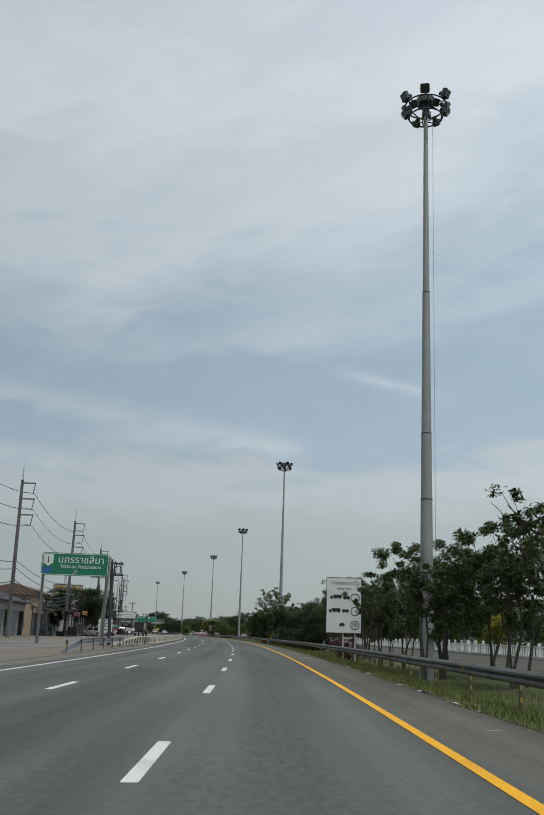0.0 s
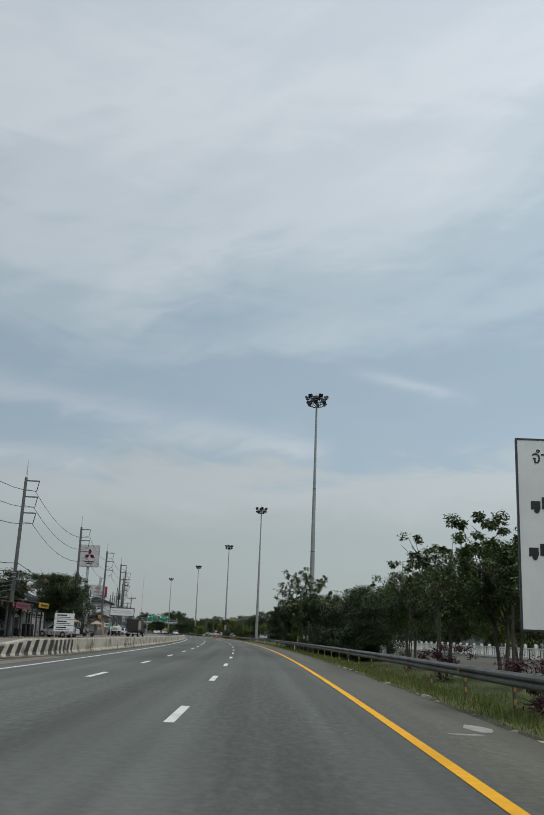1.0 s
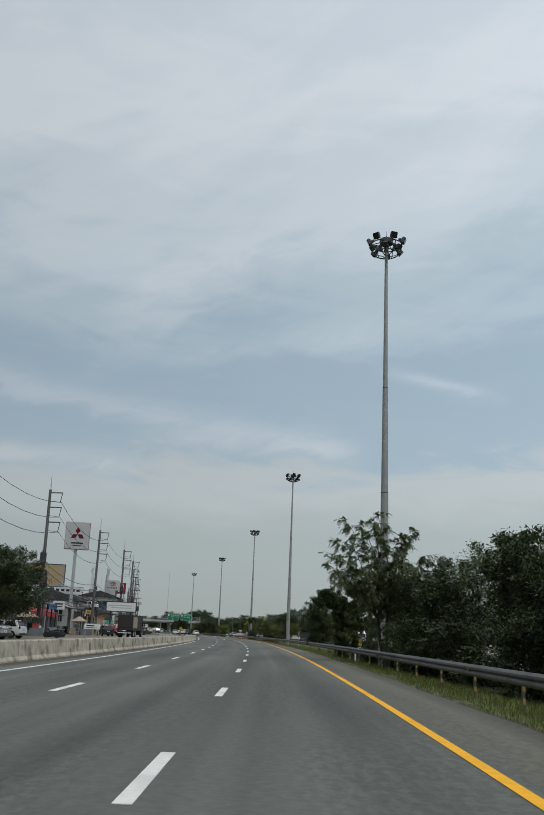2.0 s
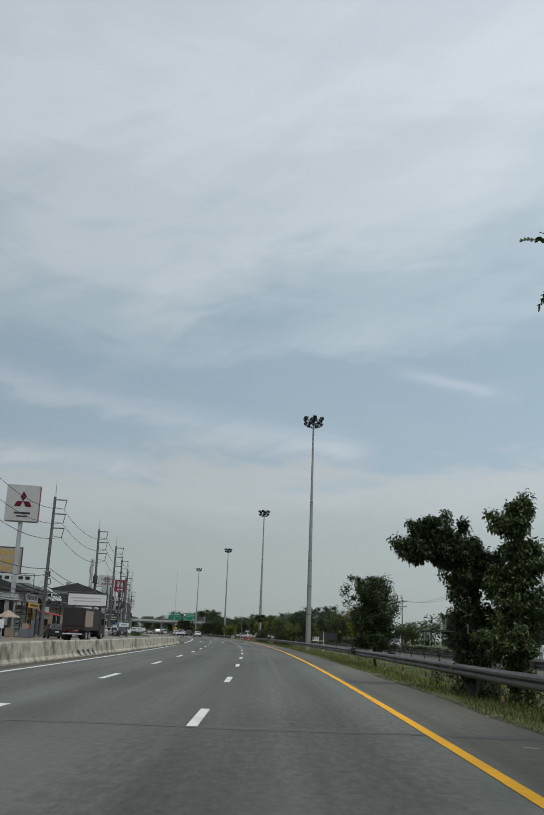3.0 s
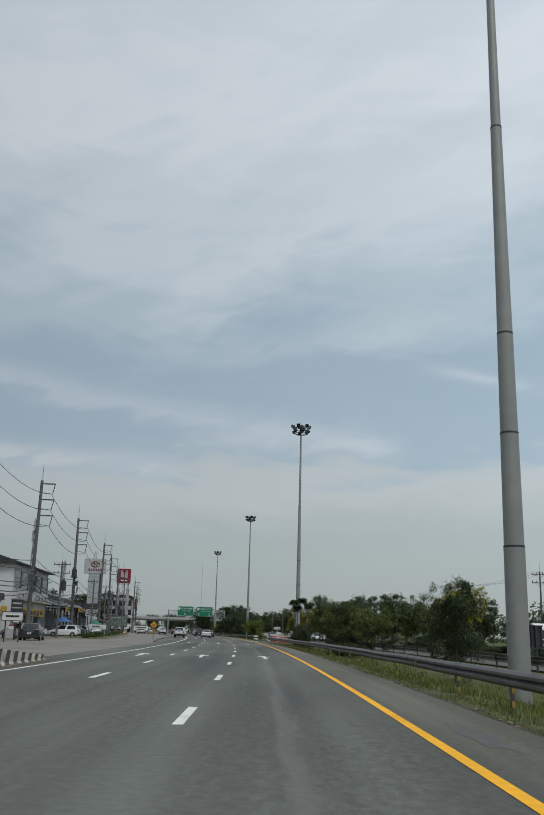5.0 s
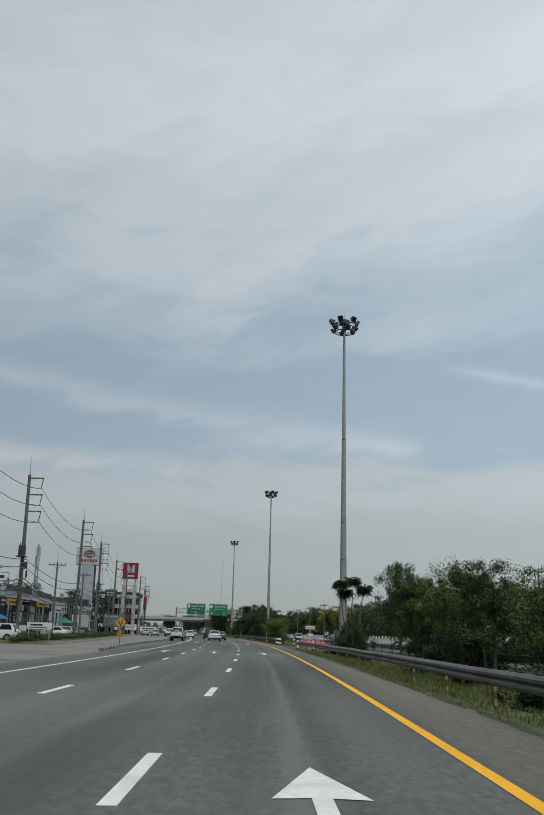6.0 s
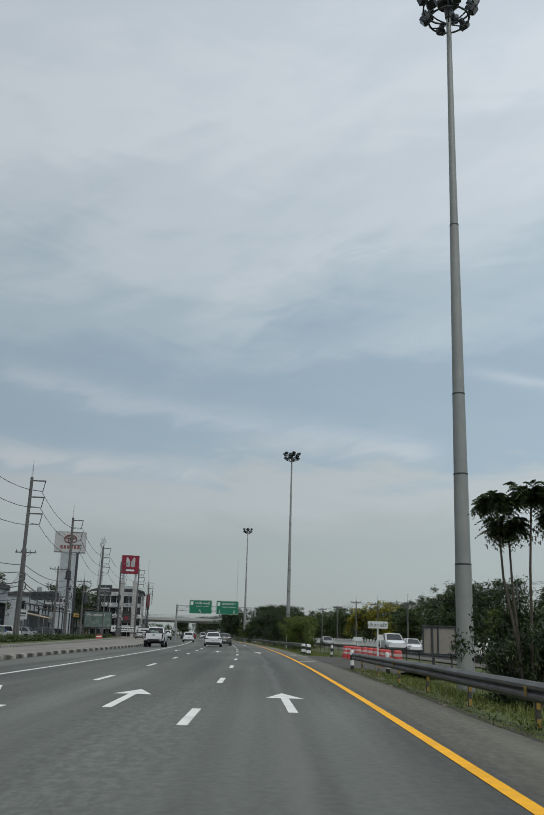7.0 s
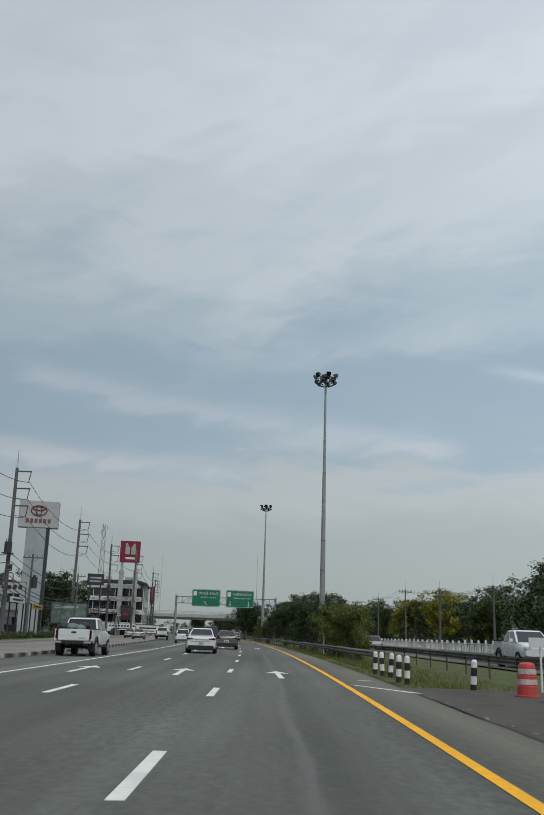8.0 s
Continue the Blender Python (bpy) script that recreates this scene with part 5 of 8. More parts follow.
POLES = [(60, -24.6, 18.7), (98, -24.6, 18.7), (136, -24.6, 18.8), (182.6, -24.7, 18.7), (225.8, -24.5, 18.7), (261, -22.95, 18.7), (289.5, -22.8, 18.7), (323.2, -23.35, 18.7),
         (361.5, -23.5, 18.7), (396, -24.3, 18.8), (438.4, -24.75, 18.8), (475, -23.6, 18.8), (496, -20.6, 18.8), (553, -18.7, 18.8), (590, -19.0, 18.8), (640, -22, 18.8)]
src = power_pole(18.7)
for i, (s, lat, h) in enumerate(POLES):
    m = spot(s, lat, 0) @ Matrix.Rotation(radians((-1) ** i * 0.5), 4, "Y") @ Matrix.Diagonal((1, 1, h / 18.7, 1))
    if i == 0:
        src.matrix_world = m
    else:
        copy_thing(src, Matrix()).matrix_world = m


def wire_line(name, label, spans, sag, r=0.014, bits=8, n=4):
    """Sagging wires from point to point, one part a span."""
    t = thing(name, label, "cable")
    for a, b in spans:
        pts = [a.lerp(b, i / bits) - Vector((0, 0, sag * (b - a).length / 40 * 4 * (i / bits) * (1 - i / bits))) for i in range(bits + 1)]
        d = (b - a).normalized()
        u, w = d.cross(Vector((0, 0, 1))).normalized() * r, Vector((0, 0, r))
        verts = [q + u * math.cos(j * 2 * math.pi / n) + w * math.sin(j * 2 * math.pi / n) for q in pts for j in range(n)]
        faces = [(i * n + j, i * n + (j + 1) % n, (i + 1) * n + (j + 1) % n, (i + 1) * n + j) for i in range(bits) for j in range(n)]
        raw("wire", verts, faces, WIRE, t)


for z in (2.25, 4.0, 5.75):
    spans = [(at(s0, l0 + 1.28, h0 - (z + 1.12) * h0 / 18.7), at(s1, l1 + 1.28, h1 - (z + 1.12) * h1 / 18.7)) for (s0, l0, h0), (s1, l1, h1) in zip(POLES, POLES[1:])]
    wire_line("power_line", "sagging dark overhead power conductor between the poles", spans, 1.5, 0.03)
# thick communication cables low on the poles
for z, off in ((6.0, 0.25), (5.6, 0.28), (5.1, 0.25)):
    spans = [(at(s0, l0 + off, z + 0.2 * math.sin(s0)), at(s1, l1 + off, z + 0.2 * math.sin(s1))) for (s0, l0, h0), (s1, l1, h1) in zip(POLES, POLES[1:])]
    wire_line("telephone_cable", "thick dark telephone cables sagging low between the poles", spans, 1.2, 0.045)


def small_pole(m, height, label, arms=2, transformer=False, group="low poles"):
    t = thing("utility_pole", label, "utility pole", m, group=group)
    bm = bmesh.new()
    rod(bm, (0, 0, -0.2), (0, 0, height), 0.15, 0.09, 8)
    part("pole", bm, POLE_CONC, t)
    bm = bmesh.new()
    rod(bm, (0, 0, height), (0, 0, height + 1.1), 0.025, 0.015, 5)
    part("spike", bm, GALV, t)
    for k in range(arms):
        z = height - 0.35 - 1.0 * k
        bm = bmesh.new()
        block(bm, 0, 0.1, z, 2.0, 0.09, 0.1)
        rod(bm, (-0.6, 0.1, z), (0, 0.1, z - 0.5), 0.02, 0.02, 5)
        rod(bm, (0.6, 0.1, z), (0, 0.1, z - 0.5), 0.02, 0.02, 5)
        arm = part("crossarm", bm, POLE_CONC, t)
        for x in (-0.9, -0.4, 0.4, 0.9):
            bm = bmesh.new()
            rod(bm, (x, 0.1, z + 0.05), (x, 0.1, z + 0.28), 0.05, 0.03, 6)
            part("insulator", bm, DARK_STEEL, arm)
    if transformer:
        bm = bmesh.new()
        rod(bm, (0.35, 0, height - 3.4), (0.35, 0, height - 2.3), 0.32, 0.32, 12)
        block(bm, 0.35, 0, height - 2.2, 0.3, 0.3, 0.2)
        part("transformer", bm, DARK_STEEL, t)
    return t


for s, lat, h, tr in ((247, -19.5, 8.5, False), (300, -21.5, 8.8, True), (334, -21.8, 8.6, False), (356, -22.0, 8.8, False), (376, -22.4, 8.6, False), (338, -30, 8.4, False), (398, -22.4, 8.4, True), (428, -22.6, 8.4, False)):
    small_pole(spot(s, lat, 0, 4), h, "short concrete utility pole with a wooden crossarm", 1 if s % 3 else 2, tr)
RIGHT_POLES = [(245, 33, 8.9), (298.7, 36.3, 9.3), (334, 34.6, 9.5), (366, 30.0, 7.6), (394, 23.8, 6.5), (416, 23.8, 7.2), (437, 24.0, 8.3), (458, 24.0, 8.0), (480, 24.2, 8.2), (520, 23.5, 8.8)]
for s, lat, h in RIGHT_POLES:
    small_pole(spot(s, lat, 0, 0), h, "concrete utility pole with crossarms by the white fence", 2 if h > 9 else 1, False, "poles by the fence")
for dx, dz in ((-0.85, 0.0), (0.0, 0.0), (0.85, 0.0)):
    pts = sorted(RIGHT_POLES)
    wire_line("overhead_wire", "thin overhead wires between the poles by the fence", [(at(a[0], a[1] + dx, a[2] - 0.05 + dz), at(b[0], b[1] + dx, b[2] - 0.05 + dz)) for a, b in zip(pts, pts[1:])], 0.8, 0.013)
# pair of poles with a steel frame beside the green sign
t = thing("utility_pole", "dark concrete pole with a steel switch frame beside the road sign", "utility pole", spot(71.5, -10.6, 0))
bm = bmesh.new()
rod(bm, (0, 0, -0.2), (-0.27, 0, 6.5), 0.15, 0.11, 8)
part("pole", bm, DARK_STEEL, t)
bm = bmesh.new()
for z in (5.3, 6.2):
    for y in (-0.4, 0.4):
        block(bm, 0.0, y, z, 1.3, 0.07, 0.08)
for x in (-0.5, 0.05, 0.5):
    rod(bm, (x, -0.4, 5.3), (x, -0.4, 6.35), 0.035, 0.035, 6)
    rod(bm, (x, 0.4, 5.3), (x, 0.4, 6.35), 0.035, 0.035, 6)
rod(bm, (-0.5, -0.4, 5.3), (0.5, -0.4, 6.2), 0.025, 0.025, 5)
part("frame", bm, DARK_STEEL, t)
t = thing("utility_pole", "pale concrete pole leaning against its dark neighbour", "utility pole", spot(71.0, -11.2, 0))
bm = bmesh.new()
rod(bm, (-0.02, -0.1, -0.2), (0.27, -0.1, 6.6), 0.17, 0.12, 8)
part("pole", bm, CONCRETE, t)
bm = bmesh.new()
rod(bm, (0.22, -0.1, 5.7), (0.25, -0.1, 6.0), 0.16, 0.16, 8)
part("clamp", bm, GALV, t)

# ---------------------------------------------------------------- road signs
def sign_board(parent, x0, x1, z0, z1, mat, border=None, y=0.0, r=0.12):
    bm = bmesh.new()
    k = [(x0 + r, z0), (x1 - r, z0), (x1, z0 + r), (x1, z1 - r), (x1 - r, z1), (x0 + r, z1), (x0, z1 - r), (x0, z0 + r)]
    prism(bm, k, y - 0.02, y + 0.02)
    board = part("board", bm, mat, parent)
    if border:
        bm = bmesh.new()
        w = 0.035
        for a, b, c, d in ((x0 + 0.05, x1 - 0.05, z0 + 0.05, z0 + 0.05 + w), (x0 + 0.05, x1 - 0.05, z1 - 0.05 - w, z1 - 0.05), (x0 + 0.05, x0 + 0.05 + w, z0 + 0.09, z1 - 0.09), (x1 - 0.05 - w, x1 - 0.05, z0 + 0.09, z1 - 0.09)):
            block(bm, (a + b) / 2, y - 0.024, (c + d) / 2, b - a, 0.006, d - c)
        part("border", bm, border, board)
    for i in range(3):
        bm = bmesh.new()
        z = z0 + (z1 - z0) * (0.2 + 0.3 * i)
        block(bm, (x0 + x1) / 2, y + 0.045, z, (x1 - x0) * 0.95, 0.05, 0.07)
        part("stiffener", bm, GALV, board)
    return board


def arrow_on(board, x, z, size, turn, mat=None):
    bm = bmesh.new()
    m = Matrix.Translation((x, -0.026, z)) @ Matrix.Rotation(radians(turn), 4, "Y")
    outline = [(-0.09, -0.5), (0.09, -0.5), (0.09, 0.1), (0.32, 0.02), (0.0, 0.5), (-0.32, 0.02), (-0.09, 0.1)]
    v = [bm.verts.new(m @ Vector((a * size, 0, b * size))) for a, b in outline]
    bm.faces.new(v)
    bmesh.ops.solidify(bm, geom=bm.faces[:], thickness=0.006)
    part("arrow", bm, mat or SIGN_WHITE, board)


def shield(board, x, z, w, h):
    """White route marker with a dark numeral."""
    bm = bmesh.new()
    prism(bm, [(x - w / 2, z + h / 2), (x + w / 2, z + h / 2), (x + w / 2, z - h * 0.2), (x, z - h / 2), (x - w / 2, z - h * 0.2)], -0.032, -0.02)
    part("route_marker", bm, SIGN_WHITE, board)
    words("numeral", "1", h * 0.75, SIGN_BLACK, board, Matrix.Translation((x, -0.036, z + h * 0.03)) @ FACING)


# green direction sign over the verge by the shops
m = spot(69.3, -13.33, 0, 0)
t = thing("direction_sign", "green highway direction sign with white lettering on steel posts", "road sign", m)
b = sign_board(t, -2.53, 2.55, 5.0, 6.7, SIGN_GREEN, SIGN_WHITE)
words("lettering", "นครราชสีมา", 0.74, SIGN_WHITE, b, Matrix.Translation((0.45, -0.026, 6.18)) @ FACING)
words("lettering", "Nakhon Ratchasima", 0.38, SIGN_WHITE, b, Matrix.Translation((0.45, -0.026, 5.68)) @ FACING)
shield(b, -2.02, 6.12, 0.74, 0.92)
bm = bmesh.new()
block(bm, -2.1, -0.026, 5.38, 0.72, 0.01, 0.42)
part("blue_panel", bm, SIGN_BLUE, b)
arrow_on(b, 0.05, 5.27, 0.56, 48)
for x in (-2.35, 2.45):
    bm = bmesh.new()
    rod(bm, (x, 0.16, -0.1), (x, 0.16, 6.5), 0.12, 0.10, 10)
    part("post", bm, POLE_CONC, t)
for z in (5.3, 6.3):
    bm = bmesh.new()
    rod(bm, (-2.5, 0.12, z), (2.5, 0.12, z), 0.05, 0.05, 8)
    part("crossbar", bm, GALV, t)

# speed limit board on the median
m = spot(55.46, 5.53, 0, 0)
t = thing("speed_limit_sign", "large white speed limit board on two posts among leaves", "road sign", m)
b = sign_board(t, -1.06, 1.06, 1.42, 4.70, SIGN_WHITE, None, r=0.015)
words("lettering", "จำกัดความเร็ว", 0.31, SIGN_BLACK, b, Matrix.Translation((0.06, -0.026, 4.36)) @ FACING)
words("lettering", "SPEED LIMIT", 0.17, SIGN_BLACK, b, Matrix.Translation((0.0, -0.026, 4.02)) @ FACING)


def pictogram(x, z, kind):
    bm = bmesh.new()
    y, d = -0.026, 0.01
    if kind == "truck":
        block(bm, x + 0.12, y, z + 0.09, 0.50, d, 0.20), block(bm, x - 0.24, y, z + 0.05, 0.16, d, 0.14)
        for k in (-0.22, 0.02, 0.28):
            rod(bm, (x + k, y - d / 2, z - 0.04), (x + k, y + d / 2, z - 0.04), 0.045, 0.045, 10)
    elif kind == "van":
        block(bm, x, y, z + 0.08, 0.40, d, 0.15)
        for k in (-0.12, 0.12):
            rod(bm, (x + k, y - d / 2, z - 0.01), (x + k, y + d / 2, z - 0.01), 0.045, 0.045, 10)
    else:
        block(bm, x, y, z + 0.02, 0.32, d, 0.10), block(bm, x, y, z + 0.10, 0.20, d, 0.10)
        for k in (-0.1, 0.1):
            rod(bm, (x + k, y - d / 2, z - 0.04), (x + k, y + d / 2, z - 0.04), 0.04, 0.04, 10)
    part("pictogram", bm, SIGN_BLACK, b)


pictogram(-0.52, 3.48, "truck"), pictogram(0.16, 3.44, "van")
pictogram(-0.58, 2.68, "truck"), pictogram(0.10, 2.66, "van")
pictogram(-0.10, 1.88, "car")
for z, text in ((3.5, ""), (2.72, ""), (1.90, "90")):
    bm = bmesh.new()
    for i in range(24):
        a0, a1 = i * math.pi / 12, (i + 1) * math.pi / 12
        rod(bm, (0.68 + 0.25 * math.cos(a0), -0.03, z + 0.25 * math.sin(a0)), (0.68 + 0.25 * math.cos(a1), -0.03, z + 0.25 * math.sin(a1)), 0.022, 0.022, 4)
    part("ring", bm, SIGN_BLACK, b)
    if text:
        words("numeral", text, 0.34, SIGN_BLACK, b, Matrix.Translation((0.68, -0.026, z)) @ FACING)
for x in (-0.02, 0.72):
    bm = bmesh.new()
    block(bm, x, 0.11, 2.0, 0.09, 0.08, 5.0)
    part("post", bm, SIGN_GREY, t)
bm = bmesh.new()
for x, z, sx, sz in ((0, 1.43, 2.14, 0.03), (0, 4.69, 2.14, 0.03), (-1.06, 3.06, 0.03, 3.24), (1.06, 3.06, 0.03, 3.24)):
    block(bm, x, 0.0, z, sx, 0.056, sz)
part("edge", bm, DARK_STEEL, b)

# sign gantry across the road
m = spot(451, -2.2, 0, 0)
t = thing("sign_gantry", "grey steel truss gantry over the road carrying two green signs", "sign gantry", m)
for x in (-8.0, 8.0):
    bm = bmesh.new()
    rod(bm, (x, 0, -0.1), (x, 0, 7.0), 0.2, 0.17, 10)
    part("post", bm, GALV, t)
bm = bmesh.new()
for y in (-0.35, 0.35):
    for z in (5.75, 6.75):
        rod(bm, (-8.0, y, z), (8.0, y, z), 0.06, 0.06, 6)
    for i in range(16):
        x = -8.0 + i
        rod(bm, (x, y, 5.75 if i % 2 else 6.75), (x + 1, y, 6.75 if i % 2 else 5.75), 0.035, 0.035, 5)
        rod(bm, (x, y, 5.75), (x, y, 6.75), 0.03, 0.03, 5)
for i in range(17):
    rod(bm, (-8.0 + i, -0.35, 6.75), (-8.0 + i, 0.35, 6.75), 0.03, 0.03, 5)
part("truss", bm, GALV, t)
for x0, x1, thai, latin, arrows in ((-5.5, -0.95, "สระบุรี ลพบุรี", "Saraburi  Lop Buri", ((-0.1, -38),)), (-0.05, 4.45, "นครราชสีมา", "Nakhon Ratchasima", ((-1.55, 180), (1.4, 180)))):
    b = sign_board(t, x0, x1, 5.27, 7.95, SIGN_GREEN, SIGN_WHITE, y=-0.55, r=0.15)
    c = (x0 + x1) / 2
    words("lettering", thai, 0.62, SIGN_WHITE, b, Matrix.Translation((c + 0.35, -0.58, 7.35)) @ FACING)
    words("lettering", latin, 0.34, SIGN_WHITE, b, Matrix.Translation((c + 0.35, -0.58, 6.72)) @ FACING)
    bm = bmesh.new()
    block(bm, x0 + 0.5, -0.58, 7.3, 0.55, 0.01, 0.7)
    part("route_marker", bm, SIGN_WHITE, b)
    for dx, turn in arrows:
        bm = bmesh.new()
        mm = Matrix.Translation((c + dx, -0.58, 5.8)) @ Matrix.Rotation(radians(turn), 4, "Y")
        v = [bm.verts.new(mm @ Vector((p * 0.8, 0, q * 0.8))) for p, q in [(-0.09, -0.5), (0.09, -0.5), (0.09, 0.1), (0.32, 0.02), (0.0, 0.5), (-0.32, 0.02), (-0.09, 0.1)]]
        bm.faces.new(v)
        bmesh.ops.solidify(bm, geom=bm.faces[:], thickness=0.006)
        part("arrow", bm, SIGN_WHITE, b)

# yellow warning sign on the island, with a chevron plate under it
m = spot(301.5, -10.3, 0, 0)
t = thing("warning_sign", "yellow diamond warning sign with a black fork symbol on a post", "road sign", m)
bm = bmesh.new()
rod(bm, (0, 0.03, -0.1), (0, 0.03, 1.9), 0.035, 0.035, 8)
part("post", bm, POLE_CONC, t)
bm = bmesh.new()
block(bm, 0, 0, 0, 0.64, 0.02, 0.64, Matrix.Translation((0, 0, 1.75)) @ Matrix.Rotation(radians(45), 4, "Y"), 0.008)
b = part("plate", bm, YELLOW_PAINT, t)
bm = bmesh.new()
for sx in (-1, 1):
    rod(bm, (0, -0.014, 1.58), (sx * 0.14, -0.014, 1.78), 0.03, 0.03, 4)
    rod(bm, (sx * 0.14, -0.014, 1.78), (sx * 0.14, -0.014, 1.92), 0.06, 0.008, 4)
block(bm, 0, -0.014, 1.5, 0.06, 0.008, 0.2)
part("symbol", bm, SIGN_BLACK, b)
bm = bmesh.new()
block(bm, 0, 0, 0.92, 0.26, 0.02, 0.62)
b = part("chevron_plate", bm, YELLOW_PAINT, t)
bm = bmesh.new()
for i in range(3):
    z = 0.72 + 0.2 * i
    for sx in (-1, 1):
        rod(bm, (0, -0.014, z + 0.07), (sx * 0.12, -0.014, z - 0.03), 0.03, 0.03, 4)
part("chevron", bm, SIGN_BLACK, b)

# small white board on a post by the rail's end
m = spot(306.2, 4.88, 0, 0)
t = thing("route_sign", "small white board with dark lettering on a pale post", "road sign", m)
bm = bmesh.new()
rod(bm, (0, 0.04, -0.3), (0, 0.04, 1.90), 0.035, 0.035, 8)
part("post", bm, WHITE_PAINT, t)
bm = bmesh.new()
block(bm, 0, 0, 1.78, 0.82, 0.02, 0.29, bevel=0.006)
b = part("board", bm, SIGN_WHITE, t)
words("lettering", "เส้นทางลัด", 0.19, SIGN_BLACK, b, Matrix.Translation((0, -0.012, 1.77)) @ FACING, 0.002)

# small pale boards that close the gap from the other side
for s, lat, w, z0, z1 in ((331, 7.2, 0.62, 1.08, 1.33), (338, 9.9, 0.42, 1.15, 1.58)):
    t = thing("gap_board", "small pale board on a white post behind the drums", "road sign", spot(s, lat, -0.1), "gap boards")
    bm = bmesh.new()
    rod(bm, (0, 0.03, -0.2), (0, 0.03, z1 + 0.05), 0.03, 0.03, 8)
    part("post", bm, WHITE_PAINT, t)
    bm = bmesh.new()
    block(bm, 0, 0, (z0 + z1) / 2 + 0.1, w, 0.02, z1 - z0, bevel=0.005)
    part("board", bm, SIGN_WHITE, t)

# three-part white board on the forecourt, and a low pale board
def stacked_board(m, w, rows, z0, label, bars=True):
    t = thing("signboard", label, "sign", m)
    for i in range(rows):
        bm = bmesh.new()
        block(bm, 0, 0, z0 + 0.62 * i, w, 0.05, 0.56, bevel=0.01)
        p = part("panel", bm, SIGN_WHITE, t)
        bm = bmesh.new()
        block(bm, -w * 0.12, -0.03, z0 + 0.62 * i + 0.08, w * 0.5, 0.01, 0.13)
        block(bm, -w * 0.05, -0.03, z0 + 0.62 * i - 0.13, w * 0.7, 0.01, 0.06)
        part("lettering_bar", bm, SIGN_BLACK, p)
    for x in (-w * 0.42, w * 0.42):
        bm = bmesh.new()
        block(bm, x, 0.06, z0 * 0.5 + 0.62 * rows * 0.5 - 0.1, 0.08, 0.06, z0 + 0.62 * rows)
        part("post", bm, GALV, t)


stacked_board(spot(134, -18.5, 0, 4), 2.0, 3, 1.05, "white board of three panels with dark writing on the forecourt")
stacked_board(spot(176, -17.5, 0, 4), 1.7, 1, 1.25, "low white board with dark writing on two posts")
stacked_board(spot(306, -17.5, 0, 4), 2.0, 1, 1.35, "white board with dark writing beside the frontage road")

# ---------------------------------------------------------------- pylon signs of the showrooms
def pylon(m, legs, board, face, side, label, emblem=None):
    """legs: (x0, x1, z top, material); board: x0, x1, z0, z1, depth."""
    t = thing("pylon_sign", label, "sign", m)
    for x0, x1, z1, mat, d in legs:
        bm = bmesh.new()
        block(bm, (x0 + x1) / 2, 0, z1 / 2 - 0.1, x1 - x0, d, z1 + 0.2, bevel=0.05)
        leg = part("leg", bm, mat, t)
    x0, x1, z0, z1, d = board
    bm = bmesh.new()
    block(bm, (x0 + x1) / 2, 0, (z0 + z1) / 2, x1 - x0, d, z1 - z0, bevel=0.06)
    b = part("board", bm, face, t)
    if side:
        bm = bmesh.new()
        block(bm, x1 + 0.03, 0, (z0 + z1) / 2, 0.06, d * 0.96, (z1 - z0) * 0.98)
        part("side_panel", bm, side, b)
    return t, b


# grey board with a red three-lobed emblem
t, b = pylon(spot(223.7, -27.7, 0, 8), [(-0.35, 0.15, 13.4, PANEL_GREY, 0.5)], (-2.0, 1.9, 13.3, 17.7, 1.2), SIGN_GREY, SIGN_RED, "tall grey showroom pylon sign with a red emblem")
bm = bmesh.new()
for turn in (0, 120, 240):
    m2 = Matrix.Translation((0, -0.63, 15.7)) @ Matrix.Rotation(radians(turn), 4, "Y")
    v = [bm.verts.new(m2 @ Vector(p)) for p in ((0, 0, 0), (0.38, 0, 0.6), (0, 0, 1.2), (-0.38, 0, 0.6))]
    bm.faces.new(v)
bmesh.ops.solidify(bm, geom=bm.faces[:], thickness=0.02)
part("emblem", bm, SIGN_RED, b)
bm = bmesh.new()
block(bm, 0, -0.62, 14.3, 1.9, 0.03, 0.22), block(bm, 0, -0.62, 13.9, 1.3, 0.03, 0.16)
part("lettering_bar", bm, SIGN_BLACK, b)
# lower panel board of the same showroom
stacked_board(spot(221, -26.0, 0, 8), 1.5, 5, 0.7, "slim grey panel board beside the pylon sign")

DULL_RED = material("dull_red", (0.20, 0.075, 0.07), 0.5)
# pale board with a red ring emblem on a broad grey pylon
t, b = pylon(spot(441, -31.2, 0, 6), [(-1.6, 1.3, 15.8, PANEL_GREY, 1.4), (1.3, 1.75, 15.8, DARK_STEEL, 1.3)], (-2.95, 2.95, 15.7, 19.7, 1.6), SIGN_GREY, None, "pale showroom pylon sign with a red oval emblem")
bm = bmesh.new()
for rx, rz, cz in ((1.15, 0.75, 18.25), (0.42, 0.72, 18.25), (0.95, 0.30, 18.6)):
    for i in range(20):
        a0, a1 = i * math.pi / 10, (i + 1) * math.pi / 10
        rod(bm, (rx * math.cos(a0), -0.84, cz + rz * math.sin(a0)), (rx * math.cos(a1), -0.84, cz + rz * math.sin(a1)), 0.09, 0.09, 5)
part("emblem", bm, DULL_RED, b)
bm = bmesh.new()
for i in range(6):
    block(bm, -1.6 + 0.64 * i, -0.82, 16.7, 0.44, 0.03, 0.62)
part("lettering_bar", bm, DULL_RED, b)

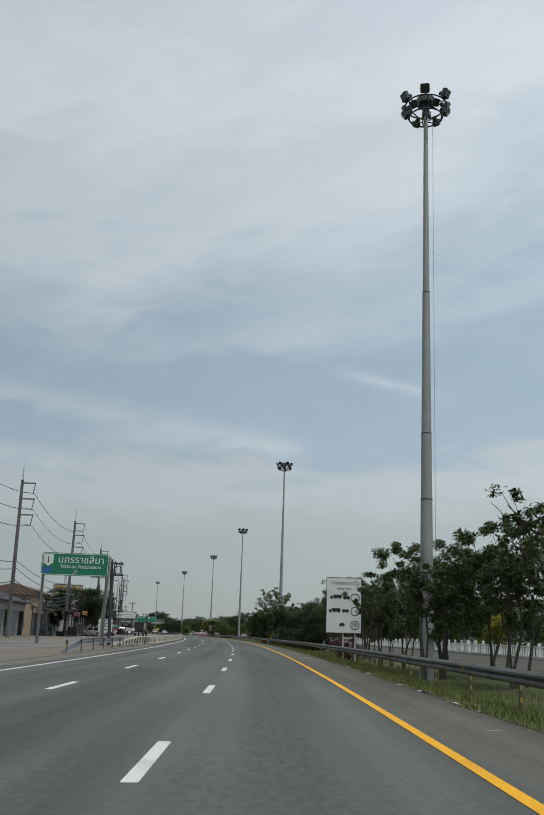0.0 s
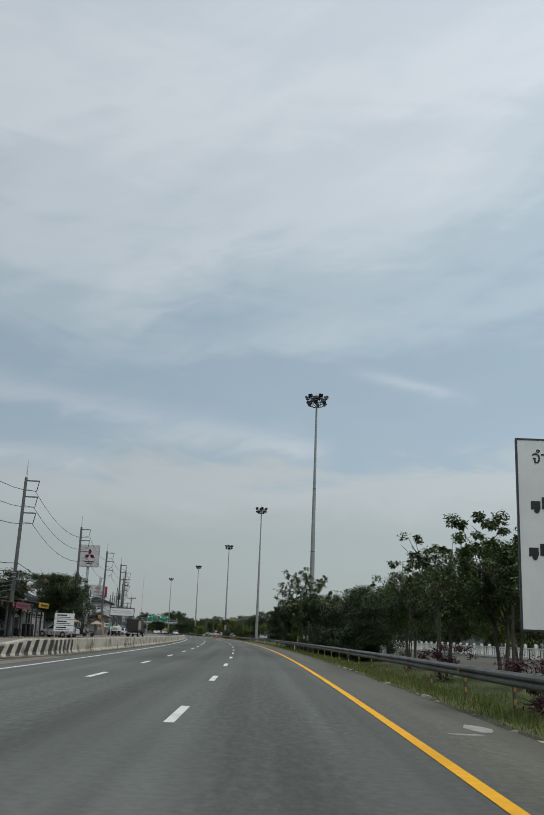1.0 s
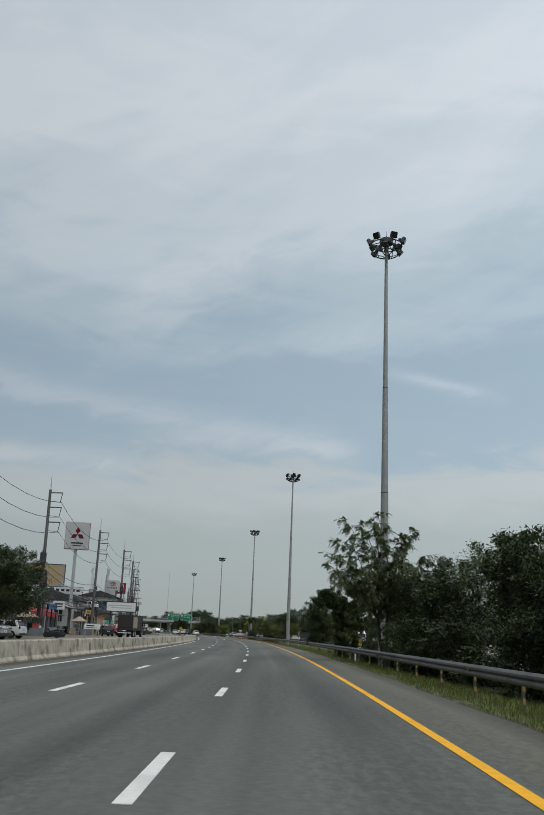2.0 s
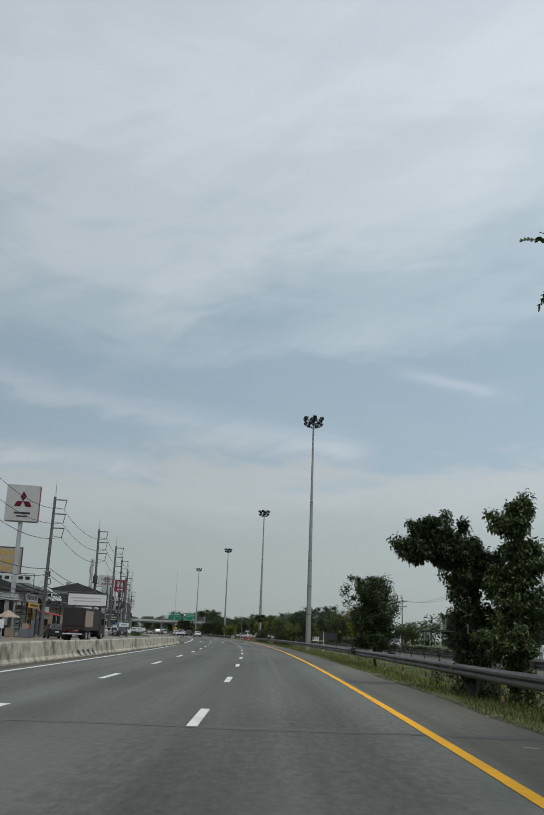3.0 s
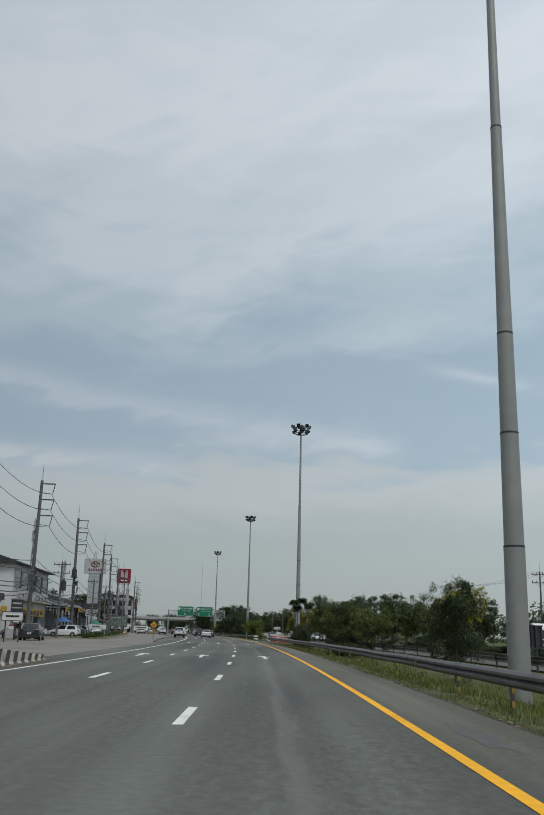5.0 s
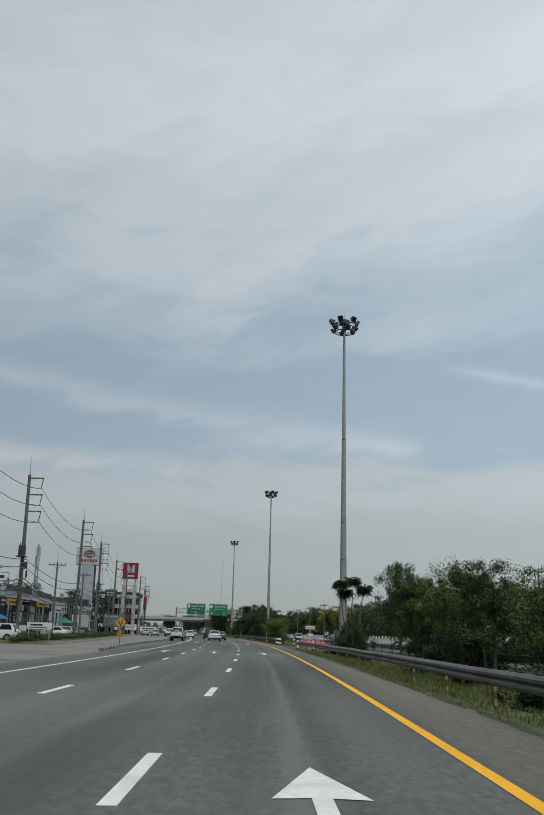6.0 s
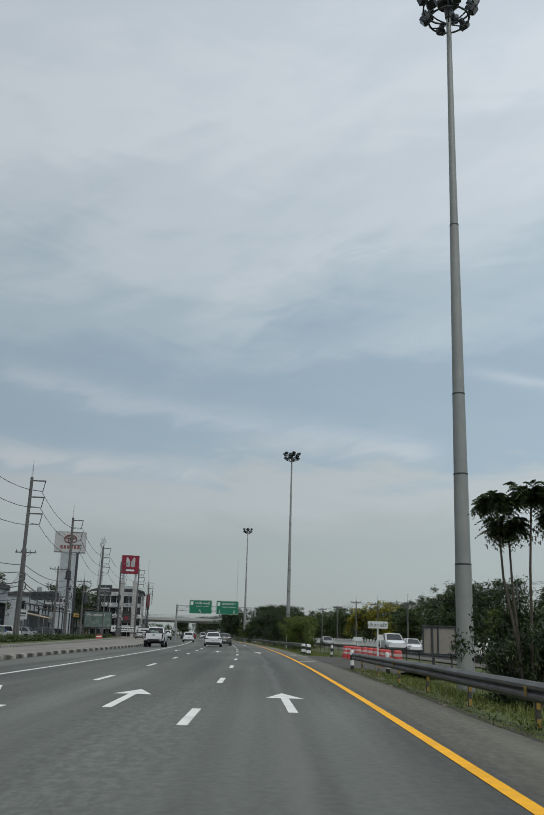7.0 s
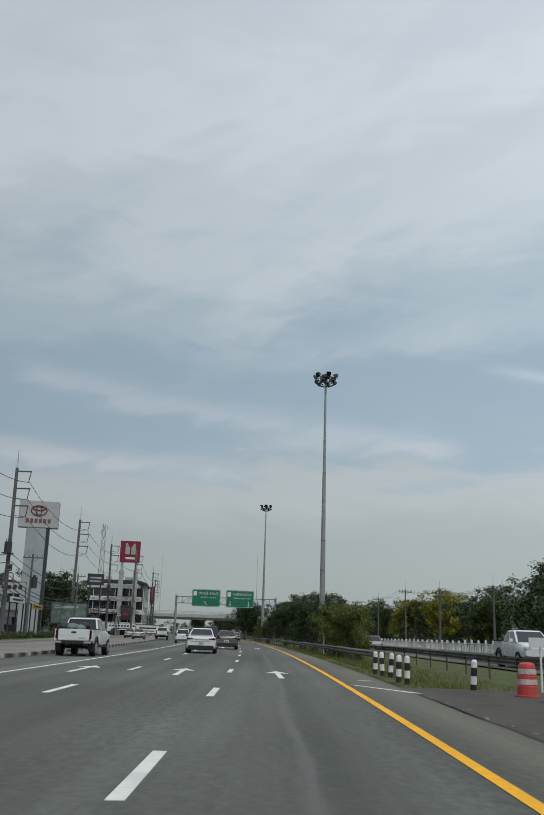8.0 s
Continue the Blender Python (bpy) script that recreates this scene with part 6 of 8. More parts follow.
# red board with a white emblem on two legs
t = thing("showroom_board", "white board and dark emblem panel between the pylon legs", "sign", spot(534.2, -24.4, 0, 4))
bm = bmesh.new()
block(bm, -0.6, 0, 2.0, 7.4, 0.2, 1.5, bevel=0.02)
pw = part("board", bm, SIGN_WHITE, t)
bm = bmesh.new()
for i in range(9):
    block(bm, -3.6 + 0.72 * i, -0.11, 2.25, 0.5, 0.02, 0.4)
block(bm, -0.6, -0.11, 1.6, 5.2, 0.02, 0.18)
part("lettering_bar", bm, SIGN_BLACK, pw)
bm = bmesh.new()
block(bm, -0.1, 0.1, 5.5, 2.5, 0.2, 3.6, bevel=0.02)
pd = part("panel", bm, TRUCK_BROWN, t)
bm = bmesh.new()
block(bm, -0.1, -0.01, 5.2, 1.1, 0.02, 1.1)
part("emblem", bm, SIGN_RED, pd)
for x in (-3.6, -1.5, 1.2, 2.6):
    bm = bmesh.new()
    block(bm, x, 0.25, 1.8 if abs(x) > 2 else 3.5, 0.14, 0.14, 3.8 if abs(x) > 2 else 7.2)
    part("post", bm, DARK_STEEL, t)
# red banner on a pole
t = thing("banner", "red cloth banner on a tall pole", "banner", spot(556, -19.4, 0, 4))
bm = bmesh.new()
rod(bm, (0, 0, -0.1), (0, 0, 13.6), 0.10, 0.06, 8)
part("pole", bm, GALV, t)
bm = bmesh.new()
block(bm, 0.6, 0, 11.0, 1.1, 0.05, 4.2, bevel=0.01)
part("cloth", bm, SIGN_RED, t)

t, b = pylon(spot(535, -24.4, 0, 4), [(-2.5, -1.3, 16.0, WALL_PALE, 1.2), (1.1, 2.3, 16.0, WALL_PALE, 1.2)], (-2.6, 2.5, 18.0, 23.4, 1.2), SIGN_RED, None, "red showroom pylon sign with a white emblem on two grey legs")
bm = bmesh.new()
for sx in (-1, 1):
    v = [bm.verts.new((sx * x, -0.63, z)) for x, z in ((0.15, 20.0), (1.3, 20.0), (1.3, 22.6), (0.9, 22.9), (0.15, 21.6))]
    bm.faces.new(v if sx > 0 else v[::-1])
bmesh.ops.solidify(bm, geom=bm.faces[:], thickness=0.02)
block(bm, 0, -0.62, 19.0, 2.4, 0.03, 0.5)
part("emblem", bm, SIGN_WHITE, b)
for sx in (-1.9, 1.7):
    bm = bmesh.new()
    rod(bm, (sx, 0, 15.8), (sx + 0.1, 0, 18.2), 0.35, 0.25, 8)
    part("stem", bm, PANEL_GREY, t)

# ---------------------------------------------------------------- bollards, barriers of the closed gap
def bollard():
    t = thing("bollard", "round concrete bollard with black and white bands", "bollard", group="bollards by the gap")
    for i in range(4):
        bm = bmesh.new()
        z0 = -0.08 + 0.255 * i
        if i < 3:
            rod(bm, (0, 0, z0), (0, 0, z0 + 0.255), 0.085, 0.083, 12)
        else:
            rod(bm, (0, 0, z0), (0, 0, z0 + 0.18), 0.083, 0.078, 12)
            rod(bm, (0, 0, z0 + 0.18), (0, 0, z0 + 0.235), 0.078, 0.04, 12)
        part("band", bm, BLACK_PAINT if i % 2 == 0 else WHITE_PAINT, t) if i < 3 else part("cap", bm, WHITE_PAINT, t)
    return t


src = bollard()
for i, (s, lat, tilt) in enumerate(((339.7, 4.02, 2), (338.5, 4.10, -3), (337.4, 4.21, 4), (334.1, 3.96, 2), (333.1, 4.05, -1), (330.8, 5.36, -6), (307.0, 3.93, 2), (304.2, 5.0, 3))):
    m = spot(s, lat, -0.02, i * 40) @ Matrix.Rotation(radians(tilt), 4, "X") @ Matrix.Diagonal((0.95, 0.95, 0.82, 1))
    if i == 0:
        src.matrix_world = m
    else:
        copy_thing(src, Matrix()).matrix_world = m


DRUM_RED = material("drum_red", (0.50, 0.060, 0.055), 0.6, vary=0.2, scale=5, second=(0.36, 0.07, 0.06), amount=0.7, big=1.3)
DRUM_BAND = material("drum_band", (0.52, 0.42, 0.40), 0.6, vary=0.25, scale=6, second=(0.40, 0.24, 0.22), amount=0.7, big=2.0)


def traffic_drum():
    t = thing("traffic_drum", "red plastic traffic drum with pale reflective bands", "traffic drum", group="red drums closing the gap")
    rows = [(0.0, 0.26), (0.05, 0.26), (0.06, 0.225), (0.24, 0.215), (0.25, 0.205), (0.44, 0.198), (0.45, 0.19), (0.62, 0.183), (0.68, 0.17), (0.72, 0.10)]
    bm = bmesh.new()
    rings = [[bm.verts.new((r * math.cos(k * math.pi / 7), r * math.sin(k * math.pi / 7), z)) for k in range(14)] for z, r in rows]
    for a, b in zip(rings, rings[1:]):
        for k in range(14):
            bm.faces.new((a[k], a[(k + 1) % 14], b[(k + 1) % 14], b[k]))
    bm.faces.new(rings[0][::-1]), bm.faces.new(rings[-1])
    body = part("body", bm, DRUM_RED, t, smooth=False)
    for z, r in ((0.27, 0.212), (0.48, 0.197)):
        bm = bmesh.new()
        rod(bm, (0, 0, z), (0, 0, z + 0.11), r, r - 0.006, 14)
        part("band", bm, DRUM_BAND, body)
    return t


src = traffic_drum()
for i, (s, lat, tilt) in enumerate(((328.6, 6.1, 0), (326.6, 6.12, 3), (324.4, 6.1, -2), (322.6, 6.12, 1), (320.9, 6.32, 4), (318.4, 6.22, -3), (316.4, 6.31, 2), (313.3, 6.15, 0), (311.4, 6.05, -4), (309.9, 6.3, 2))):
    m = spot(s, lat, -0.04, i * 31) @ Matrix.Rotation(radians(tilt), 4, "Y") @ Matrix.Diagonal((1.08, 1.08, 1.1, 1))
    if i == 0:
        src.matrix_world = m
    else:
        copy_thing(src, Matrix()).matrix_world = m

# white reflector posts on the median edge
for s, lat, tall in ((372, 4.9, 1.0), (132.6, 5.35, 0.42)):
    t = thing("marker_post", "slim white marker post on the median", "post", spot(s, lat, -0.4) @ Matrix.Diagonal((1, 1, tall, 1)))
    bm = bmesh.new()
    block(bm, 0, 0, 0.9, 0.09, 0.06, 1.9, bevel=0.01)
    part("post", bm, WHITE_PAINT, t)
    bm = bmesh.new()
    block(bm, 0, -0.034, 1.65, 0.07, 0.008, 0.16)
    part("reflector", bm, YELLOW_PAINT, t)

# a round sign seen from behind, facing the opposite road
t = thing("round_sign", "back of a round dark road sign on a pale post", "road sign", spot(217, 8.45, -0.4))
bm = bmesh.new()
rod(bm, (0, 0, 0), (0, 0, 2.2), 0.045, 0.045, 8)
part("post", bm, SIGN_GREY, t)
bm = bmesh.new()
rod(bm, (0, 0.06, 1.80), (0, 0.075, 1.80), 0.39, 0.39, 28)
d = part("disc", bm, DARK_STEEL, t, "dark sheet metal back")
bm = bmesh.new()
for z in (1.62, 1.98):
    block(bm, 0, 0.045, z, 0.5, 0.025, 0.04)
part("bracket", bm, RAIL_POST, d)

# two yellow discs over a small plate on a post
t = thing("warning_sign", "small post with two yellow warning discs over a white plate", "road sign", spot(134.0, 5.8, -0.35))
bm = bmesh.new()
rod(bm, (0, 0.03, -0.2), (0, 0.03, 1.55), 0.03, 0.03, 8)
part("post", bm, DARK_STEEL, t)
for z in (1.18, 1.42):
    bm = bmesh.new()
    rod(bm, (0, -0.01, z), (0, 0.01, z), 0.105, 0.105, 18)
    d = part("disc", bm, YELLOW_PAINT, t)
    bm = bmesh.new()
    block(bm, 0, -0.014, z, 0.03, 0.006, 0.10)
    part("symbol", bm, SIGN_BLACK, d)
bm = bmesh.new()
block(bm, 0, 0, 0.88, 0.24, 0.02, 0.26)
pl = part("plate", bm, SIGN_WHITE, t)
bm = bmesh.new()
block(bm, 0, -0.013, 0.93, 0.16, 0.006, 0.06), block(bm, 0, -0.013, 0.82, 0.16, 0.006, 0.05)
part("lettering_bar", bm, SIGN_BLACK, pl)


def sign_back(m, w, z0, z1, label, mat):
    """The plain back of a board that faces the other carriageway."""
    t = thing("road_sign_back", label, "road sign", m)
    bm = bmesh.new()
    block(bm, 0, 0, (z0 + z1) / 2, w, 0.03, z1 - z0, bevel=0.008)
    b = part("board", bm, mat, t)
    for x in (-w * 0.48, -w * 0.18, w * 0.18, w * 0.48):
        bm = bmesh.new()
        block(bm, x, -0.05, (z0 + z1) / 2, 0.05, 0.06, z1 - z0)
        part("stiffener", bm, DARK_STEEL, b)
    for z in (z0, z1):
        bm = bmesh.new()
        block(bm, 0, -0.05, z, w + 0.06, 0.06, 0.05)
        part("frame", bm, DARK_STEEL, b)
    for x in (-w * 0.3, w * 0.3):
        bm = bmesh.new()
        block(bm, x, -0.09, z1 * 0.5 - 0.15, 0.07, 0.06, z1 + 0.3)
        part("post", bm, DARK_STEEL, t)


sign_back(spot(309.2, 8.4, -0.1), 2.2, 0.75, 1.95, "dusty back of a board facing the other road", material("dusty_board", (0.25, 0.225, 0.20), 0.8, vary=0.12, scale=3, second=(0.15, 0.13, 0.11), amount=0.6, big=0.8))
sign_back(spot(230, 11.0, -0.1), 1.35, 1.0, 1.85, "dark back of a small road sign on the far verge", DARK_STEEL)

# ---------------------------------------------------------------- overpass across the road ahead
# paler and bluer than the other concrete: distance haze put into the colour
BRIDGE_CONCRETE = material("bridge_concrete", (0.40, 0.41, 0.40), 0.9, vary=0.1, scale=1.0, second=(0.26, 0.265, 0.26), amount=0.6, big=0.12)
t = thing("overpass", "long grey concrete overpass crossing the highway", "bridge", spot(600, 0, 0, 3))
bm = bmesh.new()
prism(bm, [(-5.0, 5.9), (5.0, 5.9), (5.0, 6.3), (-5.0, 6.3)], -90, 80, "x")
part("deck", bm, BRIDGE_CONCRETE, t)
for y in (-3.4, -1.1, 1.1, 3.4):
    bm = bmesh.new()
    block(bm, -5, y, 5.55, 170, 0.6, 0.7)
    part("girder", bm, BRIDGE_CONCRETE, t)
for y in (-4.9, 4.9):
    bm = bmesh.new()
    block(bm, -5, y, 6.6, 170, 0.25, 0.6)
    part("parapet", bm, BRIDGE_CONCRETE, t)
bm = bmesh.new()
for i in range(58):
    rod(bm, (-88 + 2.9 * i, -4.9, 6.9), (-88 + 2.9 * i, -4.9, 7.7), 0.04, 0.04, 5)
for z in (7.3, 7.7):
    rod(bm, (-88, -4.9, z), (78, -4.9, z), 0.05, 0.05, 5)
part("handrail", bm, GALV, t)
for x in (-62, -38, -19, 9, 30, 54):
    for y in (-2.5, 2.5):
        bm = bmesh.new()
        rod(bm, (x, y, -0.1), (x, y, 4.6), 0.6, 0.6, 14)
        part("pier", bm, BRIDGE_CONCRETE, t)
    bm = bmesh.new()
    block(bm, x, 0, 4.85, 1.3, 9.4, 0.7, bevel=0.08)
    part("pier_cap", bm, BRIDGE_CONCRETE, t)


# ---------------------------------------------------------------- towers far off
def lattice_tower(m, h, w, label):
    t = thing("lattice_tower", label, "tower", m)
    bm = bmesh.new()
    c = [(-1, -1), (1, -1), (1, 1), (-1, 1)]
    k = max(6, int(h / 3))
    for i in range(k):
        f0, f1 = 1 - 0.7 * i / k, 1 - 0.7 * (i + 1) / k
        z0, z1 = h * i / k, h * (i + 1) / k
        for j in range(4):
            a, b2 = c[j], c[(j + 1) % 4]
            rod(bm, (a[0] * w * f0, a[1] * w * f0, z0), (a[0] * w * f1, a[1] * w * f1, z1), 0.06, 0.06, 4)
            rod(bm, (a[0] * w * f0, a[1] * w * f0, z0), (b2[0] * w * f1, b2[1] * w * f1, z1), 0.035, 0.035, 4)
            rod(bm, (b2[0] * w * f0, b2[1] * w * f0, z0), (a[0] * w * f1, a[1] * w * f1, z1), 0.035, 0.035, 4)
            rod(bm, (a[0] * w * f0, a[1] * w * f0, z0), (b2[0] * w * f0, b2[1] * w * f0, z0), 0.03, 0.03, 4)
    part("frame", bm, GALV, t)
    for i in range(6):
        bm = bmesh.new()
        a = i * 1.05
        block(bm, math.cos(a) * w * 0.7, math.sin(a) * w * 0.7, h - 1.2 - (i % 2) * 1.6, 0.28, 0.2, 1.5)
        part("antenna", bm, SIGN_GREY, t)


lattice_tower(spot(600, -36.8, 0), 35, 1.3, "grey steel lattice telecom tower with panel antennas")
lattice_tower(spot(330, -30.8, 0), 17.4, 0.5, "slim steel lattice mast with panel antennas behind the shops")
lattice_tower(spot(378, -32.6, 0), 14.5, 0.4, "slim steel lattice mast among the showrooms")
for s, lat, h in ((900, 60, 55), (860, -8, 48), (880, -60, 40)):
    t = thing("radio_mast", "very thin guyed radio mast in the distance", "tower", spot(s, lat, 0))
    bm = bmesh.new()
    rod(bm, (0, 0, 0), (0, 0, h), 0.22, 0.10, 5)
    part("mast", bm, SIGN_GREY, t)


# ---------------------------------------------------------------- vehicles (front towards +y)
def hull(sections):
    """A body lofted through sections (y, half width, z low, z high, shoulder)."""
    bm = bmesh.new()
    rings = []
    for y, w, z0, z1, sh in sections:
        h = z1 - z0
        half = [(w * 0.80, z0), (w * 0.97, z0 + h * 0.10), (w, z0 + h * 0.45), (w * 0.985, z0 + h * 0.72), (w * sh, z0 + h * 0.93), (w * sh * 0.86, z1)]
        ring = [bm.verts.new((x, y, z)) for x, z in half] + [bm.verts.new((-x, y, z)) for x, z in half[::-1]]
        rings.append(ring)
    k = len(rings[0])
    for a, b in zip(rings, rings[1:]):
        for j in range(k):
            bm.faces.new((a[j], a[(j + 1) % k], b[(j + 1) % k], b[j]))
    bm.faces.new(rings[0]), bm.faces.new(rings[-1][::-1])
    bmesh.ops.recalc_face_normals(bm, faces=bm.faces[:])
    return bm


def quad_panel(name, corners, mat, parent, inset=0.0, lift=0.012, label=""):
    """A thin panel on a slanted face given by four corners; inset as a share of its size."""
    c = sum((Vector(p) for p in corners), Vector()) / 4
    p = [c + (Vector(q) - c) * (1 - inset) for q in corners]
    n = (p[1] - p[0]).cross(p[3] - p[0]).normalized()
    bm = bmesh.new()
    a = [bm.verts.new(q - n * 0.01) for q in p]
    b = [bm.verts.new(q + n * lift) for q in p]
    bm.faces.new(b), bm.faces.new(a[::-1])
    for i in range(4):
        bm.faces.new((a[i], a[(i + 1) % 4], b[(i + 1) % 4], b[i]))
    return part(name, bm, mat, parent, label)


def wheel(t, x, y, r, w):
    bm = bmesh.new()
    rod(bm, (x - w / 2, y, r), (x + w / 2, y, r), r, r, 20)
    wh = part("wheel", bm, RUBBER, t)
    if r < 0.4:
        bm = bmesh.new()
        rod(bm, (x - w * 0.1, y, r), (x + (w / 2 + 0.006 if x > 0 else -w / 2 - 0.006), y, r), r * 1.13, r * 1.13, 20)
        part("wheel_arch", bm, PLASTIC_BLACK, t)
    bm = bmesh.new()
    sx = 1 if x > 0 else -1
    rod(bm, (x + sx * (w / 2 - 0.02), y, r), (x + sx * (w / 2 + 0.012), y, r), r * 0.66, r * 0.60, 14)
    part("rim", bm, GALV, wh)


def cabin(t, paint, y0, y1, y2, y3, z0, z1, w0, w1, split=0.52):
    """Greenhouse: y0..y1 at the belt, y2..y3 at the roof (rear to front)."""
    base = [(-w0, y0, z0), (w0, y0, z0), (w0, y1, z0), (-w0, y1, z0)]
    top = [(-w1, y2, z1), (w1, y2, z1), (w1, y3, z1), (-w1, y3, z1)]
    bm = bmesh.new()
    b = [bm.verts.new(p) for p in base]
    u = [bm.verts.new(p) for p in top]
    mid = [bm.verts.new((x * 0.9, y + (0.1 if y < 0 else -0.1), z + 0.045)) for x, y, z in top]
    for i in range(4):
        bm.faces.new((b[i], b[(i + 1) % 4], u[(i + 1) % 4], u[i]))
        bm.faces.new((u[i], u[(i + 1) % 4], mid[(i + 1) % 4], mid[i]))
    bm.faces.new(mid), bm.faces.new(b[::-1])
    bmesh.ops.recalc_face_normals(bm, faces=bm.faces[:])
    bmesh.ops.bevel(bm, geom=bm.edges[:], offset=0.035, segments=2, affect="EDGES")
    part("cabin", bm, paint, t, smooth=True)
    quad_panel("rear_window", (base[0], base[1], top[1], top[0]), GLASS_DARK, t, 0.09)
    quad_panel("windscreen", (base[2], base[3], top[3], top[2]), GLASS_DARK, t, 0.10)
    for sx in (1, -1):
        p = [(sx * w0, y0, z0), (sx * w0, y1, z0), (sx * w1, y3, z1), (sx * w1, y2, z1)]
        L = lambda a, c, f: Vector(a).lerp(Vector(c), f)
        for f0, f1 in ((0.06, split - 0.02), (split + 0.02, 0.94)):
            q = [L(p[0], p[1], f0), L(p[0], p[1], f1), L(p[3], p[2], f1), L(p[3], p[2], f0)]
            if sx < 0:
                q = [q[1], q[0], q[3], q[2]]
            quad_panel("side_window", q, GLASS_DARK, t, 0.12)


def plate_and_lamps(t, w, yr, zl, zp, wide=0.34, high=0.14, front_y=None, front_z=0.68):
    bm = bmesh.new()
    block(bm, 0, yr - 0.012, zp, 0.34, 0.02, 0.15)
    pl = part("number_plate", bm, SIGN_WHITE, t)
    bm = bmesh.new()
    block(bm, 0, yr - 0.024, zp, 0.22, 0.006, 0.05)
    part("plate_bar", bm, SIGN_BLACK, pl)
    for sx in (-1, 1):
        bm = bmesh.new()
        block(bm, sx * (w - wide / 2 - 0.03), yr + 0.03, zl, wide, 0.10, high, bevel=0.025)
        part("tail_light", bm, LAMP_RED, t)
        if front_y is not None:
            bm = bmesh.new()
            block(bm, sx * (w - 0.24), front_y - 0.06, front_z, 0.36, 0.16, 0.13, bevel=0.03)
            part("headlight", bm, LAMP_CLEAR, t)
    return pl


def trim_block(t, name, mat, *args, label="", **kw):
    bm = bmesh.new()
    block(bm, *args, **kw)
    return part(name, bm, mat, t, label)


def sedan(name, label, paint, m, length=4.45, w=0.89, high=1.45, group="cars on the highway"):
    t = thing(name, label, "car", m, group)
    h = length / 2
    body = hull([(-h, w * 0.86, 0.36, 0.86, 0.90), (-h + 0.10, w * 0.95, 0.24, 0.99, 0.88), (-h + 0.55, w, 0.20, 1.03, 0.90), (-0.6, w, 0.18, 0.98, 0.94), (0.5, w, 0.18, 0.96, 0.94), (h - 0.9, w * 0.98, 0.20, 0.86, 0.88), (h - 0.25, w * 0.92, 0.24, 0.74, 0.86), (h, w * 0.80, 0.34, 0.62, 0.84)])
    part("body", body, paint, t, smooth=True)
    cabin(t, paint, -h + 0.28, 1.12, -h + 1.05, 0.28, 0.93, high - 0.045, w * 0.86, w * 0.66)
    trim_block(t, "rear_bumper", PLASTIC_BLACK, 0, -h + 0.02, 0.33, w * 1.74, 0.20, 0.26, bevel=0.05, label="black lower bumper")
    trim_block(t, "boot_lid_line", PLASTIC_BLACK, 0, -h - 0.004, 0.68, w * 1.3, 0.012, 0.016)
    trim_block(t, "chrome_strip", GALV, 0, -h - 0.002, 0.79, w * 0.95, 0.02, 0.035)
    bm = bmesh.new()
    rod(bm, (0.0, -0.55, high + 0.0), (0.0, -0.75, high + 0.10), 0.035, 0.012, 5)
    part("roof_aerial", bm, PLASTIC_BLACK, t)
    trim_block(t, "spoiler", paint, 0, -h + 0.16, 1.035, w * 1.45, 0.18, 0.035, bevel=0.012)
    plate_and_lamps(t, w * 0.99, -h, 0.83, 0.60, 0.40, 0.11, h)
    for sx in (-1, 1):
        for y in (-h + 0.86, h - 0.88):
            wheel(t, sx * (w - 0.09), y, 0.315, 0.21)
        trim_block(t, "mirror", PLASTIC_BLACK, sx * (w + 0.08), 0.62, 1.0, 0.18, 0.12, 0.13, bevel=0.03)
        bm = bmesh.new()
        rod(bm, (sx * 0.42, -h + 0.06, 0.27), (sx * 0.42, -h - 0.06, 0.27), 0.04, 0.04, 10)
        part("exhaust", bm, GALV, t)
    return t


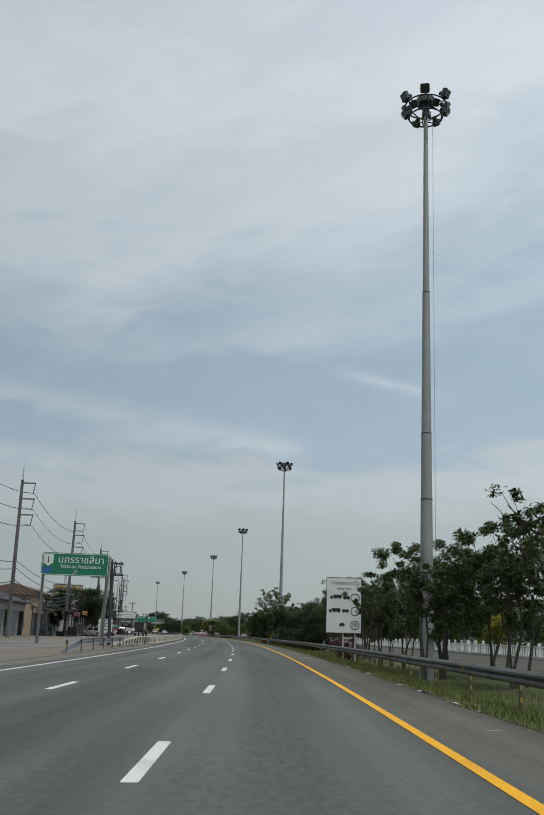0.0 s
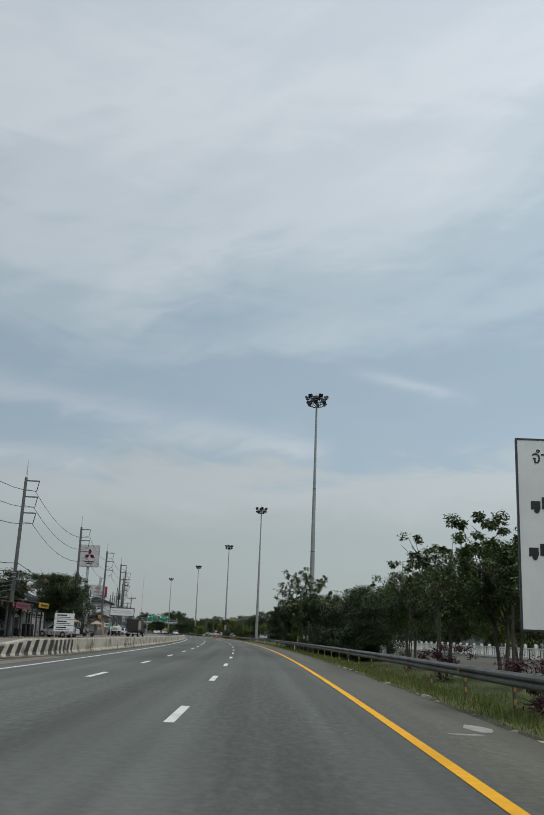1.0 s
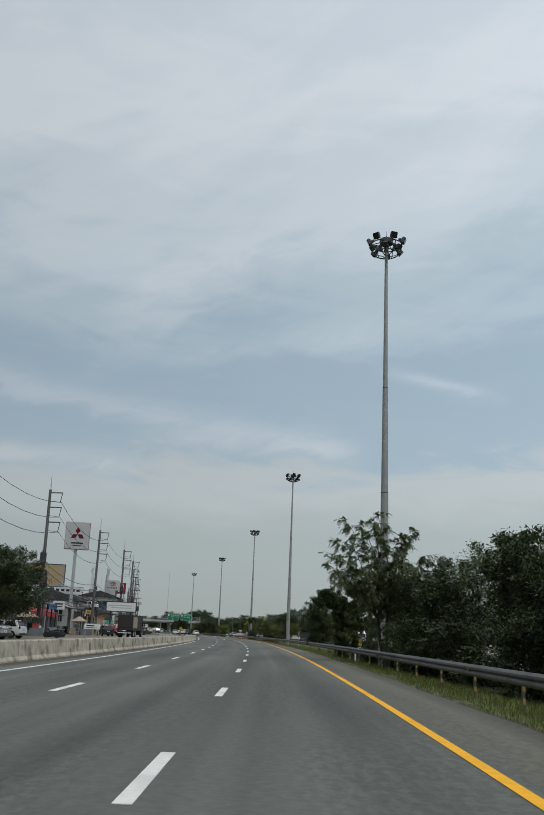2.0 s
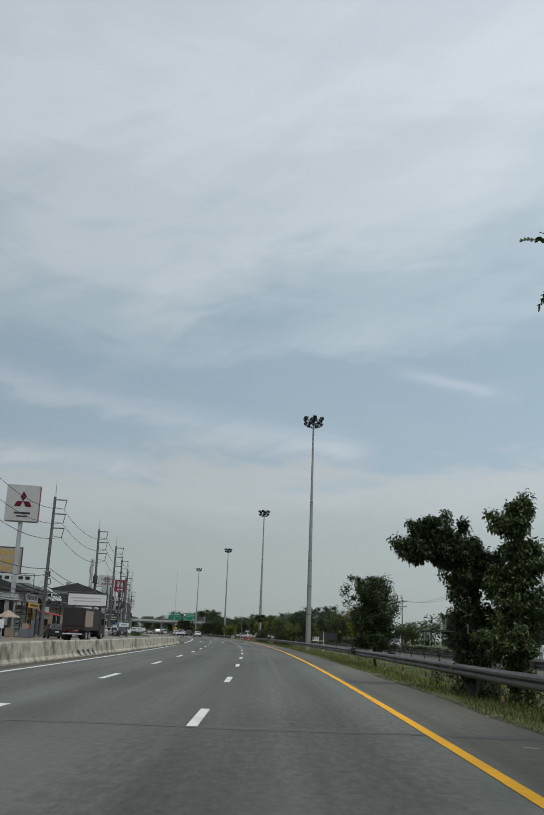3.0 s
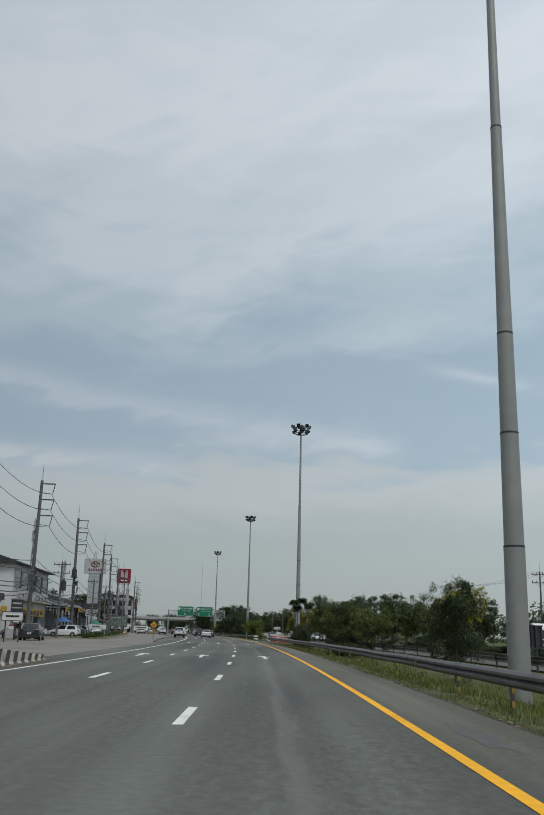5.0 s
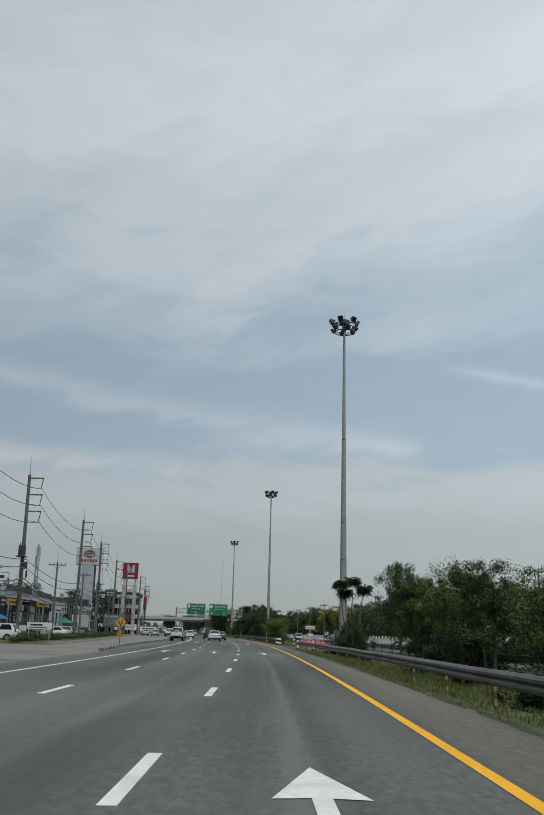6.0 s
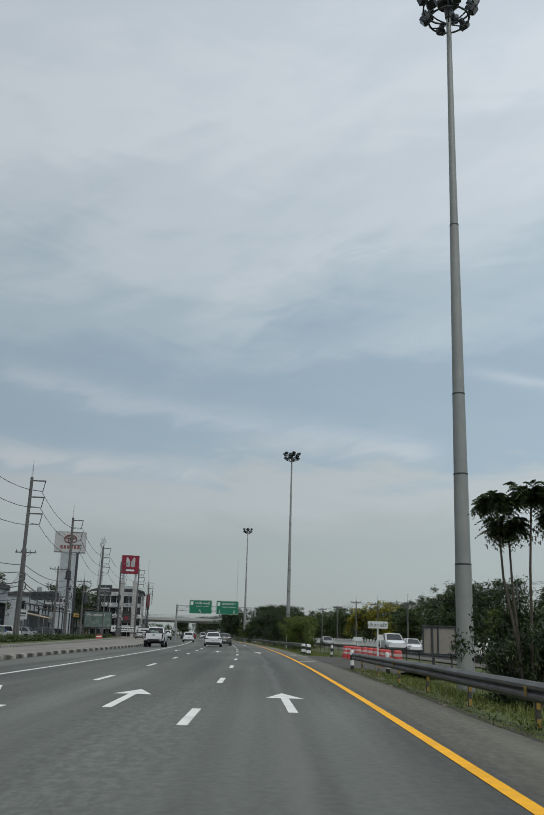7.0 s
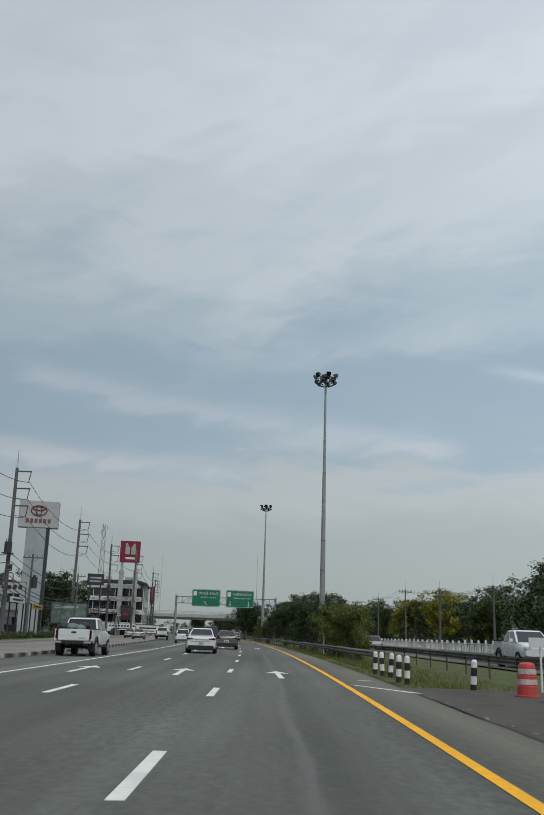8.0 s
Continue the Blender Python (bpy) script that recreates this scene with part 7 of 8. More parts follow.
def pickup(name, label, paint, m, load=True, group="cars on the highway"):
    """High-riding double-cab pickup; the load bed is open."""
    t = thing(name, label, "pickup truck", m, group)
    w, h = 0.91, 2.6
    part("body", hull([(-h + 1.52, w, 0.50, 1.27, 0.97), (-0.2, w, 0.46, 1.27, 0.96), (1.0, w, 0.46, 1.25, 0.94), (h - 0.8, w * 0.99, 0.48, 1.22, 0.90), (h - 0.2, w * 0.95, 0.52, 1.12, 0.88), (h, w * 0.86, 0.60, 0.98, 0.86)]), paint, t, smooth=True)
    cabin(t, paint, -h + 1.58, 1.38, -h + 1.86, 0.50, 1.22, 1.79, w * 0.93, w * 0.76, 0.42)
    for x in (-0.45, 0.45):
        bm = bmesh.new()
        rod(bm, (x, -h + 2.0, 1.86), (x, 0.3, 1.86), 0.02, 0.02, 6)
        part("roof_rail", bm, PLASTIC_BLACK, t)
    trim_block(t, "bed_floor", PLASTIC_BLACK, 0, -h + 0.78, 0.80, w * 1.86, 1.48, 0.06)
    for sx in (-1, 1):
        # bed side with an arch cut over the rear wheel
        arch = [(-h + 0.98 + 0.50 * math.cos(k * math.pi / 8), 0.42 + 0.50 * math.sin(k * math.pi / 8)) for k in range(1, 8)]
        bm = bmesh.new()
        prism(bm, [(-h + 0.02, 0.72), (-h + 0.02, 1.27), (-h + 1.54, 1.27), (-h + 1.54, 0.52), (-h + 1.46, 0.50)] + arch + [(-h + 0.46, 0.60)], sx * (w - 0.09), sx * w, "x")
        side = part("bed_side", bm, paint, t)
        trim_block(side, "bed_rail", PLASTIC_BLACK, sx * (w - 0.05), -h + 0.78, 1.285, 0.12, 1.54, 0.05)
        bm = bmesh.new()
        pts = [(-h + 0.98 + 0.52 * math.cos(k * math.pi / 10), 0.42 + 0.52 * math.sin(k * math.pi / 10)) for k in range(11)]
        for (y0, z0), (y1, z1) in zip(pts, pts[1:]):
            rod(bm, (sx * (w + 0.01), y0, z0), (sx * (w + 0.01), y1, z1), 0.03, 0.03, 5)
        part("wheel_arch_trim", bm, PLASTIC_BLACK, t)
        trim_block(t, "side_step", PLASTIC_BLACK, sx * (w + 0.02), 0.1, 0.45, 0.16, 1.9, 0.06, bevel=0.02)
    tg = trim_block(t, "tailgate", paint, 0, -h + 0.03, 1.0, w * 1.64, 0.07, 0.54, bevel=0.025)
    trim_block(tg, "tailgate_handle", PLASTIC_BLACK, 0, -h - 0.014, 1.12, 0.24, 0.03, 0.08, bevel=0.01)
    trim_block(tg, "emblem_bar", SIGN_GREY, 0.42, -h - 0.008, 0.86, 0.34, 0.008, 0.05)
    trim_block(tg, "tailgate_crease", paint, 0, -h - 0.006, 1.0, w * 1.3, 0.012, 0.10, bevel=0.004)
    bp = trim_block(t, "rear_bumper", PLASTIC_BLACK, 0, -h - 0.03, 0.63, w * 1.86, 0.18, 0.17, bevel=0.04, label="black step bumper")
    for sx in (-1, 1):
        trim_block(bp, "bumper_corner", SIGN_GREY, sx * (w - 0.20), -h - 0.13, 0.66, 0.34, 0.03, 0.09, bevel=0.01)
    plate_and_lamps(t, w + 0.01, -h + 0.03, 1.02, 0.63, 0.15, 0.44, h, 0.98)
    for sx in (-1, 1):
        for y in (-h + 0.98, h - 0.95):
            wheel(t, sx * (w - 0.11), y, 0.40, 0.27)
        trim_block(t, "mirror", paint, sx * (w + 0.11), 0.95, 1.32, 0.2, 0.12, 0.2, bevel=0.03)
        trim_block(t, "mud_flap", PLASTIC_BLACK, sx * (w - 0.12), -h + 0.44, 0.40, 0.28, 0.02, 0.32)
    trim_block(t, "axle", PLASTIC_BLACK, 0, -h + 0.98, 0.42, w * 1.4, 0.14, 0.14)
    trim_block(t, "spare_wheel", RUBBER, 0, -h + 0.55, 0.50, 0.66, 0.66, 0.18, bevel=0.06)
    if load:
        rng = random.Random(3)
        for i in range(8):
            bm = bmesh.new()
            bmesh.ops.create_icosphere(bm, subdivisions=2, radius=0.25, matrix=Matrix.Translation((rng.uniform(-0.6, 0.6), -h + rng.uniform(0.35, 1.3), 1.08 + rng.uniform(0, 0.34))) @ Matrix.Rotation(rng.uniform(0, 3), 4, "Z") @ Matrix.Diagonal((1.35, 0.95, 0.8, 1)))
            part("sack", bm, rng.choice((SIGN_GREY, PLASTIC_BLACK, PLASTIC_BLACK, DARK_STEEL, BOARD_GREEN)), t)
    return t


def hatch(name, label, paint, m, high=1.5, length=4.0, group="cars on the highway"):
    t = thing(name, label, "car", m, group)
    h, w = length / 2, 0.85
    part("body", hull([(-h, w * 0.90, 0.34, 0.92, 0.92), (-h + 0.12, w * 0.97, 0.24, 1.0, 0.93), (-0.5, w, 0.18, 0.99, 0.94), (0.6, w, 0.18, 0.97, 0.93), (h - 0.7, w * 0.98, 0.22, 0.90, 0.88), (h - 0.18, w * 0.9, 0.26, 0.76, 0.86), (h, w * 0.78, 0.36, 0.62, 0.84)]), paint, t, smooth=True)
    cabin(t, paint, -h + 0.10, 1.15, -h + 0.45, 0.42, 0.94, high - 0.045, w * 0.88, w * 0.70)
    trim_block(t, "rear_bumper", PLASTIC_BLACK, 0, -h + 0.04, 0.36, w * 1.6, 0.14, 0.16, bevel=0.03)
    plate_and_lamps(t, w, -h + 0.02, 0.88, 0.68, 0.2, 0.24, h)
    for sx in (-1, 1):
        for y in (-h + 0.72, h - 0.78):
            wheel(t, sx * (w - 0.09), y, 0.30, 0.2)
        trim_block(t, "mirror", PLASTIC_BLACK, sx * (w + 0.08), 0.62, 1.0, 0.16, 0.1, 0.12, bevel=0.03)
    return t


def truck(name, label, m, cab, box, box_size=(2.3, 5.6, 2.4), group="trucks", tarp=None, ribs=False):
    """Lorry with a cab and a cargo body; box_size: width, length, height."""
    t = thing(name, label, "truck", m, group)
    bw, bl, bh = box_size
    trim_block(t, "chassis", PLASTIC_BLACK, 0, 0, 0.72, 0.9, bl + 1.9, 0.26)
    y0 = -(bl + 1.9) / 2
    trim_block(t, "cargo_body", box, 0, y0 + bl / 2, 0.95 + bh / 2, bw, bl, bh, bevel=0.03)
    if ribs:
        for i in range(9):
            for sx in (-1, 1):
                trim_block(t, "rib", box, sx * (bw / 2 + 0.03), y0 + bl * (i + 0.5) / 9, 0.95 + bh / 2, 0.07, 0.10, bh)
        for i in range(4):
            trim_block(t, "door_rib", box, -bw * 0.375 + bw * 0.25 * i, y0 - 0.03, 0.95 + bh / 2, 0.08, 0.06, bh)
    if tarp:
        trim_block(t, "tarpaulin", tarp, bw / 2 + 0.02, y0 + bl * 0.28, 0.95 + bh * 0.52, 0.05, bl * 0.46, bh * 0.72)
    cy = y0 + bl + 0.15
    bm = bmesh.new()
    prism(bm, [(cy, 0.55), (cy + 1.75, 0.55), (cy + 1.80, 1.35), (cy + 1.55, 2.35), (cy + 1.2, 2.48), (cy, 2.48)], -1.05, 1.05, "x")
    c = part("cab", bm, cab, t)
    quad_panel("windscreen", ((1.05, cy + 1.80, 1.38), (-1.05, cy + 1.80, 1.38), (-1.05, cy + 1.57, 2.32), (1.05, cy + 1.57, 2.32)), GLASS_DARK, t, 0.10)
    for sx in (-1, 1):
        trim_block(t, "side_window", GLASS_DARK, sx * 1.052, cy + 0.95, 1.85, 0.02, 0.95, 0.62)
        trim_block(t, "headlight", LAMP_CLEAR, sx * 0.8, cy + 1.79, 0.85, 0.32, 0.06, 0.2)
        trim_block(t, "tail_light", LAMP_RED, sx * 0.85, y0 - 0.02, 0.78, 0.3, 0.05, 0.12)
        for y in (y0 + 1.0, y0 + 2.0, cy + 0.85):
            wheel(t, sx * 0.92, y, 0.46, 0.28)
    trim_block(t, "bumper", PLASTIC_BLACK, 0, cy + 1.80, 0.52, 2.1, 0.14, 0.3, bevel=0.03)
    trim_block(t, "grille", PLASTIC_BLACK, 0, cy + 1.80, 1.05, 1.25, 0.05, 0.42)
    for i in range(3):
        trim_block(t, "grille_bar", GALV, 0, cy + 1.835, 0.93 + 0.13 * i, 1.15, 0.03, 0.035)
    for sx in (-1, 1):
        trim_block(t, "wing_mirror", PLASTIC_BLACK, sx * 1.2, cy + 1.65, 1.75, 0.16, 0.12, 0.42)
        trim_block(t, "wiper", PLASTIC_BLACK, sx * 0.4, cy + 1.80, 1.45, 0.6, 0.03, 0.03)
    bm = bmesh.new()
    prism(bm, [(cy + 0.1, 2.46), (cy + 1.35, 2.46), (cy + 1.25, 2.62), (cy + 0.35, 2.98), (cy + 0.1, 2.98)], -0.95, 0.95, "x")
    part("wind_deflector", bm, cab, t)
    trim_block(t, "rear_bar", SIGN_WHITE, 0, y0 - 0.04, 0.62, bw * 0.9, 0.06, 0.10)
    bm = bmesh.new()
    for i in range(8):
        block(bm, -bw * 0.4 + bw * 0.8 * i / 7, y0 - 0.035, 1.35, bw * 0.06, 0.01, 0.10)
    part("reflector_strip", bm, LAMP_RED, t)
    return t


# traffic ahead on the highway, as it stands at the end of the ride
sedan("sedan", "white sedan with dark windows in the middle lane", CAR_WHITE, spot(362.9, -3.42, 0, 1))
sedan("sedan", "dull grey sedan in the middle lane", CAR_GREY, spot(379.5, -2.2, 0, 1), 4.4, 0.87, 1.42)
pickup("pickup_truck", "white pickup truck carrying sacks, keeping to the outer lane", CAR_WHITE, spot(350.0, -8.3, 0, -1) @ Matrix.Diagonal((0.93, 0.93, 0.92, 1)))
hatch("hatchback", "white hatchback in the outer lane", CAR_WHITE, spot(410, -7.3, 0, 2))
hatch("van", "dark van in the middle lane", CAR_DARK, spot(398, -3.9, 0, 1), 1.85, 4.6)
pickup("pickup_truck", "white pickup truck by the kerb", CAR_WHITE, spot(445, -11.8, 0, 2), False)
sedan("sedan", "silver sedan by the kerb", CAR_SILVER, spot(440, -14.9, 0, 2))
sedan("sedan", "white sedan far ahead in the fast lane", CAR_WHITE, spot(460, -1.6, 0, 2))
hatch("hatchback", "silver hatchback far ahead", CAR_SILVER, spot(476, 0.4, 0, 2))
sedan("sedan", "dark sedan far ahead in the outer lane", CAR_DARK, spot(490, -8.2, 0, 2))
hatch("hatchback", "red hatchback far ahead", CAR_RED, spot(520, -5.4, 0, 2))
hatch("van", "white van far ahead under the gantry", CAR_WHITE, spot(545, -1.5, 0, 2), 1.9, 4.8)

# parked along the frontage road and on the forecourts
truck("box_truck", "dark brown box truck with a pale panel on the frontage road", spot(205.5, -16.35, 0, -7), TRUCK_BROWN, TRUCK_BROWN, (2.1, 5.4, 2.05), "trucks", TARP, False)
hatch("hatchback", "dark hatchback parked near the truck", CAR_DARK, spot(214, -20.8, 0, 20), group="parked cars")
pickup("pickup_truck", "dull red pickup truck parked before a shop", CAR_RED, spot(232, -21.6, 0, 8), False, "parked cars")
for i, (s, lat, kind, paint, turn) in enumerate(((150, -22, "s", CAR_SILVER, 70), (158, -22.5, "h", CAR_WHITE, 80), (246, -21.5, "h", CAR_WHITE, 60), (275, -19.2, "s", CAR_DARK, 5), (283, -22, "h", CAR_SILVER, 75),
                                                 (292, -23.5, "s", CAR_WHITE, 80), (312, -22.5, "h", CAR_WHITE, 85), (324, -23.5, "s", CAR_DARK, 80), (331, -23.4, "h", CAR_SILVER, 80), (340, -23, "s", CAR_WHITE, 85),
                                                 (365, -25.8, "h", CAR_WHITE, 80), (374, -26.0, "s", CAR_SILVER, 80), (388, -26.2, "h", CAR_DARK, 85), (455, -17.5, "s", CAR_SILVER, 2), (466, -18, "h", CAR_WHITE, 2))):
    if kind == "s":
        sedan("sedan", "parked sedan on the forecourt of the shops", paint, spot(s, lat, 0, turn), group="parked cars")
    else:
        hatch("hatchback", "parked hatchback on the forecourt of the shops", paint, spot(s, lat, 0, turn), group="parked cars")

# on the opposite carriageway, facing the camera
truck("cargo_truck", "blue cargo truck with a white cab and a slatted body", spot(289, 31.6, -0.06, 180), CAR_WHITE, TRUCK_BLUE, (2.3, 5.6, 1.7), "trucks", None, True)
pickup("pickup_truck", "white pickup truck coming on the opposite road", CAR_WHITE, spot(353.0, 13.5, -0.02, 180), False, "oncoming cars")
sedan("sedan", "white sedan coming on the opposite road", CAR_WHITE, spot(364.5, 17.8, -0.02, 180), group="oncoming cars")
sedan("sedan", "silver sedan coming on the opposite road", CAR_SILVER, spot(232.7, 19.2, -0.02, 180), group="oncoming cars")
hatch("hatchback", "silver hatchback coming on the opposite road", CAR_SILVER, spot(410, 14.5, -0.02, 180), group="oncoming cars")


# ---------------------------------------------------------------- shops and showrooms along the frontage road
def building(name, label, s0, s1, lat, depth, height, wall, roof, storeys=1, shutters=3, pitched=True, awning=None, board=None, turn=0.0, parapet=0.5):
    """A roadside building: its front faces the road (to its right), its gable the traffic."""
    L = s1 - s0
    t = thing(name, label, "building", spot(s0, lat, -0.05, turn))
    # local axes: y along the road 0..L, x towards the road, front at x = 0
    sh = height / storeys
    bm = bmesh.new()
    block(bm, -depth / 2, L / 2, height / 2, depth, L, height)
    w = part("wall", bm, wall, t)
    for k in range(storeys):
        n = shutters
        for i in range(n):
            y0, y1 = L * i / n + 0.35, L * (i + 1) / n - 0.35
            z0, z1 = (0.05, sh * 0.72) if k == 0 else (k * sh + sh * 0.30, k * sh + sh * 0.78)
            bm = bmesh.new()
            for a, b, c, d in ((y0 - 0.08, y0, z0, z1), (y1, y1 + 0.08, z0, z1), (y0 - 0.08, y1 + 0.08, z1, z1 + 0.08)):
                block(bm, 0.04, (a + b) / 2, (c + d) / 2, 0.12, b - a, d - c)
            wn_ = part("window" if k or i % 2 else "shop_door", bm, WALL_PALE, w)
            bm = bmesh.new()
            block(bm, 0.012, (y0 + y1) / 2, (z0 + z1) / 2, 0.02, y1 - y0, z1 - z0)
            part("pane" if k or i % 2 else "shutter", bm, GLASS_DARK if (k or i % 2) else SHUTTER, wn_)
        # gable windows towards the traffic
        for i in range(2):
            x = -depth * (0.3 + 0.4 * i)
            z0, z1 = k * sh + sh * 0.35, k * sh + sh * 0.75
            bm = bmesh.new()
            block(bm, x, -0.03, (z0 + z1) / 2, 1.4, 0.08, z1 - z0 + 0.14)
            wn_ = part("window", bm, WALL_PALE, w)
            bm = bmesh.new()
            block(bm, x, -0.075, (z0 + z1) / 2, 1.24, 0.02, z1 - z0)
            part("pane", bm, GLASS_DARK, wn_)
        if k:
            bm = bmesh.new()
            block(bm, 0.35, L / 2, k * sh, 0.9, L, 0.14)
            part("ledge", bm, CONCRETE, t)
    bm = bmesh.new()
    if pitched:
        prism(bm, [(-depth - 0.6, height - 0.05), (0.9, height - 0.25), (0.9, height - 0.12), (-depth * 0.45, height + depth * 0.16), (-depth - 0.6, height + 0.08)], -0.6, L + 0.6)
    else:
        block(bm, -depth / 2, L / 2, height + 0.12, depth + 0.5, L + 0.5, 0.24)
        for x, y, sx, sy in ((-depth / 2, 0.0, depth + 0.5, 0.2), (-depth / 2, L, depth + 0.5, 0.2), (0.15, L / 2, 0.2, L - 0.2), (-depth - 0.15, L / 2, 0.2, L - 0.2)):
            block(bm, x, y, height + 0.24 + parapet / 2, sx, sy, parapet)
    part("roof", bm, roof, t)
    if awning:
        bm = bmesh.new()
        prism(bm, [(0.02, sh * 0.78), (1.9, sh * 0.62), (1.9, sh * 0.50), (1.85, sh * 0.50), (1.85, sh * 0.60), (0.02, sh * 0.75)], 0.2, L - 0.2)
        part("awning", bm, awning, t)
    if board:
        mat, z0, z1 = board
        bm = bmesh.new()
        block(bm, 0.16, L / 2, (z0 + z1) / 2, 0.2, L * 0.8, z1 - z0, bevel=0.02)
        b = part("shop_board", bm, mat, t)
        bm = bmesh.new()
        block(bm, -depth * 0.3, -0.12, (z0 + z1) / 2, depth * 0.5, 0.1, z1 - z0)
        part("shop_board", bm, mat, t)
        bm = bmesh.new()
        for i in range(7):
            block(bm, 0.27, L * 0.2 + L * 0.6 * i / 6, (z0 + z1) / 2, 0.02, L * 0.06, (z1 - z0) * 0.5)
        part("lettering_bar", bm, SIGN_BLACK if mat is not SIGN_RED else SIGN_WHITE, b)
    return t


building("house", "low house with a rusty tin roof and grey shutters", 88, 106, -30, 10, 4.2, WALL_TAN, ROOF_RUST, 1, 4)
building("shop", "low shop with blue-grey shutters and a grey roof", 108, 124, -28.5, 10, 4.4, WALL_PALE, ROOF_GREY, 1, 4)
building("shop", "tan two-storey shop with a tin roof", 156, 178, -31.5, 11, 6.6, WALL_TAN, ROOF_RUST, 2, 5)
building("shop", "low shop with a red awning over a dark front", 190, 213, -30.0, 11, 4.8, WALL_PALE, ROOF_GREY, 1, 5, True, AWNING_RED)
building("shop", "shop with a dark open front and a pale board", 228, 237, -27.5, 9, 5.6, WALL_PALE, ROOF_GREY, 1, 3, True, None, (SIGN_WHITE, 4.2, 5.2))
building("shop", "two-storey shop with a dark roof behind the white board", 240, 258, -29.5, 9, 6.4, WALL_WHITE, ROOF_DARK, 2, 4)
building("shop", "low shop with a dark open front and a tin roof", 262, 281, -26.0, 9, 4.3, WALL_TAN, ROOF_GREY, 1, 5)
building("shop", "small shop with a white name board", 283, 294.5, -27.0, 9, 4.0, WALL_PALE, ROOF_GREY, 1, 3, False, None, (SIGN_WHITE, 3.0, 3.7))
building("townhouse", "white two-storey building with a dark overhanging roof", 297, 318, -26.4, 8.5, 8.5, WALL_WHITE, ROOF_DARK, 2, 5, True, None, (YELLOW_PAINT, 2.5, 3.4))
building("shop", "low showroom with a dark roof", 321, 344, -32, 12, 5.0, WALL_PALE, ROOF_GREY, 1, 5, True, None, (SIGN_GREY, 3.6, 4.4))
building("showroom", "long car showroom with a glass front under a flat roof", 362, 400, -34, 14, 6.6, PANEL_GREY, ROOF_GREY, 1, 8, False)
building("showroom", "grey car showroom behind the pylon sign", 446, 480, -36, 14, 7.5, PANEL_GREY, ROOF_GREY, 2, 7, False)


def terraced_showroom(m, w, depth, height, floors):
    """A showroom whose front, towards the traffic, is stacked in white bands over recessed dark glazing."""
    t = thing("showroom", "four-storey showroom with white terrace bands over dark glazing", "building", m)
    fh = height / floors
    bm = bmesh.new()
    block(bm, -w / 2, depth / 2 + 1.2, height / 2, w, depth - 2.4, height)
    wall = part("wall", bm, WALL_PALE, t)
    rq = random.Random(8)
    for k in range(floors):
        z = k * fh
        inset = 0.0 if k < 2 else 0.9 * (k - 1)
        bm = bmesh.new()
        block(bm, -w / 2 - inset / 2, 0.55 + inset / 2, z + fh - 0.6, w - inset, 1.5, 1.15, bevel=0.04)
        band = part("terrace", bm, WALL_WHITE, t)
        bm = bmesh.new()
        block(bm, -w / 2, 1.18, z + (fh - 1.2) / 2, w - 0.8, 0.06, fh - 1.2)
        pane = part("glazing", bm, GLASS_DARK, wall)
        for i in range(9):
            bm = bmesh.new()
            block(bm, -0.4 - (w - 0.8) * i / 8, 1.12, z + (fh - 1.2) / 2, 0.14, 0.12, fh - 1.2)
            part("mullion", bm, WALL_WHITE, pane)
        bm = bmesh.new()
        x = -1.2
        while x > -w + 1.6:
            l = rq.uniform(0.6, 1.5)
            block(bm, x - l / 2, -0.22 + inset / 2, z + fh - 0.6, l, 0.03, 0.55)
            x -= l + rq.uniform(0.25, 0.9)
        part("lettering_bar", bm, SIGN_GREY if k % 2 else PANEL_GREY, band)
        for i in range(4):
            y0 = 3.0 + (depth - 5) * i / 4
            bm = bmesh.new()
            block(bm, 0.04, y0 + 1.1, z + fh * 0.5, 0.12, 2.3, fh * 0.55)
            fr = part("window", bm, WALL_WHITE, wall)
            bm = bmesh.new()
            block(bm, 0.11, y0 + 1.1, z + fh * 0.5, 0.02, 2.0, fh * 0.47)
            part("pane", bm, GLASS_DARK, fr)
    bm = bmesh.new()
    prism(bm, [(-w - 0.5, height), (0.5, height), (0.4, height + 0.35), (-1.8, height + 1.0), (-w + 1.8, height + 1.0), (-w - 0.4, height + 0.35)], 1.0, depth + 0.5)
    part("roof", bm, ROOF_DARK, t)
    for x, z, sx, sz, mat in ((-w * 0.32, height + 1.6, 2.6, 1.2, PANEL_GREY), (-w * 0.7, height + 1.7, 1.6, 1.4, SIGN_GREY)):
        bm = bmesh.new()
        block(bm, x, depth * 0.6, z, sx, 2.0, sz + 0.6, bevel=0.05)
        part("roof_box", bm, mat, t)


terraced_showroom(spot(541, -20.3, -0.05, 0), 15.5, 26, 13.0, 4)
building("shophouse", "row of three-storey shophouses far along the road", 580, 640, -28, 14, 10.0, WALL_TAN, ROOF_RUST, 3, 12, False)
building("shophouse", "pale three-storey shophouses beyond the showroom", 486, 510, -34, 12, 9.0, WALL_PALE, ROOF_GREY, 3, 6, False)
# right side, beyond the fence
building("warehouse", "low pale warehouse roof behind the opposite road", 205, 236, 62, 14, 4.6, WALL_PALE, ROOF_GREY, 1, 5)


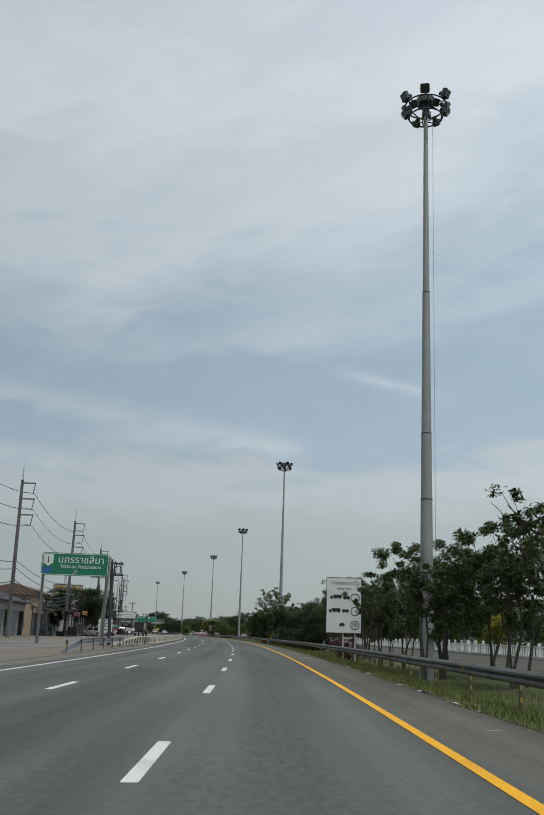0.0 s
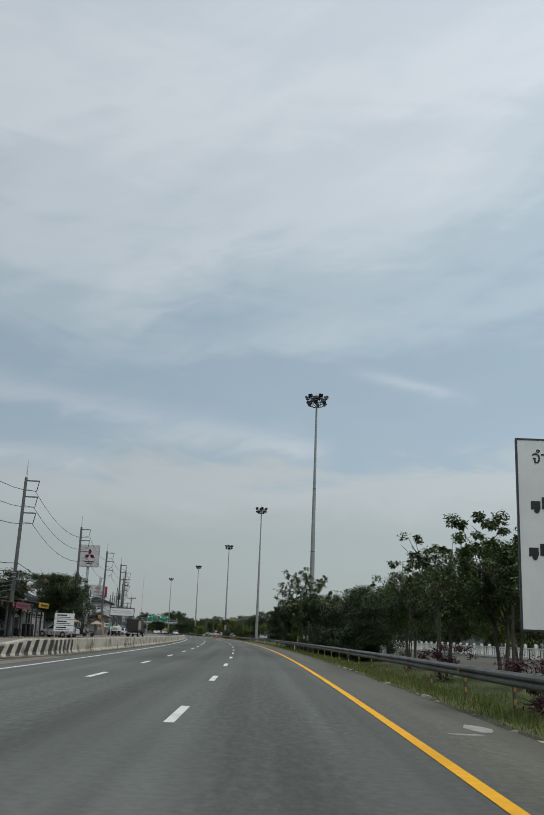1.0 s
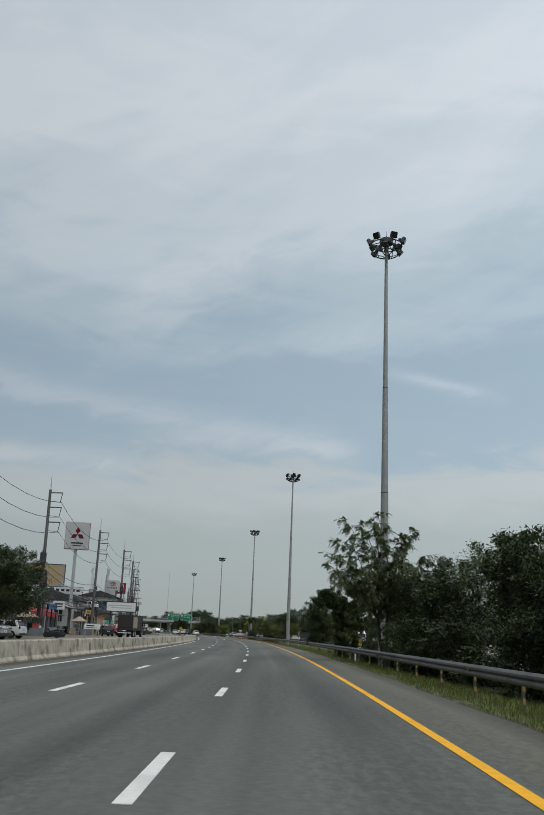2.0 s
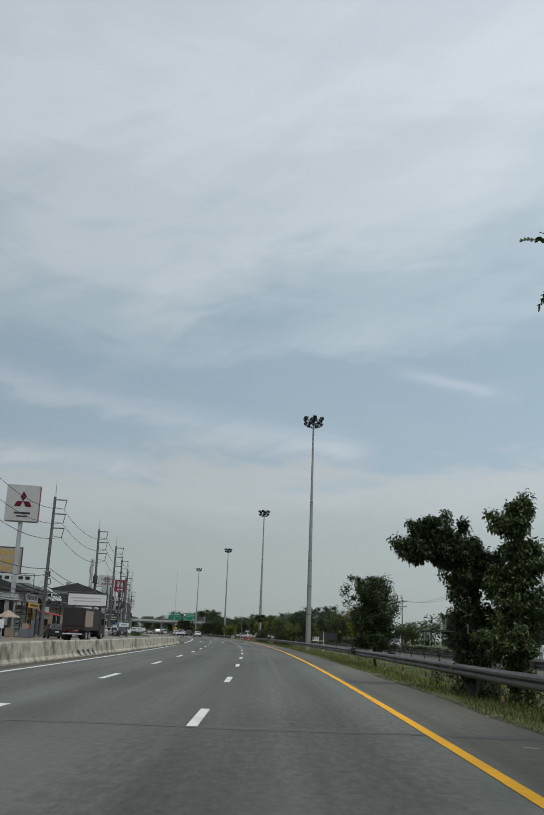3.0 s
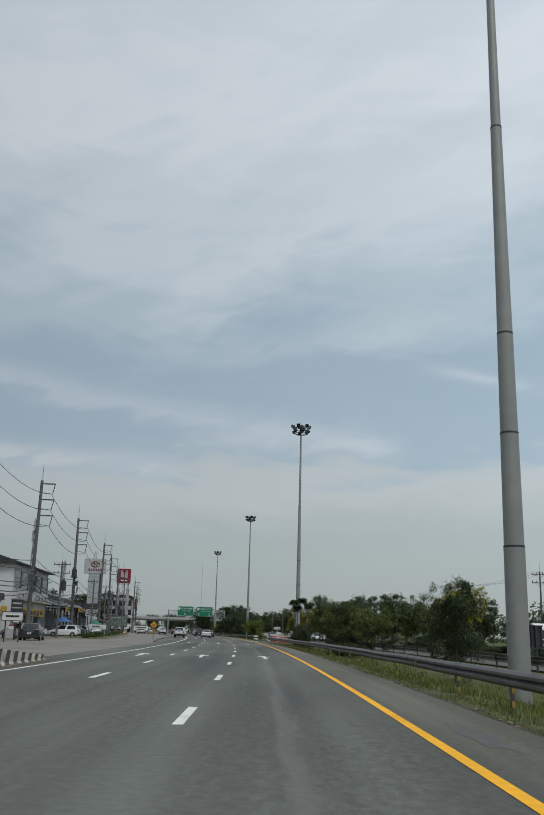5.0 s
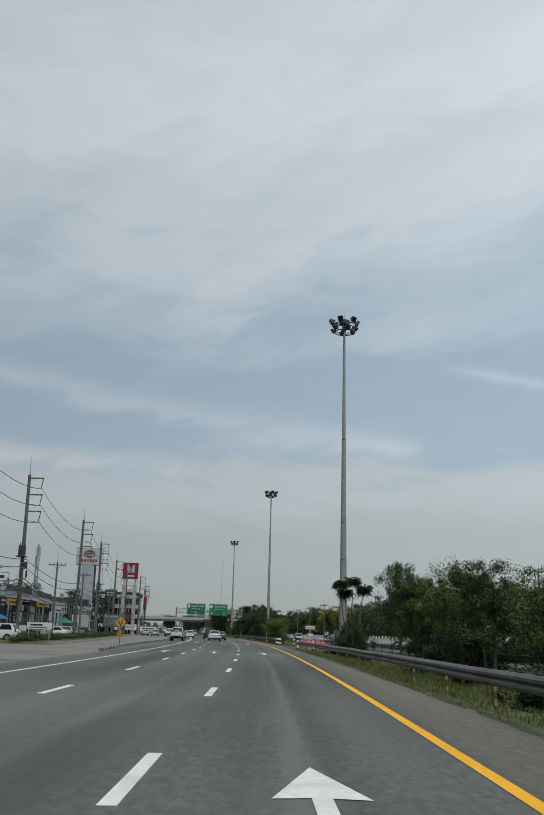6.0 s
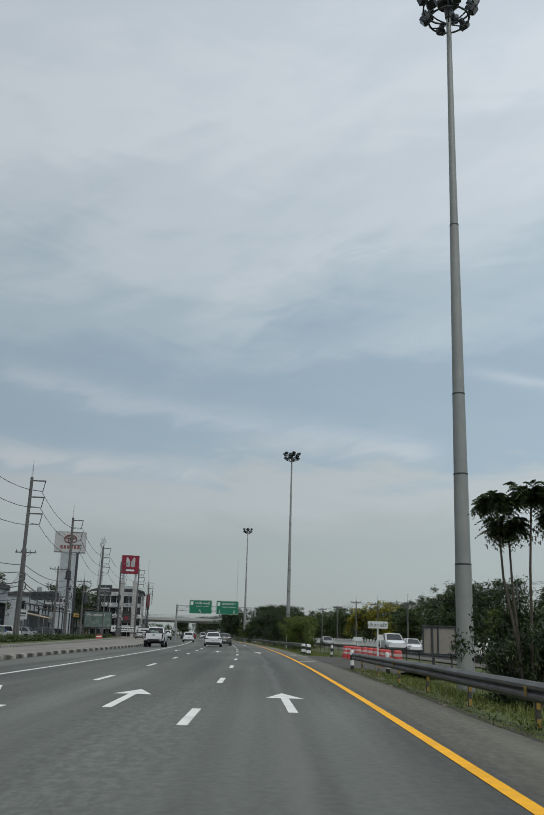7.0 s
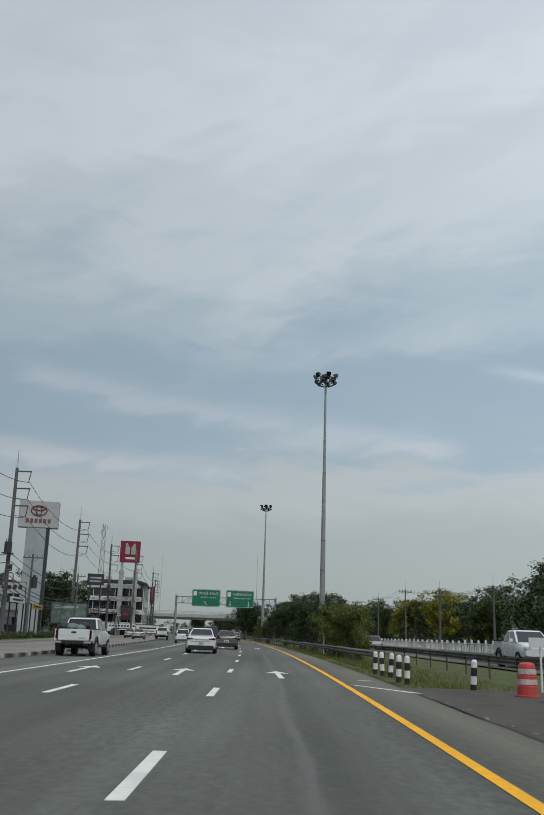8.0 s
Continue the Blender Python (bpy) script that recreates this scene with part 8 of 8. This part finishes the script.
def billboard(m, w, z0, z1, face, label, bars, legs=2, frame=DARK_STEEL):
    t = thing("billboard", label, "sign", m)
    bm = bmesh.new()
    block(bm, 0, 0, (z0 + z1) / 2, w, 0.25, z1 - z0)
    b = part("board", bm, face, t)
    bm = bmesh.new()
    e = 0.16 if w > 2 else 0.05
    for x, z, sx, sz in ((0, z0 - e / 2, w + e * 2, e), (0, z1 + e / 2, w + e * 2, e), (-w / 2 - e / 2, (z0 + z1) / 2, e, z1 - z0), (w / 2 + e / 2, (z0 + z1) / 2, e, z1 - z0)):
        block(bm, x, 0, z, sx, 0.3, sz)
    part("frame", bm, frame, b)
    for mat, rows in bars:
        bm = bmesh.new()
        for x, z, sx, sz in rows:
            block(bm, x, -0.13, z, sx, 0.02, sz)
        part("lettering_bar", bm, mat, b)
    for i in range(legs):
        x = 0 if legs == 1 else -w * 0.35 + w * 0.7 * i / (legs - 1)
        bm = bmesh.new()
        rod(bm, (x, 0.25, -0.1), (x, 0.25, z1 - 0.2), 0.16 if w > 3 else 0.05, 0.14 if w > 3 else 0.05, 8)
        part("leg", bm, frame, t)
    return t


rb = random.Random(5)
gold = []
for row, (z, n, hh) in enumerate(((11.9, 6, 0.9), (10.7, 8, 0.6), (9.6, 8, 0.6))):
    for i in range(n):
        gold.append((-3.1 + 6.2 * (i + 0.5) / n, z + rb.uniform(-0.05, 0.05), 6.2 / n * rb.uniform(0.5, 0.8), hh * rb.uniform(0.7, 1.0)))
billboard(spot(254.5, -37.6, 0, 6), 7.6, 8.6, 12.7, TARP, "tan billboard with rows of gold lettering behind the shops", [(GOLD, gold)], 3)
billboard(spot(237.2, -20.9, 0, 4), 5.0, 4.1, 5.6, SIGN_WHITE, "long white board with two lines of faint writing on legs", [(SIGN_GREY, [(-0.2, 5.05, 4.0, 0.16), (0.0, 4.65, 3.6, 0.14)])], 2)
billboard(spot(216.5, -33.5, 0, 4), 5.2, 6.6, 9.0, SIGN_GREY, "pale board with a dark script beside a red edge", [(PANEL_GREY, [(-0.6, 7.8, 2.6, 0.7)]), (SIGN_RED, [(2.2, 7.8, 0.8, 2.3)])], 2)
billboard(spot(430, -23.7, 0, 4), 4.6, 1.9, 4.5, BOARD_GREEN, "faded green picture board beside the road", [(SIGN_GREY, [(-0.4, 4.0, 3.2, 0.28)])], 3)
billboard(spot(500, -29, 0, 4), 3.2, 10.5, 12.6, DARK_STEEL, "dark board with faint writing on a frame", [(SIGN_GREY, [(0, 11.9, 2.4, 0.3), (0, 11.2, 2.4, 0.25)])], 2)
billboard(spot(262, -18.0, 0, 6), 1.5, 1.6, 2.2, SIGN_WHITE, "small white board at the forecourt's edge", [(SIGN_BLACK, [(0, 1.9, 1.0, 0.14)])], 2)
billboard(spot(505, -17.5, 0, 2), 5.0, 0.8, 2.4, SIGN_WHITE, "white banner by the frontage road", [(SIGN_BLACK, [(0, 1.8, 3.6, 0.3), (0, 1.2, 3.0, 0.2)])], 2)

billboard(spot(276, -21.0, 0, 4), 0.95, 2.3, 3.5, DARK_STEEL, "small dark notice board on a post before the shops", [(SIGN_GREY, [(0, 3.2, 0.8, 0.14), (0, 2.8, 0.9, 0.10)])], 1)
billboard(spot(274.5, -20.5, 0, 4), 0.75, 1.5, 2.0, SIGN_WHITE, "small white notice plate on two legs", [(SIGN_BLACK, [(0, 1.9, 0.7, 0.10)])], 2)

# steel deck with a display car, beside the white board
t = thing("display_deck", "raised dark steel deck for a display car", "platform", spot(247, -27.6, 0, 4))
bm = bmesh.new()
block(bm, 0, 0, 4.25, 3.2, 6.0, 0.22)
part("deck", bm, DARK_STEEL, t)
for x in (-1.4, 1.4):
    for y in (-2.7, 2.7):
        bm = bmesh.new()
        block(bm, x, y, 2.05, 0.16, 0.16, 4.3)
        part("leg", bm, DARK_STEEL, t)
for y in (-2.9, 2.9):
    bm = bmesh.new()
    rod(bm, (-1.5, y, 5.2), (1.5, y, 5.2), 0.03, 0.03, 6)
    for x in (-1.5, 0, 1.5):
        rod(bm, (x, y, 4.3), (x, y, 5.2), 0.025, 0.025, 6)
    part("railing", bm, GALV, t)
hatch("hatchback", "white hatchback shown on a raised steel deck", CAR_WHITE, spot(247, -27.6, 4.36, 40), group="parked cars")
# tangle of boards, water tanks and roof frames along the shop fronts
rc = random.Random(44)
for i in range(26):
    s = 150 + 9.0 * i + rc.uniform(-3, 3)
    lat = -22.6 - rc.uniform(0, 2.6)
    kind = i % 4
    if kind == 0:
        t = thing("shop_sign", "small upright shop sign on a thin post", "sign", spot(s, lat, 0, rc.uniform(-6, 10)), "shop signs")
        h = rc.uniform(2.4, 4.6)
        bm = bmesh.new()
        rod(bm, (0, 0, -0.1), (0, 0, h), 0.05, 0.05, 6)
        part("post", bm, GALV, t)
        bm = bmesh.new()
        w = rc.uniform(0.7, 1.6)
        block(bm, 0, -0.05, h - 0.5, w, 0.06, 1.0, bevel=0.01)
        b = part("board", bm, rc.choice((SIGN_WHITE, SIGN_RED, YELLOW_PAINT, SIGN_BLUE, SIGN_WHITE)), t)
        bm = bmesh.new()
        block(bm, 0, -0.085, h - 0.35, w * 0.7, 0.01, 0.16), block(bm, 0, -0.085, h - 0.65, w * 0.6, 0.01, 0.10)
        part("lettering_bar", bm, SIGN_BLACK, b)
    elif kind == 1:
        t = thing("awning", "faded canvas awning on thin steel legs", "awning", spot(s, lat - 1.0, 0, rc.uniform(-4, 4)), "shop awnings")
        L = rc.uniform(3, 5.5)
        bm = bmesh.new()
        prism(bm, [(-1.4, 3.1), (1.4, 2.55), (1.4, 2.48), (-1.4, 3.0)], -L / 2, L / 2)
        part("canvas", bm, rc.choice((AWNING_RED, TARP, ROOF_GREY, SIGN_BLUE)), t)
        for y in (-L / 2 + 0.1, L / 2 - 0.1):
            for x, z in ((1.3, 2.5), (-1.3, 3.0)):
                bm = bmesh.new()
                rod(bm, (x, y, -0.1), (x, y, z), 0.03, 0.03, 6)
                part("leg", bm, GALV, t)
    elif kind == 2:
        t = thing("parasol", "closed market parasol beside the shops", "parasol", spot(s, lat + 0.6, 0, 0), "shop parasols")
        bm = bmesh.new()
        rod(bm, (0, 0, -0.05), (0, 0, 2.6), 0.025, 0.025, 6)
        part("pole", bm, GALV, t)
        bm = bmesh.new()
        rod(bm, (0, 0, 1.9), (0, 0, 2.55), 1.2, 0.06, 10, caps=False)
        part("canopy", bm, rc.choice((AWNING_RED, SIGN_GREEN, SIGN_BLUE, TARP)), t)
    else:
        t = thing("market_stall", "low stall counter with stacked goods", "stall", spot(s, lat + 0.4, 0, rc.uniform(-8, 8)), "market stalls")
        bm = bmesh.new()
        block(bm, 0, 0, 0.42, 1.0, 2.2, 0.86, bevel=0.02)
        part("counter", bm, rc.choice((WALL_TAN, SHUTTER, SIGN_GREY)), t)
        for k in range(4):
            bm = bmesh.new()
            hh = rc.uniform(0.25, 0.55)
            block(bm, rc.uniform(-0.15, 0.15), -0.8 + 0.53 * k, 0.86 + hh / 2, 0.6, 0.42, hh, bevel=0.02)
            part("crate", bm, rc.choice((AWNING_RED, SIGN_BLUE, TARP, SIGN_WHITE, BOARD_GREEN)), t)

def water_tank(m):
    t = thing("water_tank", "steel water tank on a low frame on the roof", "water tank", m, "roof tanks")
    bm = bmesh.new()
    rod(bm, (0, 0, 0.5), (0, 0, 1.7), 0.5, 0.5, 16)
    rod(bm, (0, 0, 1.7), (0, 0, 1.95), 0.5, 0.12, 16)
    part("tank", bm, GALV, t, smooth=True)
    for x, y in ((-0.35, -0.35), (0.35, -0.35), (0.35, 0.35), (-0.35, 0.35)):
        bm = bmesh.new()
        block(bm, x, y, 0.25, 0.07, 0.07, 0.52)
        part("leg", bm, DARK_STEEL, t)


def air_unit(m):
    t = thing("air_conditioner", "grey outdoor air conditioner unit with a dark fan grille", "air conditioner", m, "air conditioners")
    bm = bmesh.new()
    block(bm, 0, 0, 0.35, 0.36, 0.85, 0.6, bevel=0.03)
    part("casing", bm, SIGN_GREY, t)
    bm = bmesh.new()
    rod(bm, (0.17, -0.12, 0.36), (0.20, -0.12, 0.36), 0.24, 0.24, 16)
    part("grille", bm, PLASTIC_BLACK, t)
    bm = bmesh.new()
    block(bm, 0, 0, 0.02, 0.4, 0.9, 0.06)
    part("bracket", bm, DARK_STEEL, t)


def roof_frame(m, w, h, face, label):
    """A shop board held over the roof line by a bare steel frame."""
    t = thing("roof_sign", label, "sign", m, "roof signs")
    bm = bmesh.new()
    for i in range(5):
        rod(bm, (-w / 2 + w * i / 4, 0.1, -0.1), (-w / 2 + w * i / 4, 0.1, h), 0.04, 0.04, 5)
        rod(bm, (-w / 2 + w * i / 4, 0.1, h * 0.8), (-w / 2 + w * i / 4, 1.2, -0.1), 0.03, 0.03, 5)
    for z in (0.3, h * 0.6, h):
        rod(bm, (-w / 2, 0.1, z), (w / 2, 0.1, z), 0.04, 0.04, 5)
    part("frame", bm, DARK_STEEL, t)
    bm = bmesh.new()
    block(bm, 0, 0, h * 0.68, w * 0.92, 0.08, h * 0.55, bevel=0.01)
    b = part("board", bm, face, t)
    bm = bmesh.new()
    for i in range(5):
        block(bm, -w * 0.34 + w * 0.17 * i, -0.05, h * 0.72, w * 0.11, 0.02, h * 0.2)
    part("lettering_bar", bm, SIGN_BLACK, b)


for s, lat, z in ((236, -31.5, 5.9), (250, -33.5, 7.2), (270, -31.0, 4.8), (288, -30, 4.2), (312, -33.8, 8.9), (333, -38, 6.3), (352, -32, 4.8), (372, -36, 6.8), (390, -37, 6.8), (452, -38, 7.7), (492, -36, 9.2), (502, -37, 9.2)):
    water_tank(spot(s, lat, z))
for s, lat, z in ((243, -29.1, 3.6), (247, -29.1, 3.6), (265, -25.6, 2.9), (272, -25.6, 2.9), (300.5, -26.0, 4.4), (305, -26.0, 4.4), (311, -26.0, 4.4), (315, -26.0, 4.4), (324, -31.6, 3.0), (365, -33.6, 3.6)):
    air_unit(spot(s, lat, z))
for s, lat, z, w, h, face in ((231, -29.5, 5.6, 5.0, 2.0, SIGN_WHITE), (264, -29.5, 4.3, 5.5, 2.2, DARK_STEEL), (284, -29.8, 4.2, 4.5, 1.8, SIGN_BLUE), (322, -34.0, 5.0, 6.0, 2.4, SIGN_GREY), (364, -37, 6.8, 6.0, 2.2, SIGN_WHITE), (405, -29.0, 4.6, 4.5, 2.2, DARK_STEEL), (419, -29.5, 4.2, 4.0, 2.4, SIGN_GREY), (488, -36, 9.1, 7.0, 2.6, SIGN_WHITE)):
    roof_frame(spot(s, lat, z, 5), w, h, face, "shop board with dark writing on a bare steel roof frame")


def pole_box(m):
    t = thing("cable_box", "dark cable box and coiled slack clamped high on a power pole", "cable box", m, "cable boxes")
    bm = bmesh.new()
    block(bm, 0.30, 0, 0, 0.34, 0.3, 0.7, bevel=0.03)
    part("box", bm, DARK_STEEL, t)
    bm = bmesh.new()
    for i in range(14):
        a0, a1 = i * math.pi / 7, (i + 1) * math.pi / 7
        rod(bm, (0.45, 0.4 * math.cos(a0), -0.9 + 0.4 * math.sin(a0)), (0.45, 0.4 * math.cos(a1), -0.9 + 0.4 * math.sin(a1)), 0.05, 0.05, 5)
    part("coil", bm, WIRE, t)
    bm = bmesh.new()
    block(bm, 0, 0, 0.2, 0.5, 0.46, 0.08), block(bm, 0, 0, -0.25, 0.5, 0.46, 0.08)
    part("clamp", bm, GALV, t)


for i, (s, lat, h) in enumerate(POLES[2:14]):
    pole_box(spot(s, lat, 6.4 + 0.5 * (i % 3), 20 * (i % 4)))
    if i % 2:
        t = thing("transformer", "grey pole transformer with bushings on a steel platform", "transformer", spot(s, lat, 8.2), "pole transformers")
        bm = bmesh.new()
        block(bm, 0, -0.75, 0, 0.9, 1.2, 0.1)
        part("platform", bm, DARK_STEEL, t)
        bm = bmesh.new()
        rod(bm, (0, -0.8, 0.05), (0, -0.8, 1.1), 0.38, 0.38, 12)
        part("tank", bm, DARK_STEEL, t)
        for x in (-0.2, 0.0, 0.2):
            bm = bmesh.new()
            rod(bm, (x, -0.8, 1.1), (x, -0.8, 1.45), 0.06, 0.03, 6)
            part("bushing", bm, TRUCK_BROWN, t)
for z, off, sag in ((4.5, 0.2, 1.0), (7.2, 0.25, 1.1), (7.9, 0.3, 0.9)):
    spans = [(at(s0, l0 + off, z + 0.3 * math.sin(s0 * 1.7)), at(s1, l1 + off, z + 0.3 * math.sin(s1 * 1.7))) for (s0, l0, h0), (s1, l1, h1) in zip(POLES, POLES[1:])]
    wire_line("telephone_cable", "thick dark telephone cables sagging low between the poles", spans, sag, 0.035)
# thin drops from the poles to the shop fronts
spans = []
for i, (s, lat, h) in enumerate(POLES[3:12]):
    for k in range(3):
        spans.append((at(s, lat - 0.1, 6.0 + 0.5 * k), at(s + 6 + 7 * k, lat - 5.0 - k, 3.9 + 0.4 * k)))
wire_line("service_wire", "thin service wires running from the poles to the shop fronts", spans, 0.8, 0.018)

# open-sided dark sheds and workshops between the poles
def shed(m, L, w, h, roof, seed):
    rq = random.Random(seed)
    t = thing("open_shed", "open-sided workshop shed with a dark sloping tin roof", "shed", m, "workshop sheds")
    bm = bmesh.new()
    prism(bm, [(-w / 2 - 0.4, h + 0.5), (w / 2 + 0.4, h - 0.05), (w / 2 + 0.4, h + 0.03), (-w / 2 - 0.4, h + 0.6)], -0.5, L + 0.5)
    part("roof", bm, roof, t)
    for y in (0, L / 3, 2 * L / 3, L):
        for x, z in ((w / 2, h), (-w / 2, h + 0.45)):
            bm = bmesh.new()
            block(bm, x, y, z / 2, 0.14, 0.14, z)
            part("post", bm, DARK_STEEL, t)
    bm = bmesh.new()
    block(bm, -w / 2 + 0.1, L / 2, h * 0.45, 0.12, L, h * 0.9)
    part("back_wall", bm, SHUTTER, t)
    bm = bmesh.new()
    block(bm, w / 2 + 0.45, L / 2, h - 0.25, 0.08, L * 0.7, 0.6, bevel=0.01)
    b = part("name_board", bm, rq.choice((SIGN_WHITE, SIGN_BLUE, SIGN_RED, YELLOW_PAINT)), t)
    bm = bmesh.new()
    block(bm, w / 2 + 0.50, L / 2, h - 0.25, 0.02, L * 0.5, 0.2)
    part("lettering_bar", bm, SIGN_BLACK, b)
    for k in range(5):
        bm = bmesh.new()
        hh = rq.uniform(0.5, 1.5)
        block(bm, rq.uniform(-w * 0.3, w * 0.3), L * (k + 0.5) / 5, hh / 2, rq.uniform(0.6, 1.3), rq.uniform(0.6, 1.4), hh, bevel=0.03)
        part("crate", bm, rq.choice((DARK_STEEL, SHUTTER, TRUCK_BROWN, TARP, CAR_DARK, BOARD_GREEN)), t)


for k, (s, lat, L, h) in enumerate(((128, -25.5, 9, 3.4), (142, -26.0, 8, 3.8), (180, -26.3, 8, 3.6), (215, -27.2, 8, 3.7), (318, -26.6, 9, 3.9), (334, -27.0, 10, 4.2), (349, -27.6, 9, 3.8), (404, -29.0, 10, 4.4), (418, -29.5, 9, 4.0), (514, -28.0, 12, 5.0))):
    shed(spot(s, lat, -0.03, 0), L, 5.0, h, ROOF_GREY if k % 3 else ROOF_RUST, 60 + k)

# petrol-station-like canopy of the showroom forecourt
t = thing("canopy", "flat pale forecourt canopy on thin columns", "canopy", spot(346.5, -30.5, 0, 4))
bm = bmesh.new()
block(bm, 0, 6.5, 4.6, 10, 12.5, 0.5, bevel=0.05)
part("roof", bm, PANEL_GREY, t)
for x in (-4, 4):
    for y in (1.5, 6.5, 11.5):
        bm = bmesh.new()
        rod(bm, (x, y, 0), (x, y, 4.4), 0.14, 0.14, 8)
        part("column", bm, WALL_PALE, t)


t = thing("shelter", "low dark market shelter with a flat roof on pale posts", "shelter", spot(266, 34.5, -0.06, 0))
bm = bmesh.new()
block(bm, 3.0, 7.0, 2.95, 6.0, 15.0, 0.16, bevel=0.02)
part("roof", bm, ROOF_GREY, t)
for x in (0.3, 5.7):
    for y in (0, 3.5, 7, 10.5, 14):
        bm = bmesh.new()
        block(bm, x, y, 1.4, 0.12, 0.12, 2.95)
        part("post", bm, SIGN_GREY, t)
bm = bmesh.new()
block(bm, 5.5, 7, 1.0, 0.12, 14, 2.0)
part("back_wall", bm, ROOF_GREY, t)


def motorbike(m):
    t = thing("motorbike", "dark motorbike parked before the shop", "motorbike", m, "parked motorbikes")
    for y in (-0.6, 0.6):
        bm = bmesh.new()
        rod(bm, (-0.05, y, 0.29), (0.05, y, 0.29), 0.29, 0.29, 14)
        part("wheel", bm, RUBBER, t)
    bm = bmesh.new()
    prism(bm, [(-0.75, 0.78), (-0.3, 0.62), (0.2, 0.5), (0.45, 0.95), (0.35, 0.98), (0.1, 0.68), (-0.7, 0.86)], -0.11, 0.11, "x")
    part("body", bm, CAR_DARK, t)
    bm = bmesh.new()
    rod(bm, (-0.33, 0.4, 1.02), (0.33, 0.4, 1.02), 0.018, 0.018, 6)
    rod(bm, (0, 0.4, 1.0), (0, 0.6, 0.3), 0.03, 0.03, 6)
    part("handlebar", bm, GALV, t)


for i in range(9):
    motorbike(spot(172 + i * 1.1, -21.0 - 0.12 * i, -0.02, 75 + 3 * (i % 3)))

# planters and low clutter on the island and forecourts
def planter(m, seed):
    t = thing("planter_hedge", "low clipped hedge on the kerbed island", "hedge", m, "island hedges")
    rng = np.random.default_rng(seed)
    n = 40
    c = np.stack([rng.uniform(-0.5, 0.5, n), rng.uniform(-3, 3, n), rng.uniform(0.1, 0.5, n)], 1)
    v, f = leaf_cloud(rng, c, np.full(n, 0.34), 45, 0.16)
    raw("crown", v.tolist(), f.tolist(), LEAF_MID, t)
    bm = bmesh.new()
    for i in range(8):
        rod(bm, (rng.uniform(-0.4, 0.4), -2.8 + 0.8 * i, -0.1), (rng.uniform(-0.4, 0.4), -2.8 + 0.8 * i, 0.5), 0.025, 0.012, 5)
    part("stem", bm, BARK, t)


for i in range(24):
    planter(spot(304 + 6.4 * i, lawn_edge(304 + 6.4 * i) - 2.6 - (0.5 if i % 2 else 0), 0.08), 50 + i)
# litter of red and white drums by the showroom
for i in range(5):
    t = thing("traffic_cone", "orange traffic cone on the forecourt", "traffic cone", spot(408 + i * 1.6, -21.2, 0), "forecourt cones")
    bm = bmesh.new()
    rod(bm, (0, 0, 0.04), (0, 0, 0.75), 0.17, 0.03, 10)
    block(bm, 0, 0, 0.02, 0.42, 0.42, 0.05)
    part("cone", bm, RED, t)
    bm = bmesh.new()
    rod(bm, (0, 0, 0.36), (0, 0, 0.52), 0.116, 0.085, 10)
    part("band", bm, WHITE_PAINT, t)
